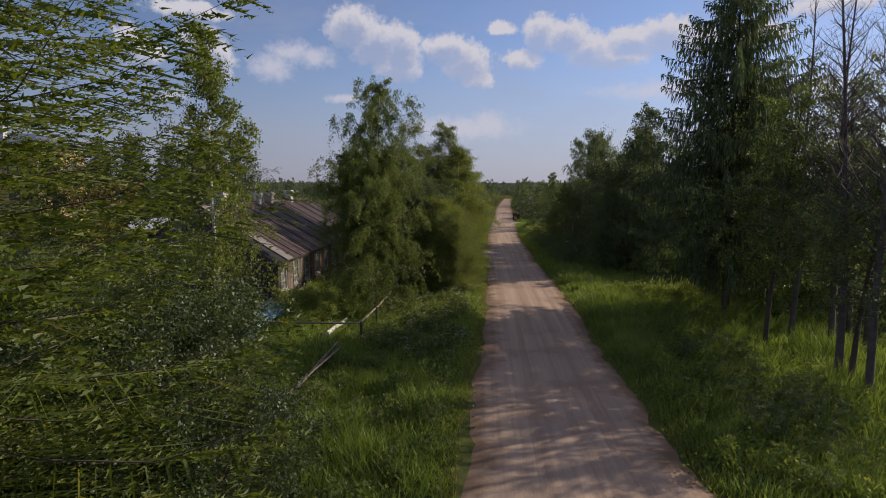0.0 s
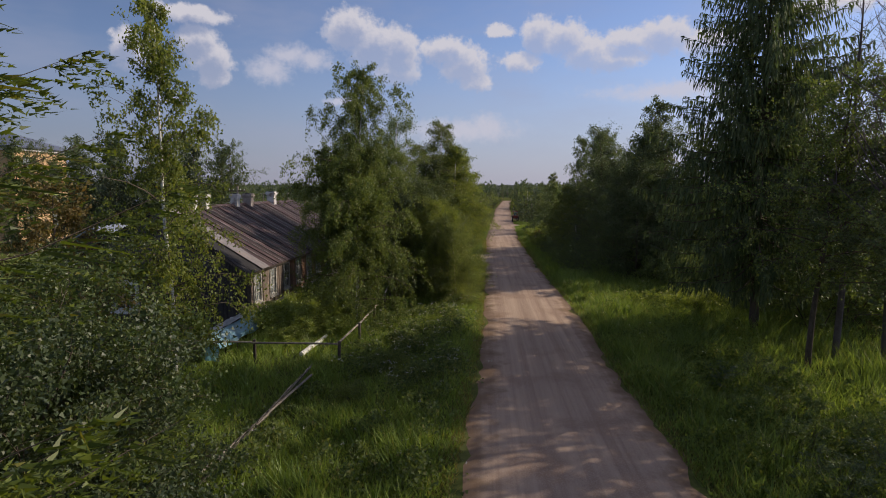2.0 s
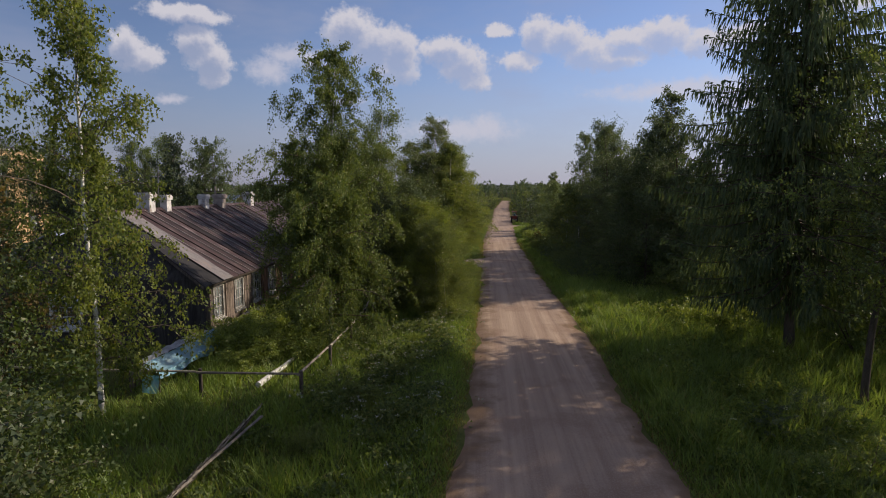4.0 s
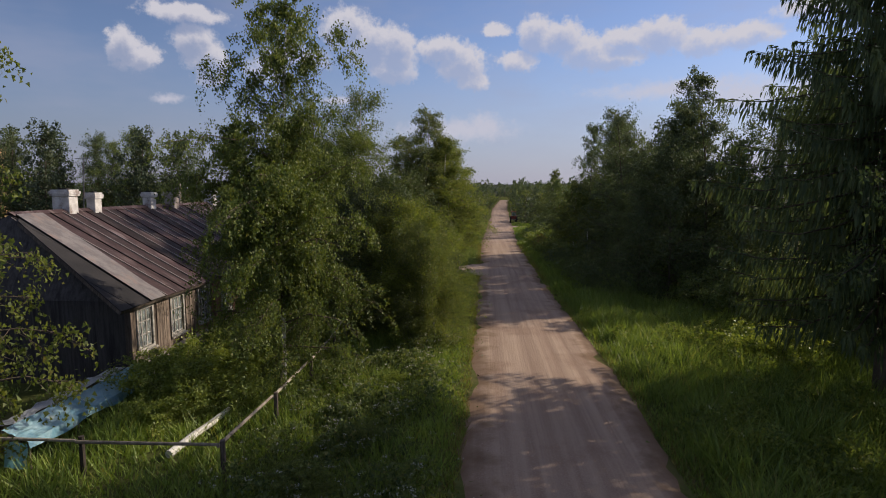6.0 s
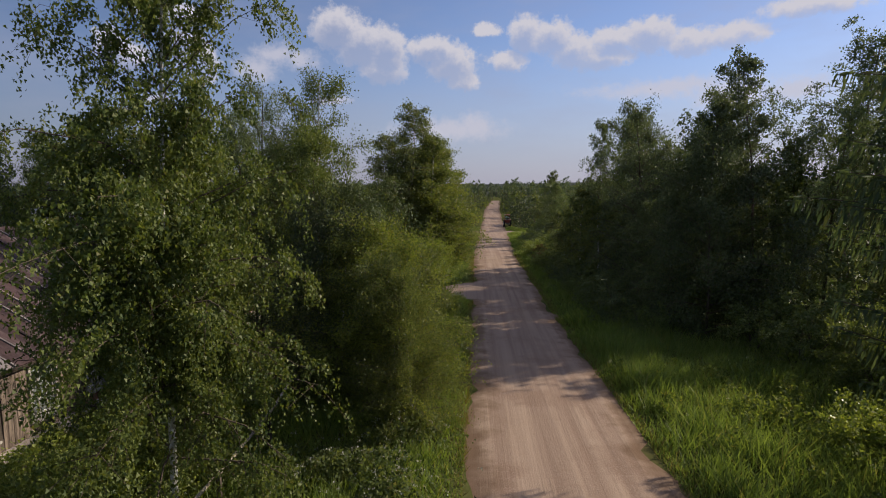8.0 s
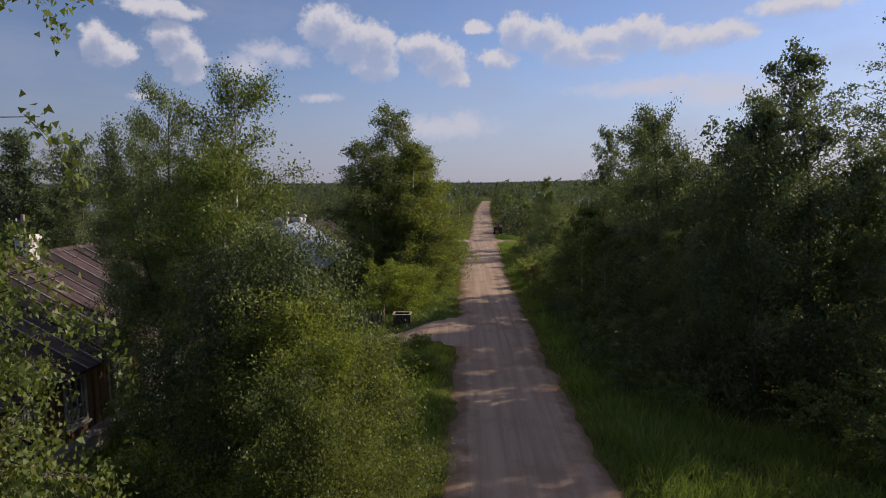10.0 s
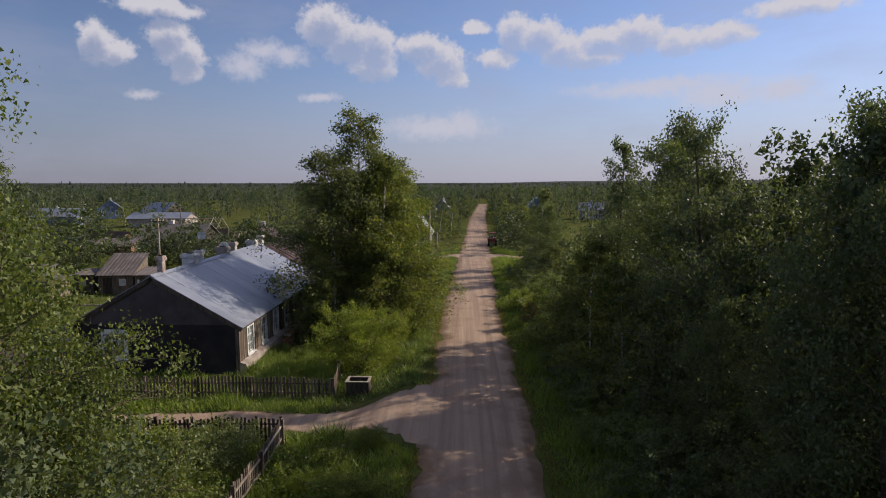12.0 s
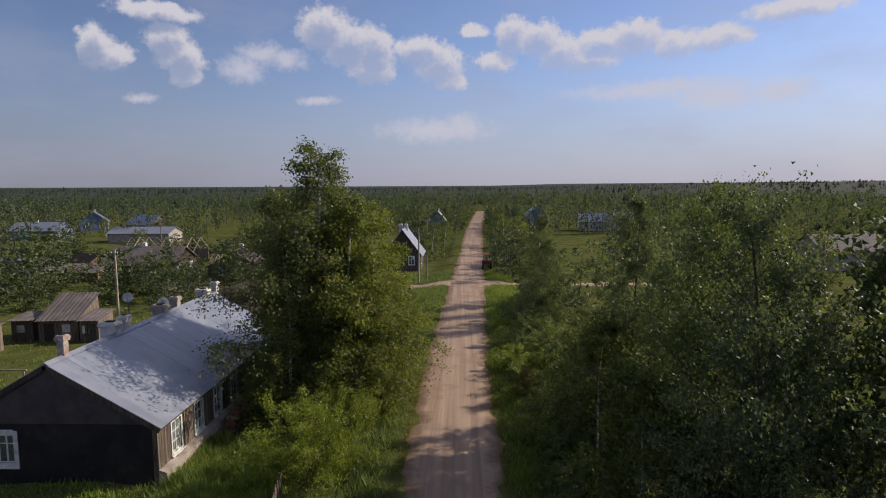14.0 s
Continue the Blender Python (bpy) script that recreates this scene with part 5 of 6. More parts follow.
weeds("weeds", [(float(road_mid(y)) + s * r.uniform(3, 5), y, r.uniform(0.6, 1.1)) for y in r.uniform(58, 104, 40) for s in (-1, 1)], 0.8, 0.5, 160, "weeds along the farther road", 6, 1)

# ---------------------------------------------------------------- buildings


def pierced(length, z0, z1, thick, holes):
    """A wall along +u from 0 to length with square holes (u0, u1, z0, z1); outer face at v = 0."""
    bm = bmesh.new()
    us = sorted({0.0, length, *[h[0] for h in holes], *[h[1] for h in holes]})
    zs = sorted({z0, z1, *[h[2] for h in holes], *[h[3] for h in holes]})
    for a, b in zip(us, us[1:]):
        run = None
        for c, d in zip(zs, zs[1:]):
            hole = any(h[0] < (a + b) / 2 < h[1] and h[2] < (c + d) / 2 < h[3] for h in holes)
            if hole:
                if run:
                    box(bm, a, b, 0, thick, *run)
                run = None
            else:
                run = (run[0], d) if run else (c, d)
        if run:
            box(bm, a, b, 0, thick, *run)
    bmesh.ops.remove_doubles(bm, verts=bm.verts[:], dist=0.0005)
    return bm


def turned(bm, m):
    bmesh.ops.transform(bm, matrix=m, verts=bm.verts[:])
    return bm


def window(parent, m, u0, u1, z0, z1, bars=(2, 3), trim=0.11, mat=None, sill=True, open_pane=False):
    """Casing, sashes, glazing bars, panes and sill, set in a wall whose plane m gives."""
    mat = mat or WHITE_PAINT
    bm = bmesh.new()
    for a, b, c, d in ((u0 - trim, u0, z0 - trim, z1 + trim), (u1, u1 + trim, z0 - trim, z1 + trim), (u0, u1, z1, z1 + trim * 1.3), (u0, u1, z0 - trim, z0)):
        box(bm, a, b, -0.045, 0.05, c, d)
    top = part("window", turned(bm, m), mat, parent)
    bm = bmesh.new()
    s = 0.045
    for a, b, c, d in ((u0, u0 + s, z0, z1), (u1 - s, u1, z0, z1), (u0 + s, u1 - s, z1 - s, z1), (u0 + s, u1 - s, z0, z0 + s)):
        box(bm, a, b, 0.02, 0.07, c, d)
    for k in range(1, bars[0]):
        u = u0 + (u1 - u0) * k / bars[0]
        box(bm, u - 0.026, u + 0.026, 0.022, 0.068, z0 + s, z1 - s)
    for k in range(1, bars[1]):
        z = z0 + (z1 - z0) * (k / bars[1] if bars[1] != 2 else 0.68)
        for j in range(bars[0]):
            w0, w1 = u0 + (u1 - u0) * j / bars[0], u0 + (u1 - u0) * (j + 1) / bars[0]
            box(bm, w0 + 0.027, w1 - 0.027, 0.026, 0.064, z - 0.02, z + 0.02)
    part("sash", turned(bm, m), mat, top)
    bm = bmesh.new()
    box(bm, u0 + 0.02, u1 - 0.02, 0.043, 0.049, z0 + 0.02, z1 - 0.02)
    pane = part("pane", turned(bm, m), GLASS, top)
    pane.visible_shadow = False
    if sill:
        bm = bmesh.new()
        box(bm, u0 - trim - 0.04, u1 + trim + 0.04, -0.12, -0.047, z0 - trim - 0.05, z0 - trim + 0.01)
        part("sill", turned(bm, m), mat, top)
    return top


def face_to(side, x, y):
    """Wall planes: u runs along the wall as seen from outside, v goes inwards."""
    return {"east": Matrix.Translation((x, y, 0)) @ pose(0, 0, 0, 0, 0, 90), "south": Matrix.Translation((x, y, 0)),
            "west": Matrix.Translation((x, y, 0)) @ pose(0, 0, 0, 0, 0, -90), "north": Matrix.Translation((x, y, 0)) @ pose(0, 0, 0, 0, 0, 180)}[side]


def planks(parent, m, length, z0, z1, holes, mat_of, pitch=0.165, seed=1, reach=None):
    """Upright boards nailed over a wall, cut round its windows."""
    r = np.random.RandomState(seed)
    u = 0.0
    turn = math.degrees(m.to_euler().z)
    while u < length - 0.05:
        w = min(pitch * r.uniform(0.8, 1.2), length - u)
        cuts = [(h[2] - 0.11, h[3] + 0.14) for h in holes if h[0] - 0.11 < u + w and h[1] + 0.11 > u]
        lo = z0 + r.uniform(-0.03, 0.05)
        for c, d in sorted(cuts) + [(z1, z1)]:
            if c - lo > 0.06:
                proud = 0.014 + r.uniform(0, 0.012)
                at = m @ Vector((u + w / 2, -proud, (lo + c) / 2))
                board("plank", mat_of(u), parent, at, (w - 0.012, 0.024, c - lo), (0, r.uniform(-0.4, 0.4), turn))
            lo = d
        u += w


def stack(name, x, y, z, w, d, h, mat, label, cap=0.08):
    """A masonry chimney with a stepped cap and a sooty flue."""
    t = thing(name, x, y, z, label, "chimney", "chimneys of the village")
    part("shaft", bbox(-w / 2, w / 2, -d / 2, d / 2, -0.9, h - 0.25, 0.015), mat, t)
    bm = bmesh.new()
    box(bm, -w / 2 - 0.05, w / 2 + 0.05, -d / 2 - 0.05, d / 2 + 0.05, h - 0.25, h - 0.17)
    box(bm, -w / 2 - cap, w / 2 + cap, -d / 2 - cap, d / 2 + cap, h - 0.17, h - 0.07)
    box(bm, -w / 2 - 0.03, w / 2 + 0.03, -d / 2 - 0.03, d / 2 + 0.03, h - 0.07, h)
    part("cap", bm, mat, t)
    part("flue", bbox(-w / 4, w / 4, -d / 4, d / 4, h - 0.02, h + 0.05), BLACK, t)
    return t


def gabled(name, label, x0, x1, y0, y1, base, eave, ridge, wall_mat, gable_mat, roof_mat, holes_e=(), holes_s=(), plinth=None, sheet=0.65, eaves=0.35, verge_out=0.3, seam=True, odd=None, gable_split=None, bars_e=(2, 3), bars_s=(2, 3), plank_mat=None, pitch=0.165, frame_mat=None, recess=0.0):
    """A long wooden house with its ridge along y."""
    mx = (x0 + x1) / 2
    t = thing(name, mx, (y0 + y1) / 2, base, label, "house")
    off = Matrix.Translation((-mx, -(y0 + y1) / 2, -base))
    lift = eave - base
    top = ridge - base
    L, W = y1 - y0, x1 - x0
    he = [(a, b, c - base, d - base) for a, b, c, d in holes_e]
    hs = [(a, b, c - base, d - base) for a, b, c, d in holes_s]
    east, south = face_to("east", x1 - mx, -L / 2), face_to("south", x0 - mx, -L / 2)
    part("wall", turned(pierced(L, -0.3, lift, 0.18, he), east), wall_mat, t)
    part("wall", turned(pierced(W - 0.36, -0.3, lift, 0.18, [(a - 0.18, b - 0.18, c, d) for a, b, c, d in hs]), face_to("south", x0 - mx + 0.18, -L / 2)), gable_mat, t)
    part("wall", turned(pierced(L, -0.3, lift, 0.18, []), face_to("west", x0 - mx, L / 2)), wall_mat, t)
    part("wall", turned(pierced(W - 0.36, -0.3, lift, 0.18, []), face_to("north", x1 - mx - 0.18, L / 2)), gable_mat, t)
    for a, b in ((-L / 2 - 0.02, -L / 2 + 0.12), (L / 2 - 0.12, L / 2 + 0.02)):
        if recess and a < 0:
            bm = bmesh.new()
            p = [bm.verts.new(c) for c in ((x0 - mx, a, lift + 0.002), (x1 - mx, a, lift + 0.002), (0, a + recess, top - 0.03), (x0 - mx, b, lift + 0.002), (x1 - mx, b, lift + 0.002), (0, b + recess, top - 0.03))]
            for c in ((0, 1, 2), (5, 4, 3), (0, 3, 4, 1), (1, 4, 5, 2), (2, 5, 3, 0)):
                bm.faces.new([p[k] for k in c])
            part("gable", bm, gable_mat, t)
            continue
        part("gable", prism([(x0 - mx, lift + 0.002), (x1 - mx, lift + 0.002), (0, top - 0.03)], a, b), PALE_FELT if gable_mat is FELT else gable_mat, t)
    for a, b, c, d in he:
        window(t, east, a, b, c, d, bars_e, 0.09, frame_mat)
    for a, b, c, d in hs:
        window(t, south, a, b, c, d, bars_s, 0.17)
    if plank_mat:
        planks(t, east, L, 0.05, lift - 0.02, he, plank_mat, pitch)
    if plinth:
        out = prism([(x1 - mx + 0.012, -0.3), (x1 - mx + 0.42, -0.3), (x1 - mx + 0.34, plinth - base - 0.10), (x1 - mx + 0.012, plinth - base)], -L / 2, L / 2)
        part("plinth", out, CEMENT, t, "crumbling plaster plinth")
    # roof: a deck under sheets laid from ridge to eave
    rise, run = top - lift, W / 2
    slope = math.atan2(rise, run)
    length = math.hypot(rise, run) + eaves
    n = max(1, round((L + 2 * verge_out) / sheet))
    pitch_y = (L + 2 * verge_out) / n
    for s in (-1, 1):
        nx, nz = math.sin(slope) * s, math.cos(slope)
        cx, cz = s * math.cos(slope) * length / 2, top - math.sin(slope) * length / 2
        ang = s * math.degrees(slope)
        deck = part("roof_deck", bbox(-length / 2, length / 2, -L / 2 - verge_out + 0.02 + (verge_out + recess if recess else 0), L / 2 + verge_out - 0.02, -0.10, 0.0), DARK_WOOD, t)
        deck.matrix_basis = pose(cx, 0, cz, 0, ang, 0)
        r = np.random.RandomState(7)
        for k in range(n):
            yc = -L / 2 - verge_out + (k + 0.5) * pitch_y
            up = 0.022 + (0.012 * r.uniform() if seam else 0.003 * (k % 2))
            m = odd(k) if odd and s > 0 and odd(k) else roof_mat
            if recess and yc - pitch_y / 2 < -L / 2 + recess:
                # sheets of the slanting end, cut along the slope of the gable
                ya, yb = yc - pitch_y / 2, yc + pitch_y / 2 - 0.006
                ca, cb = (length * max(0.0, (-L / 2 + recess - y) / (recess + verge_out)) for y in (ya, yb))
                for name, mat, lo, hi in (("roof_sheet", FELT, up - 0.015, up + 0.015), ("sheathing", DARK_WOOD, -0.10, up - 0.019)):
                    bm = bmesh.new()
                    p = []
                    for w in (lo, hi):
                        for d, y in ((ca, ya), (cb, yb), (length, yb), (length, ya)):
                            p.append(bm.verts.new((s * math.cos(slope) * d + nx * w, y, top - math.sin(slope) * d + nz * w)))
                    for c in ((3, 2, 1, 0), (4, 5, 6, 7), (0, 1, 5, 4), (1, 2, 6, 5), (2, 3, 7, 6), (3, 0, 4, 7)):
                        bm.faces.new([p[i] for i in c])
                    bmesh.ops.recalc_face_normals(bm, faces=bm.faces[:])
                    part(name, bm, mat, t)
                continue
            board("roof_sheet", m, t, (cx + nx * up, yc, cz + nz * up), (length, pitch_y - 0.006, 0.03), (0, ang, 0))
            if k and seam:
                board("batten", BARE_ROOF if recess and k % 3 else roof_mat, t, (cx + nx * 0.055, yc - pitch_y / 2, cz + nz * 0.055), (length, 0.05, 0.05), (0, ang, 0))
    part("ridge_cap", prism([(-0.2, top - 0.20 * math.tan(slope) + 0.085), (0, top + 0.10), (0.2, top - 0.20 * math.tan(slope) + 0.085), (0, top + 0.06)], -L / 2 + (recess or -verge_out), L / 2 + verge_out), roof_mat, t)
    if recess:
        # a long bare sheet laid over the joint, wider at the ridge
        bm = bmesh.new()
        c, q = Vector((math.cos(slope), 0, -math.sin(slope))), Vector((math.sin(slope), 0, math.cos(slope)))
        rim = [Vector((0, -L / 2 + y, top)) + c * d for d, y in ((0.15, recess + 0.1), (0.15, recess + 1.3), (length + 0.02, 1.55), (length + 0.02, 0.7))]
        p = [bm.verts.new(v + q * 0.088) for v in rim] + [bm.verts.new(v + q * 0.106) for v in rim]
        for k in ((3, 2, 1, 0), (4, 5, 6, 7), (0, 1, 5, 4), (1, 2, 6, 5), (2, 3, 7, 6), (3, 0, 4, 7)):
            bm.faces.new([p[i] for i in k])
        part("patch_sheet", bm, BARE_ROOF, t, "long pale bare metal sheet")
        return t
    for s in (-1, 1):
        ends = part("barge_board", bbox(-length / 2, length / 2, -0.025, 0.0, -0.19, 0.0), DARK_WOOD, t)
        ends.matrix_basis = pose(s * math.cos(slope) * length / 2, -L / 2 - verge_out + 0.015, top - math.sin(slope) * length / 2, 0, s * math.degrees(slope), 0)
    return t


def old_board(u):
    return RED_WOOD if u > 4.1 else GREY_WOOD


E1 = [(0.40 + 2.05 * k, 1.20 + 2.05 * k, 0.52, 1.84) for k in range(9)]
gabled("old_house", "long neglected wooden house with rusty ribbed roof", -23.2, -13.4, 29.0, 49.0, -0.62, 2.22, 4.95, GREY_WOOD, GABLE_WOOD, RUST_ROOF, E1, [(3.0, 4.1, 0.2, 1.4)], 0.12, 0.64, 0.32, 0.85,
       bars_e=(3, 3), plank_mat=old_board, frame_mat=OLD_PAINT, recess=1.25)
stack("chimney", -18.4, 33.1, 4.85, 0.70, 0.5, 0.95, LIME, "wide limewashed brick chimney with stepped cap")
stack("chimney", -18.2, 34.5, 4.85, 0.38, 0.42, 0.82, LIME, "narrow limewashed chimney beside a thin mast", 0.06)
stack("chimney", -18.2, 38.5, 4.85, 0.42, 0.45, 0.8, LIME, "limewashed brick chimney on the rusty ridge", 0.06)
stack("chimney", -18.2, 40.5, 4.85, 0.55, 0.5, 0.8, CEMENT, "grey plastered chimney on the rusty ridge")
stack("chimney", -18.2, 44.8, 4.85, 0.55, 0.5, 0.9, LIME, "limewashed chimney near the ridge's far end")
mast = thing("antenna_mast", -18.4, 34.1, 4.8, "thin leaning antenna mast on the roof ridge", "antenna")
part("pole", rod(bmesh.new(), (0, 0, -0.3), (0.12, 0.05, 2.3), 0.025), STEEL, mast)
part("dipole", rod(bmesh.new(), (-0.25, 0.05, 2.25), (0.35, 0.05, 2.25), 0.012), STEEL, mast)

E2 = [(1.15 + 2.1 * k, 1.95 + 2.1 * k, 0.0, 1.35) for k in range(7)]
gabled("wooden_house", "low dark house with shining galvanised roof", -20.6, -12.0, 59.7, 75.3, -0.75, 1.78, 4.25, GREY_WOOD, FELT, ZINC, E2, [(1.72, 2.72, 0.12, 1.3)], -0.15, 1.05, 0.3, 0.12,
       seam=False, plank_mat=lambda u: GREY_WOOD, bars_s=(3, 2))
gabled("house_annex", "rusty roofed end of the long wooden house", -20.4, -12.3, 75.5, 84.0, -0.85, 1.6, 4.0, GREY_WOOD, FELT, RUST_ROOF, [(1.0, 1.8, 0.0, 1.2), (4.0, 4.8, 0.0, 1.2)], (), None, 0.7, 0.3, 0.1,
       plank_mat=lambda u: GREY_WOOD)
stack("chimney", -16.35, 60.8, 4.15, 0.30, 0.32, 1.0, BRICK, "narrow half-plastered red brick chimney", 0.06)
stack("chimney", -16.55, 64.4, 4.1, 0.75, 0.5, 0.75, LIME, "white chimney with pipe on the metal roof")
stack("chimney", -16.45, 65.4, 4.1, 0.36, 0.4, 0.85, LIME, "slim white chimney on the metal roof")
stack("chimney", -16.55, 69.0, 4.1, 0.7, 0.5, 0.65, CEMENT, "grey plastered chimney on the metal roof")
stack("chimney", -16.5, 70.6, 4.1, 0.4, 0.4, 0.8, CEMENT, "grey plastered chimney beside a dish")
stack("chimney", -16.5, 74.2, 4.1, 0.7, 0.5, 0.6, LIME, "white chimney at the roof's far end")
stack("chimney", -16.45, 75.9, 4.0, 0.36, 0.4, 0.9, LIME, "slim white chimney at the rusty roof")


def dish(x, y, z, r, label, arm=0.7):
    t = thing("satellite_dish", x, y, z, label, "satellite dish", "satellite dishes", 25)
    part("arm", rod(bmesh.new(), (0, 0, -arm), (0, 0, 0.02), 0.025), STEEL, t)
    bm = bmesh.new()
    rings = []
    for k in range(5):
        q = r * k / 4
        rings.append([bm.verts.new((q * math.cos(a * math.pi / 8), -0.06 - 0.22 * r * (q / r) ** 2, 0.02 + q * math.sin(a * math.pi / 8))) for a in range(16)] if k else [bm.verts.new((0, -0.06, 0.02))])
    for a in range(16):
        bm.faces.new((rings[0][0], rings[1][a], rings[1][(a + 1) % 16]))
        for k in range(1, 4):
            bm.faces.new((rings[k][a], rings[k + 1][a], rings[k + 1][(a + 1) % 16], rings[k][(a + 1) % 16]))
    bmesh.ops.solidify(bm, geom=bm.faces[:], thickness=0.015)
    part("bowl", bm, WHITE_PAINT, t)
    part("feed", rod(bmesh.new(), (0, -0.06, 0.0), (0, -0.45, 0.02), 0.012), STEEL, t)


dish(-16.5, 65.9, 5.75, 0.25, "grey satellite dish on a tall mast at the ridge", 1.8)
dish(-16.8, 69.8, 4.7, 0.30, "grey satellite dish beside plastered chimneys")

# glazed porch leaning on the house's far corner
porch = thing("porch", -21.7, 60.6, -0.75, "small glazed porch with sloping felt roof", "porch")
face = face_to("south", -0.95, -0.9)
part("wall", turned(pierced(2.0, -0.3, 1.85, 0.1, [(0.15, 0.95, 0.75, 1.75), (1.05, 1.85, 0.75, 1.75)]), face), GREY_WOOD, porch)
part("wall", turned(pierced(2.6, -0.3, 1.85, 0.1, [(0.4, 1.9, 0.75, 1.7)]), face_to("west", -0.952, 1.7)), GREY_WOOD, porch)
window(porch, face, 0.15, 0.95, 0.75, 1.75, (2, 2), 0.08)
window(porch, face, 1.05, 1.85, 0.75, 1.75, (2, 2), 0.08)
part("roof", prism([(-1.2, 1.78), (1.06, 2.22), (1.06, 2.28), (-1.2, 1.86)], -1.15, 1.75), FELT, porch)

# three-storey ochre block behind the trees
block = thing("apartment_block", -66.5, 74.5, -1.2, "three-storey ochre rendered block with blue-grey roof", "building")
be, bs = face_to("east", 6.5, -4.5), face_to("south", -6.5, -4.5)
he = [(1.5, 2.8, 8.6, 11.0), (1.5, 2.8, 5.4, 7.4), (1.5, 2.8, 1.9, 3.9), (5.8, 7.1, 8.6, 10.6), (5.8, 7.1, 5.4, 7.4), (5.8, 7.1, 1.9, 3.9)]
hs = [(u, u + 1.3, z, z + 1.7) for u in (2.0, 5.5, 9.0) for z in (1.9, 5.4, 8.6)]
part("wall", turned(pierced(9.0, -0.3, 12.2, 0.3, he), be), OCHRE, block)
part("wall", turned(pierced(12.4, -0.3, 12.2, 0.3, [(a - 0.3, b - 0.3, c, d) for a, b, c, d in hs]), face_to("south", -6.2, -4.5)), OCHRE, block)
part("wall", turned(pierced(9.0, -0.3, 12.2, 0.3, []), face_to("west", -6.5, 4.5)), OCHRE, block)
part("wall", turned(pierced(12.4, -0.3, 12.2, 0.3, []), face_to("north", 6.2, 4.5)), OCHRE, block)
for h in he:
    window(block, be, *h, bars=(2, 3), trim=0.08, mat=GREY_WOOD)
for h in hs:
    window(block, bs, *h, bars=(2, 2), trim=0.08, mat=GREY_WOOD)
bm = bmesh.new()
low = [bm.verts.new(p) for p in ((-7.1, -5.1, 12.2), (7.1, -5.1, 12.2), (7.1, 5.1, 12.2), (-7.1, 5.1, 12.2))]
mid = [bm.verts.new(p) for p in ((-7.1, -5.1, 12.4), (7.1, -5.1, 12.4), (7.1, 5.1, 12.4), (-7.1, 5.1, 12.4))]
peak = [bm.verts.new((-3.0, 0, 14.2)), bm.verts.new((3.0, 0, 14.2))]
bm.faces.new(low[::-1])
for i in range(4):
    bm.faces.new((low[i], low[(i + 1) % 4], mid[(i + 1) % 4], mid[i]))
bm.faces.new((mid[0], mid[1], peak[1], peak[0]))
bm.faces.new((mid[2], mid[3], peak[0], peak[1]))
bm.faces.new((mid[1], mid[2], peak[1]))
bm.faces.new((mid[3], mid[0], peak[0]))
part("roof", bm, BLUE_ROOF, block)
part("cornice", bbox(-6.75, 6.75, -4.75, 4.75, 11.85, 12.19), LIME, block)
part("dormer", prism([(1.2, 12.9), (2.6, 12.9), (2.6, 13.55), (1.9, 13.9), (1.2, 13.55)], 2.2, 4.2), BLUE_ROOF, block)
part("vent_stack", bbox(-0.4, 0.4, -2.4, -1.7, 13.0, 15.0, 0.02), LIME, block)


def cottage(name, label, x, y, w, l, eave, ridge, turn, wall_mat, roof_mat, windows=2, chimney=True):
    """A small far house: walls, gables, roof, windows, chimney."""
    t = thing(name, x, y, float(gz(x, y)) - 0.1, label, "house", "houses of the village", turn)
    s, f = face_to("south", -w / 2, -l / 2), face_to("east", w / 2, -l / 2)
    hs = [(w * (k + 0.5) / windows - 0.4, w * (k + 0.5) / windows + 0.4, eave * 0.4, eave * 0.82) for k in range(windows)]
    n = max(2, int(l / 2.6))
    hf = [(l * (k + 0.5) / n - 0.4, l * (k + 0.5) / n + 0.4, eave * 0.4, eave * 0.82) for k in range(n)]
    part("wall", turned(pierced(w, -0.3, eave, 0.15, hs), s), wall_mat, t)
    part("wall", turned(pierced(l - 0.3, -0.3, eave, 0.15, [(a - 0.15, b - 0.15, c, d) for a, b, c, d in hf]), face_to("east", w / 2, -l / 2 + 0.15)), wall_mat, t)
    part("wall", turned(pierced(l - 0.3, -0.3, eave, 0.15, []), face_to("west", -w / 2, l / 2 - 0.15)), wall_mat, t)
    part("wall", turned(pierced(w, -0.3, eave, 0.15, []), face_to("north", w / 2, l / 2)), wall_mat, t)
    for a, b in ((-l / 2, -l / 2 + 0.15), (l / 2 - 0.15, l / 2)):
        part("gable", prism([(-w / 2, eave + 0.002), (w / 2, eave + 0.002), (0, ridge - 0.02)], a, b), wall_mat, t)
    for h in hs:
        window(t, s, *h, bars=(2, 2), trim=0.1, sill=False)
    for h in hf:
        window(t, f, *h, bars=(2, 2), trim=0.1, sill=False)
    k = (ridge - eave) / (w / 2)
    o = w / 2 + 0.4
    for sgn in (-1, 1):
        part("roof", prism([(0, ridge), (sgn * o, ridge - k * o), (sgn * o, ridge - k * o + 0.08), (0, ridge + 0.09)], -l / 2 - 0.35, l / 2 + 0.35), roof_mat, t)
    if chimney:
        for k in range(int(chimney)):
            ch = part("chimney", bbox(-0.3, 0.3, -0.3, 0.3, ridge - 0.7, ridge + 0.6, 0.02), LIME, t)
            ch.location = (0.2 - 0.85 * k, l * 0.1, 0)
    return t


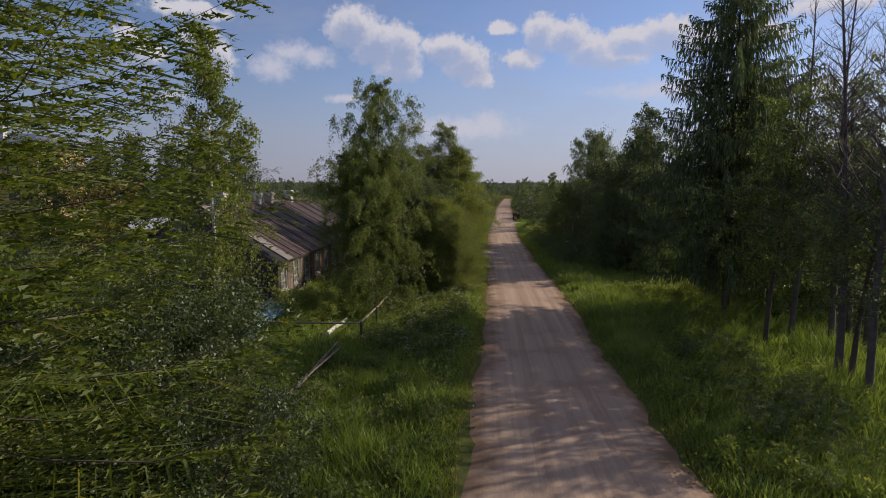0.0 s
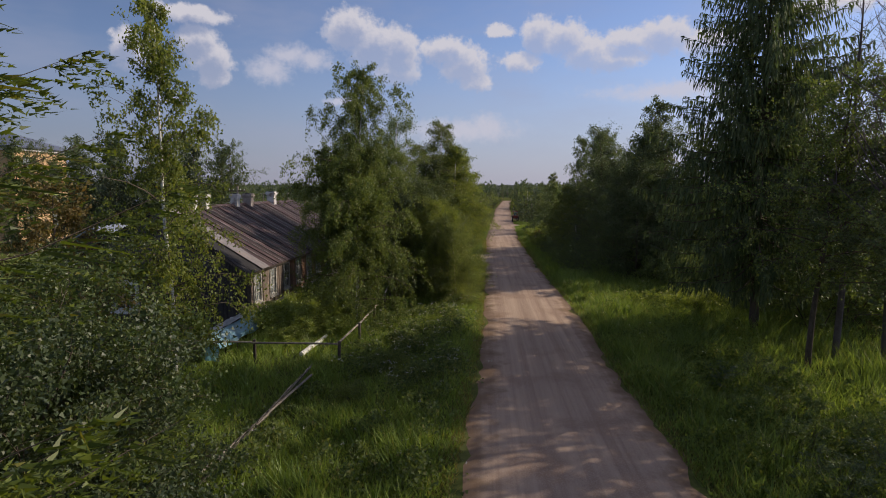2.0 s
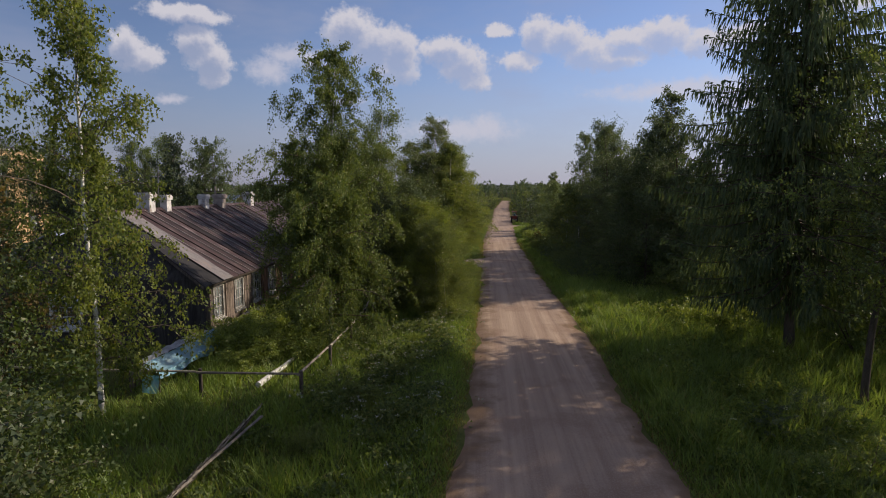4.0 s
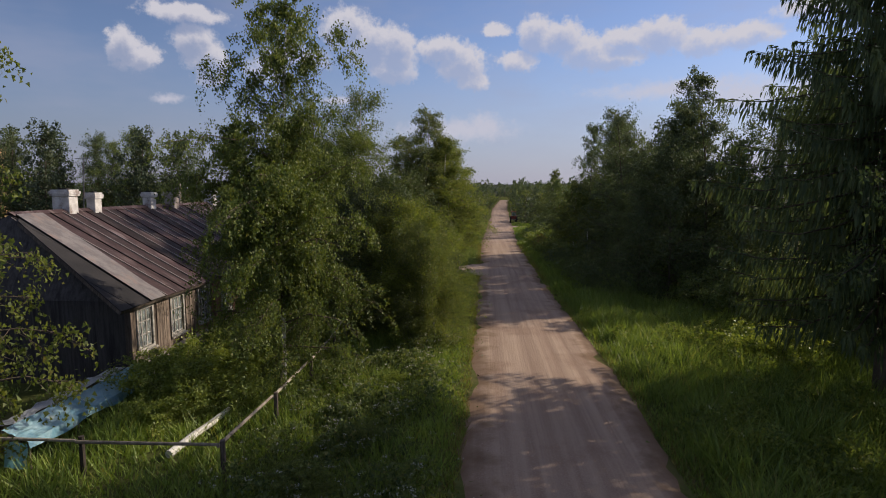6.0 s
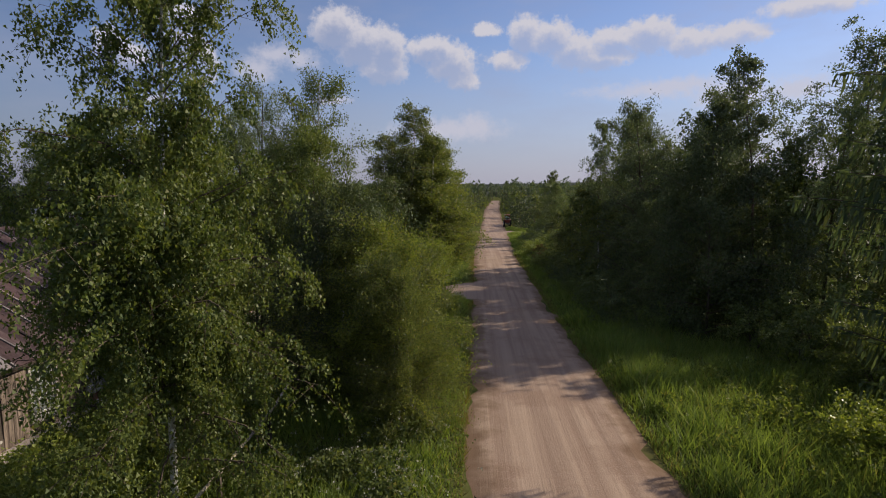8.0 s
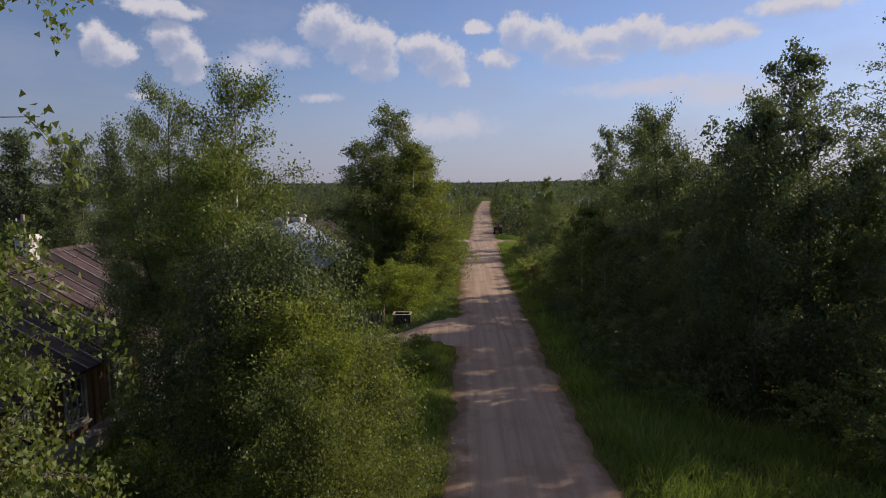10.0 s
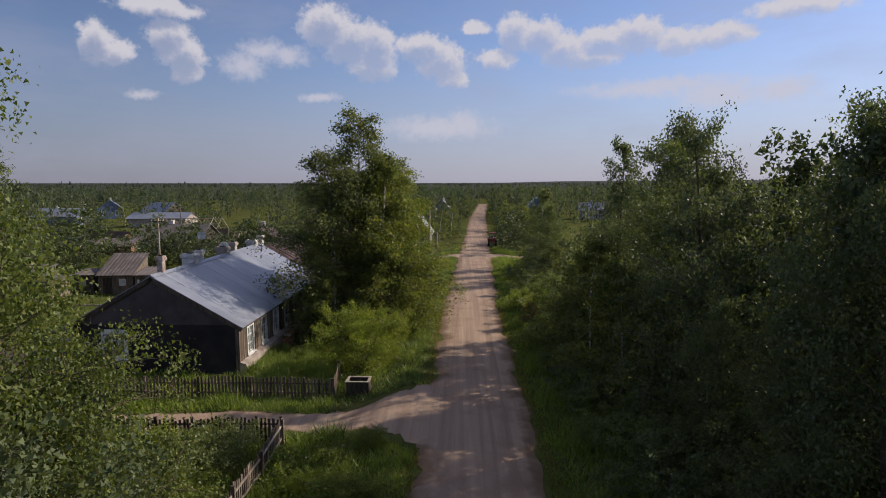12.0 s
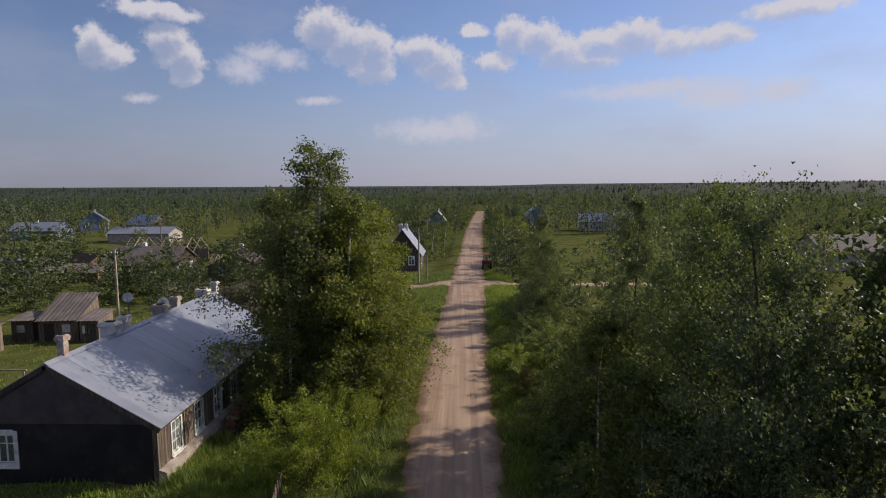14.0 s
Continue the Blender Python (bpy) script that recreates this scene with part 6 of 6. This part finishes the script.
cottage("cottage", "dark weathered cottage with steep pale roof by the road", -8.5, 127.5, 5.4, 7.0, 2.9, 6.5, 0, DARK_WOOD, ZINC, 2, 2)
cottage("cottage", "blue-walled cottage farther along the road", -6.4, 212, 5.0, 7, 3.2, 6.2, 0, BLUE_WALL, ZINC)
cottage("cottage", "dark low house with grey slate roof", -45.6, 121, 8.0, 10, 2.1, 4.2, 90, DARK_WOOD, SLATE)
cottage("barn", "long shed with pale metal roof", -78, 178, 7, 15, 2.4, 3.7, 90, CEMENT, ZINC, chimney=False)
cottage("cottage", "blue house with pale metal roof", -110.5, 186, 7, 12.5, 2.6, 4.5, 90, BLUE_WALL, ZINC)
cottage("cottage", "small blue gabled house among trees", -115.5, 216, 7.4, 9, 3.2, 6.2, 30, BLUE_WALL, BLUE_ROOF)
cottage("cottage", "house with maroon metal roof behind the garden", -31.6, 119, 6, 8, 2.2, 4.1, 10, GREY_WOOD, RUST_ROOF)
cottage("cottage", "pale rendered house behind a thicket", 58, 126, 7.5, 10, 3.2, 5.2, 90, CEMENT, SLATE, chimney=False)
cottage("cottage", "white-walled house among far trees", 40, 208, 6, 9, 3.0, 5.2, 80, LIME, ZINC)
cottage("cottage", "white-walled house among far trees", 50, 220, 6, 8, 3.0, 5.2, 80, LIME, ZINC)
cottage("cottage", "blue house with pale roof among far woods", 26, 234, 7, 8, 3.6, 6.6, 0, BLUE_WALL, ZINC)
cottage("shed", "low shed with pale metal roof", -66, 122, 4, 9, 1.6, 2.3, 80, GREY_WOOD, ZINC, 1, False)
cottage("shed", "low shed with rusty roof", -60, 127, 4, 6, 1.6, 2.6, 80, RED_WOOD, RUST_ROOF, 1, False)
cottage("shed", "low shed with grey roof in the gardens", -52, 115, 4, 6, 1.6, 2.4, 95, RED_WOOD, SLATE, 1, False)
cottage("barn", "distant barn with pale roof", -92, 205, 7, 12, 3.0, 5.5, 60, GREY_WOOD, ZINC, chimney=False)
cottage("shed", "outbuilding with white metal roof behind the old house", -31, 46, 5, 8, 2.4, 3.9, 10, GREY_WOOD, ZINC, 1, False)


def outbuilding(name, label, x, y, w, d, low, high, turn, wall_mat, roof_mat, ribs=True):
    """A lean-to shed with a single sloping ribbed roof."""
    t = thing(name, x, y, float(gz(x, y)) - 0.05, label, "shed", "sheds of the yards", turn)
    part("wall", prism([(-d / 2, -0.2), (d / 2, -0.2), (d / 2, high), (-d / 2, low)], -w / 2, w / 2, "x"), wall_mat, t)
    slope = math.atan2(high - low, d)
    ln = math.hypot(high - low, d) + 0.5
    n = int(w / 0.15) if ribs else max(2, int(w / 0.9))
    for k in range(n):
        u = -w / 2 - 0.15 + (w + 0.3) * (k + 0.5) / n
        board("roof_sheet", roof_mat, t, (u, 0, (low + high) / 2 + 0.06 + (0.035 if k % 2 else 0)), ((w + 0.3) / n - 0.004, ln, 0.035), (math.degrees(slope), 0, 0))
    bm = bmesh.new()
    box(bm, -w / 2 + 0.4, -w / 2 + 1.2, -d / 2 - 0.03, -d / 2 - 0.002, -0.1, low * 0.86)
    part("door", bm, DARK_WOOD, t)
    bm = bmesh.new()
    box(bm, w / 2 - 1.2, w / 2 - 0.6, -d / 2 - 0.03, -d / 2 - 0.002, low * 0.45, low * 0.8)
    part("shutter", bm, WHITE_PAINT, t)
    return t


outbuilding("garden_shed", "weathered shed with grey corrugated roof", -32.4, 84.0, 3.0, 3.6, 1.8, 3.2, 8, GREY_WOOD, SLATE)
outbuilding("garden_shed", "small board lean-to with flat grey roof", -29.6, 83.2, 1.4, 2.6, 1.8, 2.1, 8, GREY_WOOD, SLATE)
outbuilding("garden_shed", "flat-roofed shed of pale boards in the yard", -35.6, 77.8, 2.6, 3.0, 1.7, 1.95, 5, GREY_WOOD, SLATE, False)
outbuilding("garden_shed", "dark hut behind the flat-roofed shed", -38.5, 80.5, 2.6, 3.0, 2.0, 2.6, 15, DARK_WOOD, SLATE)
outbuilding("wood_store", "open board store beside the corrugated shed", -35.2, 83.2, 1.6, 2.2, 1.7, 1.9, 8, DARK_WOOD, SLATE)

# ---------------------------------------------------------------- fences


def picket_fence(name, label, p, q, height, pitch, mat, rails=2, seed=1, lean=0.0, rail_mat=None, group="picket fences"):
    """Posts, rails and single pickets between two points."""
    r = np.random.RandomState(seed)
    (x0, y0), (x1, y1) = p, q
    L = math.hypot(x1 - x0, y1 - y0)
    turn = math.degrees(math.atan2(y1 - y0, x1 - x0))
    z0 = float(gz((x0 + x1) / 2, (y0 + y1) / 2))
    t = thing(name, x0, y0, z0, label, "fence", group, turn)

    def dz(u):
        return float(gz(x0 + (x1 - x0) * u / L, y0 + (y1 - y0) * u / L)) - z0
    for k in range(int(L / 2.4) + 2):
        u = min(L, k * 2.4)
        board("post", mat, t, (u, 0.06, dz(u) + height * 0.42), (0.09, 0.09, height * 1.25), (r.uniform(-2, 2), lean + r.uniform(-2, 2), 0))
    for k in range(rails):
        z = height * (0.28 + 0.48 * k / max(1, rails - 1))
        for j in range(int(L / 2.4) + 1):
            a, b = j * 2.4, min(L, (j + 1) * 2.4)
            if b - a < 0.1:
                continue
            board("rail", rail_mat or mat, t, ((a + b) / 2, 0.02, (dz(a) + dz(b)) / 2 + z), (b - a + 0.05, 0.035, 0.07), (0, -math.degrees(math.atan2(dz(b) - dz(a), b - a)), 0))
    u = 0.05
    while u < L:
        h = height * r.uniform(0.9, 1.06)
        board("picket", mat, t, (u, -0.015, dz(u) + h / 2 + 0.02), (pitch * r.uniform(0.5, 0.66), 0.022, h), (r.uniform(-2, 2), lean + r.uniform(-3, 3), 0))
        u += pitch
    return t


picket_fence("picket_fence", "dark unpainted picket fence along the track", (-24.0, 51.75), (-7.35, 51.6), 0.98, 0.15, DARK_WOOD, seed=2)
picket_fence("picket_fence", "leaning grey picket fence beside the weeds", (-7.3, 51.5), (-7.05, 43.0), 0.95, 0.16, GREY_WOOD, seed=3, rail_mat=PALE_WOOD)
picket_fence("picket_fence", "grey picket fence before the dark house", (-27.0, 56.2), (-6.5, 56.35), 0.92, 0.155, GREY_WOOD, seed=4)
picket_fence("picket_fence", "grey picket fence round the front garden", (-6.5, 56.4), (-6.7, 58.8), 0.9, 0.16, GREY_WOOD, seed=5)


def pole_fence(label, pts, top):
    """Round rails on posts."""
    x0, y0 = pts[0]
    t = thing("rail_fence", x0, y0, 0, label, "fence")
    for (ax, ay), (bx, by) in zip(pts, pts[1:]):
        part("rail", rod(bmesh.new(), (ax - x0, ay - y0, top), (bx - x0, by - y0, top + 0.03), 0.042, 0.035), PALE_WOOD, t)
    for ax, ay in pts:
        z = float(gz(ax, ay))
        part("post", rod(bmesh.new(), (ax - x0 + 0.07, ay - y0 + 0.07, z - 0.2), (ax - x0 + 0.07, ay - y0 + 0.07, top + 0.1), 0.06), DARK_WOOD, t)
    return t


pole_fence("low rail fence of bleached poles round the garden", [(-17.0, 23.1), (-14.2, 23.05), (-10.9, 23.0), (-7.72, 23.0), (-7.6, 25.9), (-7.55, 28.9), (-7.6, 32.0), (-7.9, 35.5)], 0.36)

# collapsed palisade in the long grass
fallen = thing("fallen_fence", -8.2, 14.0, float(gz(-8.2, 17)) + 0.22, "collapsed palisade of bleached sticks in the grass", "fence")
r = np.random.RandomState(23)
part("rail", rod(bmesh.new(), (-0.1, 0.0, 0.42), (0.08, 3.3, 0.34), 0.035), PALE_WOOD, fallen)
part("rail", rod(bmesh.new(), (0.05, 3.2, 0.36), (0.2, 6.8, 0.26), 0.035), PALE_WOOD, fallen)
for k in range(58):
    u = 0.1 + k * 0.115
    h = r.uniform(0.8, 1.1)
    bm = rod(bmesh.new(), (-0.5 * h * r.uniform(0.75, 1.1) - 0.1, u + r.uniform(-0.05, 0.05) - 0.25, -0.3), (0.4 * h * 0.6, u + r.uniform(-0.06, 0.06) + 0.12, 0.42 + 0.22 * h * r.uniform(0.6, 1.1)), 0.020, 0.012, 5)
    part("stick", bm, PALE_WOOD if k % 3 else GREY_WOOD, fallen)

# frame covered with blue plastic before the gable
shed = thing("plastic_covered_frame", -13.2, 26.0, float(gz(-13.2, 26)), "low garden frame covered with torn blue plastic", "garden frame")
bm = bmesh.new()
nx, ny = 10, 26
g = []
r = np.random.RandomState(31)
for j in range(ny + 1):
    row = []
    for i in range(nx + 1):
        u, v = i / nx, j / ny
        sag = -0.11 * math.sin(v * 3.1416 * 3) ** 2 * math.sin(u * 3.1416) + r.uniform(-0.012, 0.012)
        row.append(bm.verts.new((0.85 - 0.62 * u + 0.03 * math.sin(9 * v), -2.6 + 4.9 * v, 0.60 + 0.04 * math.sin(6 * v + 1) + 0.26 * u + sag)))
    g.append(row)
for j in range(ny):
    for i in range(nx):
        bm.faces.new((g[j][i], g[j][i + 1], g[j + 1][i + 1], g[j + 1][i]))
# hanging near end
drop = [[bm.verts.new((0.85 - 0.55 * i / 4, -2.62 - 0.03 * k + r.uniform(-0.03, 0.03), 0.60 + 0.03 * i / 4 - 0.19 * k)) for i in range(5)] for k in range(4)]
for k in range(3):
    for i in range(4):
        bm.faces.new((drop[k][i], drop[k][i + 1], drop[k + 1][i + 1], drop[k + 1][i]))
# ragged edge hanging along the path side
hem = [g[j][0] for j in range(ny + 1)]
low = [bm.verts.new((v.co.x + 0.05 + r.uniform(-0.02, 0.04), v.co.y, v.co.z - 0.17 - 0.04 * math.sin(3 * v.co.y) - r.uniform(0, 0.03))) for v in hem]
for j in range(ny):
    bm.faces.new((hem[j], hem[j + 1], low[j + 1], low[j]))
bmesh.ops.solidify(bm, geom=bm.faces[:], thickness=0.012)
part("plastic_sheet", bm, TARP, shed, "crumpled light blue plastic sheet")
bm = bmesh.new()
g = [[bm.verts.new((0.26 - 0.62 * u / 4 + 0.07 * math.sin(3.1 * v), -2.3 + 4.4 * v / 18, 0.89 + 0.04 * math.sin(2.3 * v) + r.uniform(-0.035, 0.035) - 0.10 * (u / 4) ** 2)) for u in range(5)] for v in range(19)]
for v in range(18):
    for u in range(4):
        bm.faces.new((g[v][u], g[v][u + 1], g[v + 1][u + 1], g[v + 1][u]))
bmesh.ops.solidify(bm, geom=bm.faces[:], thickness=0.012)
part("torn_sheet", bm, WHITE_PAINT, shed, "torn whitish plastic sheet")
for y in (-2.5, -0.9, 0.7, 2.2):
    for x, h in ((0.78, 0.55), (-0.20, 0.78)):
        part("stake", rod(bmesh.new(), (x, y, -0.2), (x, y, h), 0.03, 0.025), GREY_WOOD, shed)
part("back_wall", bbox(-0.34, -0.31, -2.2, 2.0, 0.0, 0.76), GREY_WOOD, shed)

log = thing("birch_log", -9.2, 25.2, float(gz(-9.2, 25.2)) + 0.16, "white birch log lying in the garden grass", "log")
bm = bmesh.new()
for p, q, a, b in (((-0.15, -1.3, 0.0), (-0.02, -0.3, 0.06), 0.10, 0.09), ((-0.02, -0.3, 0.06), (0.06, 0.6, 0.03), 0.09, 0.08), ((0.06, 0.6, 0.03), (0.12, 1.3, 0.08), 0.08, 0.06)):
    rod(bm, p, q, a, b, 10)
part("stem", bm, BIRCH_BARK, log)
part("cut_branch", rod(bmesh.new(), (0.0, 0.2, 0.08), (0.3, 0.45, 0.3), 0.04, 0.03), BIRCH_BARK, log)

# water tank at the track's mouth
tank = thing("water_trough", -5.4, 56.7, float(gz(-5.4, 56.7)), "dark wooden trough with pale rim on the verge", "trough")
for a in ((-0.5, 0.5, -0.36, -0.30), (-0.5, 0.5, 0.30, 0.36), (-0.5, -0.44, -0.30, 0.30), (0.44, 0.5, -0.30, 0.30)):
    part("side", bbox(a[0], a[1], a[2], a[3], 0.0, 0.62, 0.008), DARK_WOOD, tank)
bm = bmesh.new()
for a in ((-0.54, 0.54, -0.40, -0.28), (-0.54, 0.54, 0.28, 0.40), (-0.54, -0.42, -0.28, 0.28), (0.42, 0.54, -0.28, 0.28)):
    box(bm, *a, 0.621, 0.655)
part("rim", bm, PALE_WOOD, tank)
part("bottom", bbox(-0.44, 0.44, -0.30, 0.30, 0.05, 0.35), BLACK, tank)


def utility_pole(x, y, height, label, arms=1, stub=True):
    z = float(gz(x, y))
    t = thing("utility_pole", x, y, z, label, "utility pole", "utility poles")
    part("pole", rod(bmesh.new(), (0, 0, -0.3), (0.06, 0, height), 0.13, 0.09), PALE_WOOD, t)
    for k in range(arms):
        arm = part("crossarm", bbox(-0.75, 0.75, -0.05, 0.05, height - 0.45 - 0.5 * k, height - 0.35 - 0.5 * k), DARK_WOOD, t)
        for u in (-0.65, -0.3, 0.3, 0.65):
            part("insulator", rod(bmesh.new(), (u, 0, height - 0.35 - 0.5 * k), (u, 0, height - 0.2 - 0.5 * k), 0.03, 0.02, 6), WHITE_PAINT, arm)
    if stub:
        part("brace", rod(bmesh.new(), (0.5, 0.0, -0.2), (0.1, 0, height * 0.6), 0.07), PALE_WOOD, t)
    return t


utility_pole(-5.2, 112.0, 7.2, "tall weathered utility pole beside the crossing", 1, False)
utility_pole(-4.3, 114.0, 3.4, "short pole stub beside the crossing", 0, False)
utility_pole(-6.0, 146.0, 7.0, "weathered utility pole on the roadside", 1, False)
utility_pole(-33.5, 92.5, 6.4, "leaning utility pole among the gardens", 1, False)
utility_pole(-87.0, 160.0, 6.5, "thin utility pole in the field", 1, False)
utility_pole(-62.0, 155.0, 6.5, "thin utility pole in the field", 1, False)
utility_pole(-27.0, 61.0, 4.2, "yard pole with crossarm and light", 1, False)
utility_pole(-24.0, 52.0, 6.8, "utility pole behind the old house", 1, False)

# yard bits beside the dark house
rack = thing("drying_rack", -27.5, 70.5, float(gz(-27.5, 70.5)), "pale pole rack standing in the yard", "rack")
for x in (-1.6, 1.6):
    part("post", rod(bmesh.new(), (x, 0, -0.2), (x, 0, 1.3), 0.05), PALE_WOOD, rack)
part("rail", rod(bmesh.new(), (-1.8, 0, 1.25), (1.8, 0, 1.32), 0.05), PALE_WOOD, rack)
cart = thing("hand_cart", -34.0, 74.6, float(gz(-34.0, 74.6)), "rough wooden cart standing beside a shed", "cart")
part("bed", bbox(-0.9, 0.9, -0.5, 0.5, 0.5, 0.6), DARK_WOOD, cart)
for s in (-0.5, 0.5):
    part("side_board", bbox(-0.9, 0.9, s - 0.02, s + 0.02, 0.6, 0.95), GREY_WOOD, cart)
    part("wheel", rod(bmesh.new(), (-0.3, s * 1.15 - 0.03, 0.32), (-0.3, s * 1.15 + 0.03, 0.32), 0.32, None, 16), STEEL, cart)
part("shaft", rod(bmesh.new(), (0.9, 0, 0.55), (2.0, 0, 0.2), 0.04), PALE_WOOD, cart)


def tractor(x, y):
    """A small farm tractor, seen from behind."""
    t = thing("tractor", x, y, float(road_z(y)) - 0.05, "dark red farm tractor parked at the road's edge", "tractor", rz=2)
    body = part("bonnet", bbox(-0.36, 0.36, 0.5, 2.1, 0.85, 1.5, 0.06), RED_METAL, t)
    part("exhaust", rod(bmesh.new(), (0.2, 1.5, 1.5), (0.2, 1.5, 2.25), 0.04), STEEL, body)
    part("chassis", bbox(-0.28, 0.28, -0.7, 2.0, 0.55, 0.84), STEEL, t)
    cab = thing("cab", 0, 0, 0, "", "")
    cab.parent = t
    bm = bmesh.new()
    for px, py in ((-0.62, -0.62), (0.58, -0.62), (-0.62, 0.5), (0.58, 0.5)):
        box(bm, px, px + 0.05, py, py + 0.05, 0.9, 2.35)
    box(bm, -0.62, 0.63, -0.62, 0.55, 0.86, 1.45)
    part("frame", bm, RED_METAL, cab)
    part("roof", bbox(-0.72, 0.72, -0.74, 0.66, 2.352, 2.48, 0.04), RED_METAL, cab)
    glass = part("rear_pane", bbox(-0.56, 0.57, -0.60, -0.59, 1.46, 2.34), GLASS, cab)
    part("seat", bbox(-0.25, 0.25, -0.35, 0.1, 1.451, 1.95, 0.05), BLACK, cab)
    for s in (-1, 1):
        w = part("rear_wheel", rod(bmesh.new(), (s * 0.62, -0.3, 0.72), (s * 0.98, -0.3, 0.72), 0.72, None, 24), RUBBER, t)
        part("rim", rod(bmesh.new(), (s * 0.60, -0.3, 0.72), (s * 1.0, -0.3, 0.72), 0.36, None, 16), WHITE_PAINT, w)
        part("mudguard", bbox(min(s * 0.6, s * 1.0), max(s * 0.6, s * 1.0), -0.95, 0.35, 1.455, 1.5, 0.015), RED_METAL, t)
        w = part("front_wheel", rod(bmesh.new(), (s * 0.55, 1.7, 0.42), (s * 0.78, 1.7, 0.42), 0.42, None, 20), RUBBER, t)
        part("rim", rod(bmesh.new(), (s * 0.53, 1.7, 0.42), (s * 0.80, 1.7, 0.42), 0.2, None, 12), WHITE_PAINT, w)
        part("tail_lamp", bbox(s * 0.8 - 0.06, s * 0.8 + 0.06, -0.99, -0.955, 1.30, 1.40), RED_METAL, t)
    t.matrix_basis = t.matrix_basis @ Matrix.Diagonal((0.72, 0.8, 0.9, 1))
    return t


tractor(4.2, 123.5)


def firewood(x, y, length, rows, label, seed):
    """A low pile of split billets laid across the wall's foot."""
    t = thing("firewood_pile", x, y, float(gz(x, y)), label, "firewood")
    r = np.random.RandomState(seed)
    for j in range(rows):
        n = int(length / 0.17) - j
        for k in range(n):
            u = -length / 2 + (k + 0.5 + j * 0.5) * 0.17 + r.uniform(-0.02, 0.02)
            board("billet", (RED_WOOD, RED_WOOD, GREY_WOOD, PALE_WOOD)[r.randint(4)], t, (r.uniform(-0.05, 0.05), u, 0.07 + j * 0.145), (r.uniform(0.42, 0.55), 0.15, 0.135), (r.uniform(-14, 14), r.uniform(-4, 4), r.uniform(-7, 7)))


firewood(-11.15, 66.9, 4.6, 5, "reddish split firewood stacked beside the house wall", 3)


def rafter_frame(x, y, length, width, eave, rise, turn):
    """A roofless shed: low walls, rafters and laths."""
    t = thing("roofless_shed", x, y, float(gz(x, y)) - 0.05, "grey roofless shed with bare rafters and laths", "shed", "sheds of the yards", turn)
    for v in (-width / 2, width / 2 - 0.1):
        part("wall", bbox(-length / 2, length / 2, v, v + 0.1, -0.2, eave), GREY_WOOD, t)
    n = 9
    for k in range(n):
        u = -length / 2 + length * k / (n - 1)
        for sgn in (-1, 1):
            part("rafter", rod(bmesh.new(), (u, sgn * (width / 2 + 0.3), eave - 0.05), (u, 0, eave + rise), 0.07, None, 5), PALE_WOOD if k % 3 else GREY_WOOD, t)
    for q in (0.25, 0.55, 0.9):
        part("lath", rod(bmesh.new(), (-length / 2 - 0.2, -width / 2 * (1 - q), eave + rise * q + 0.08), (length / 2 + 0.2, -width / 2 * (1 - q), eave + rise * q + 0.08), 0.05, None, 5), PALE_WOOD, t)


rafter_frame(-50.0, 134.0, 12.0, 5.5, 2.4, 2.2, 0)
rafter_frame(-33.5, 121.5, 6.0, 4.0, 1.6, 1.4, 5)
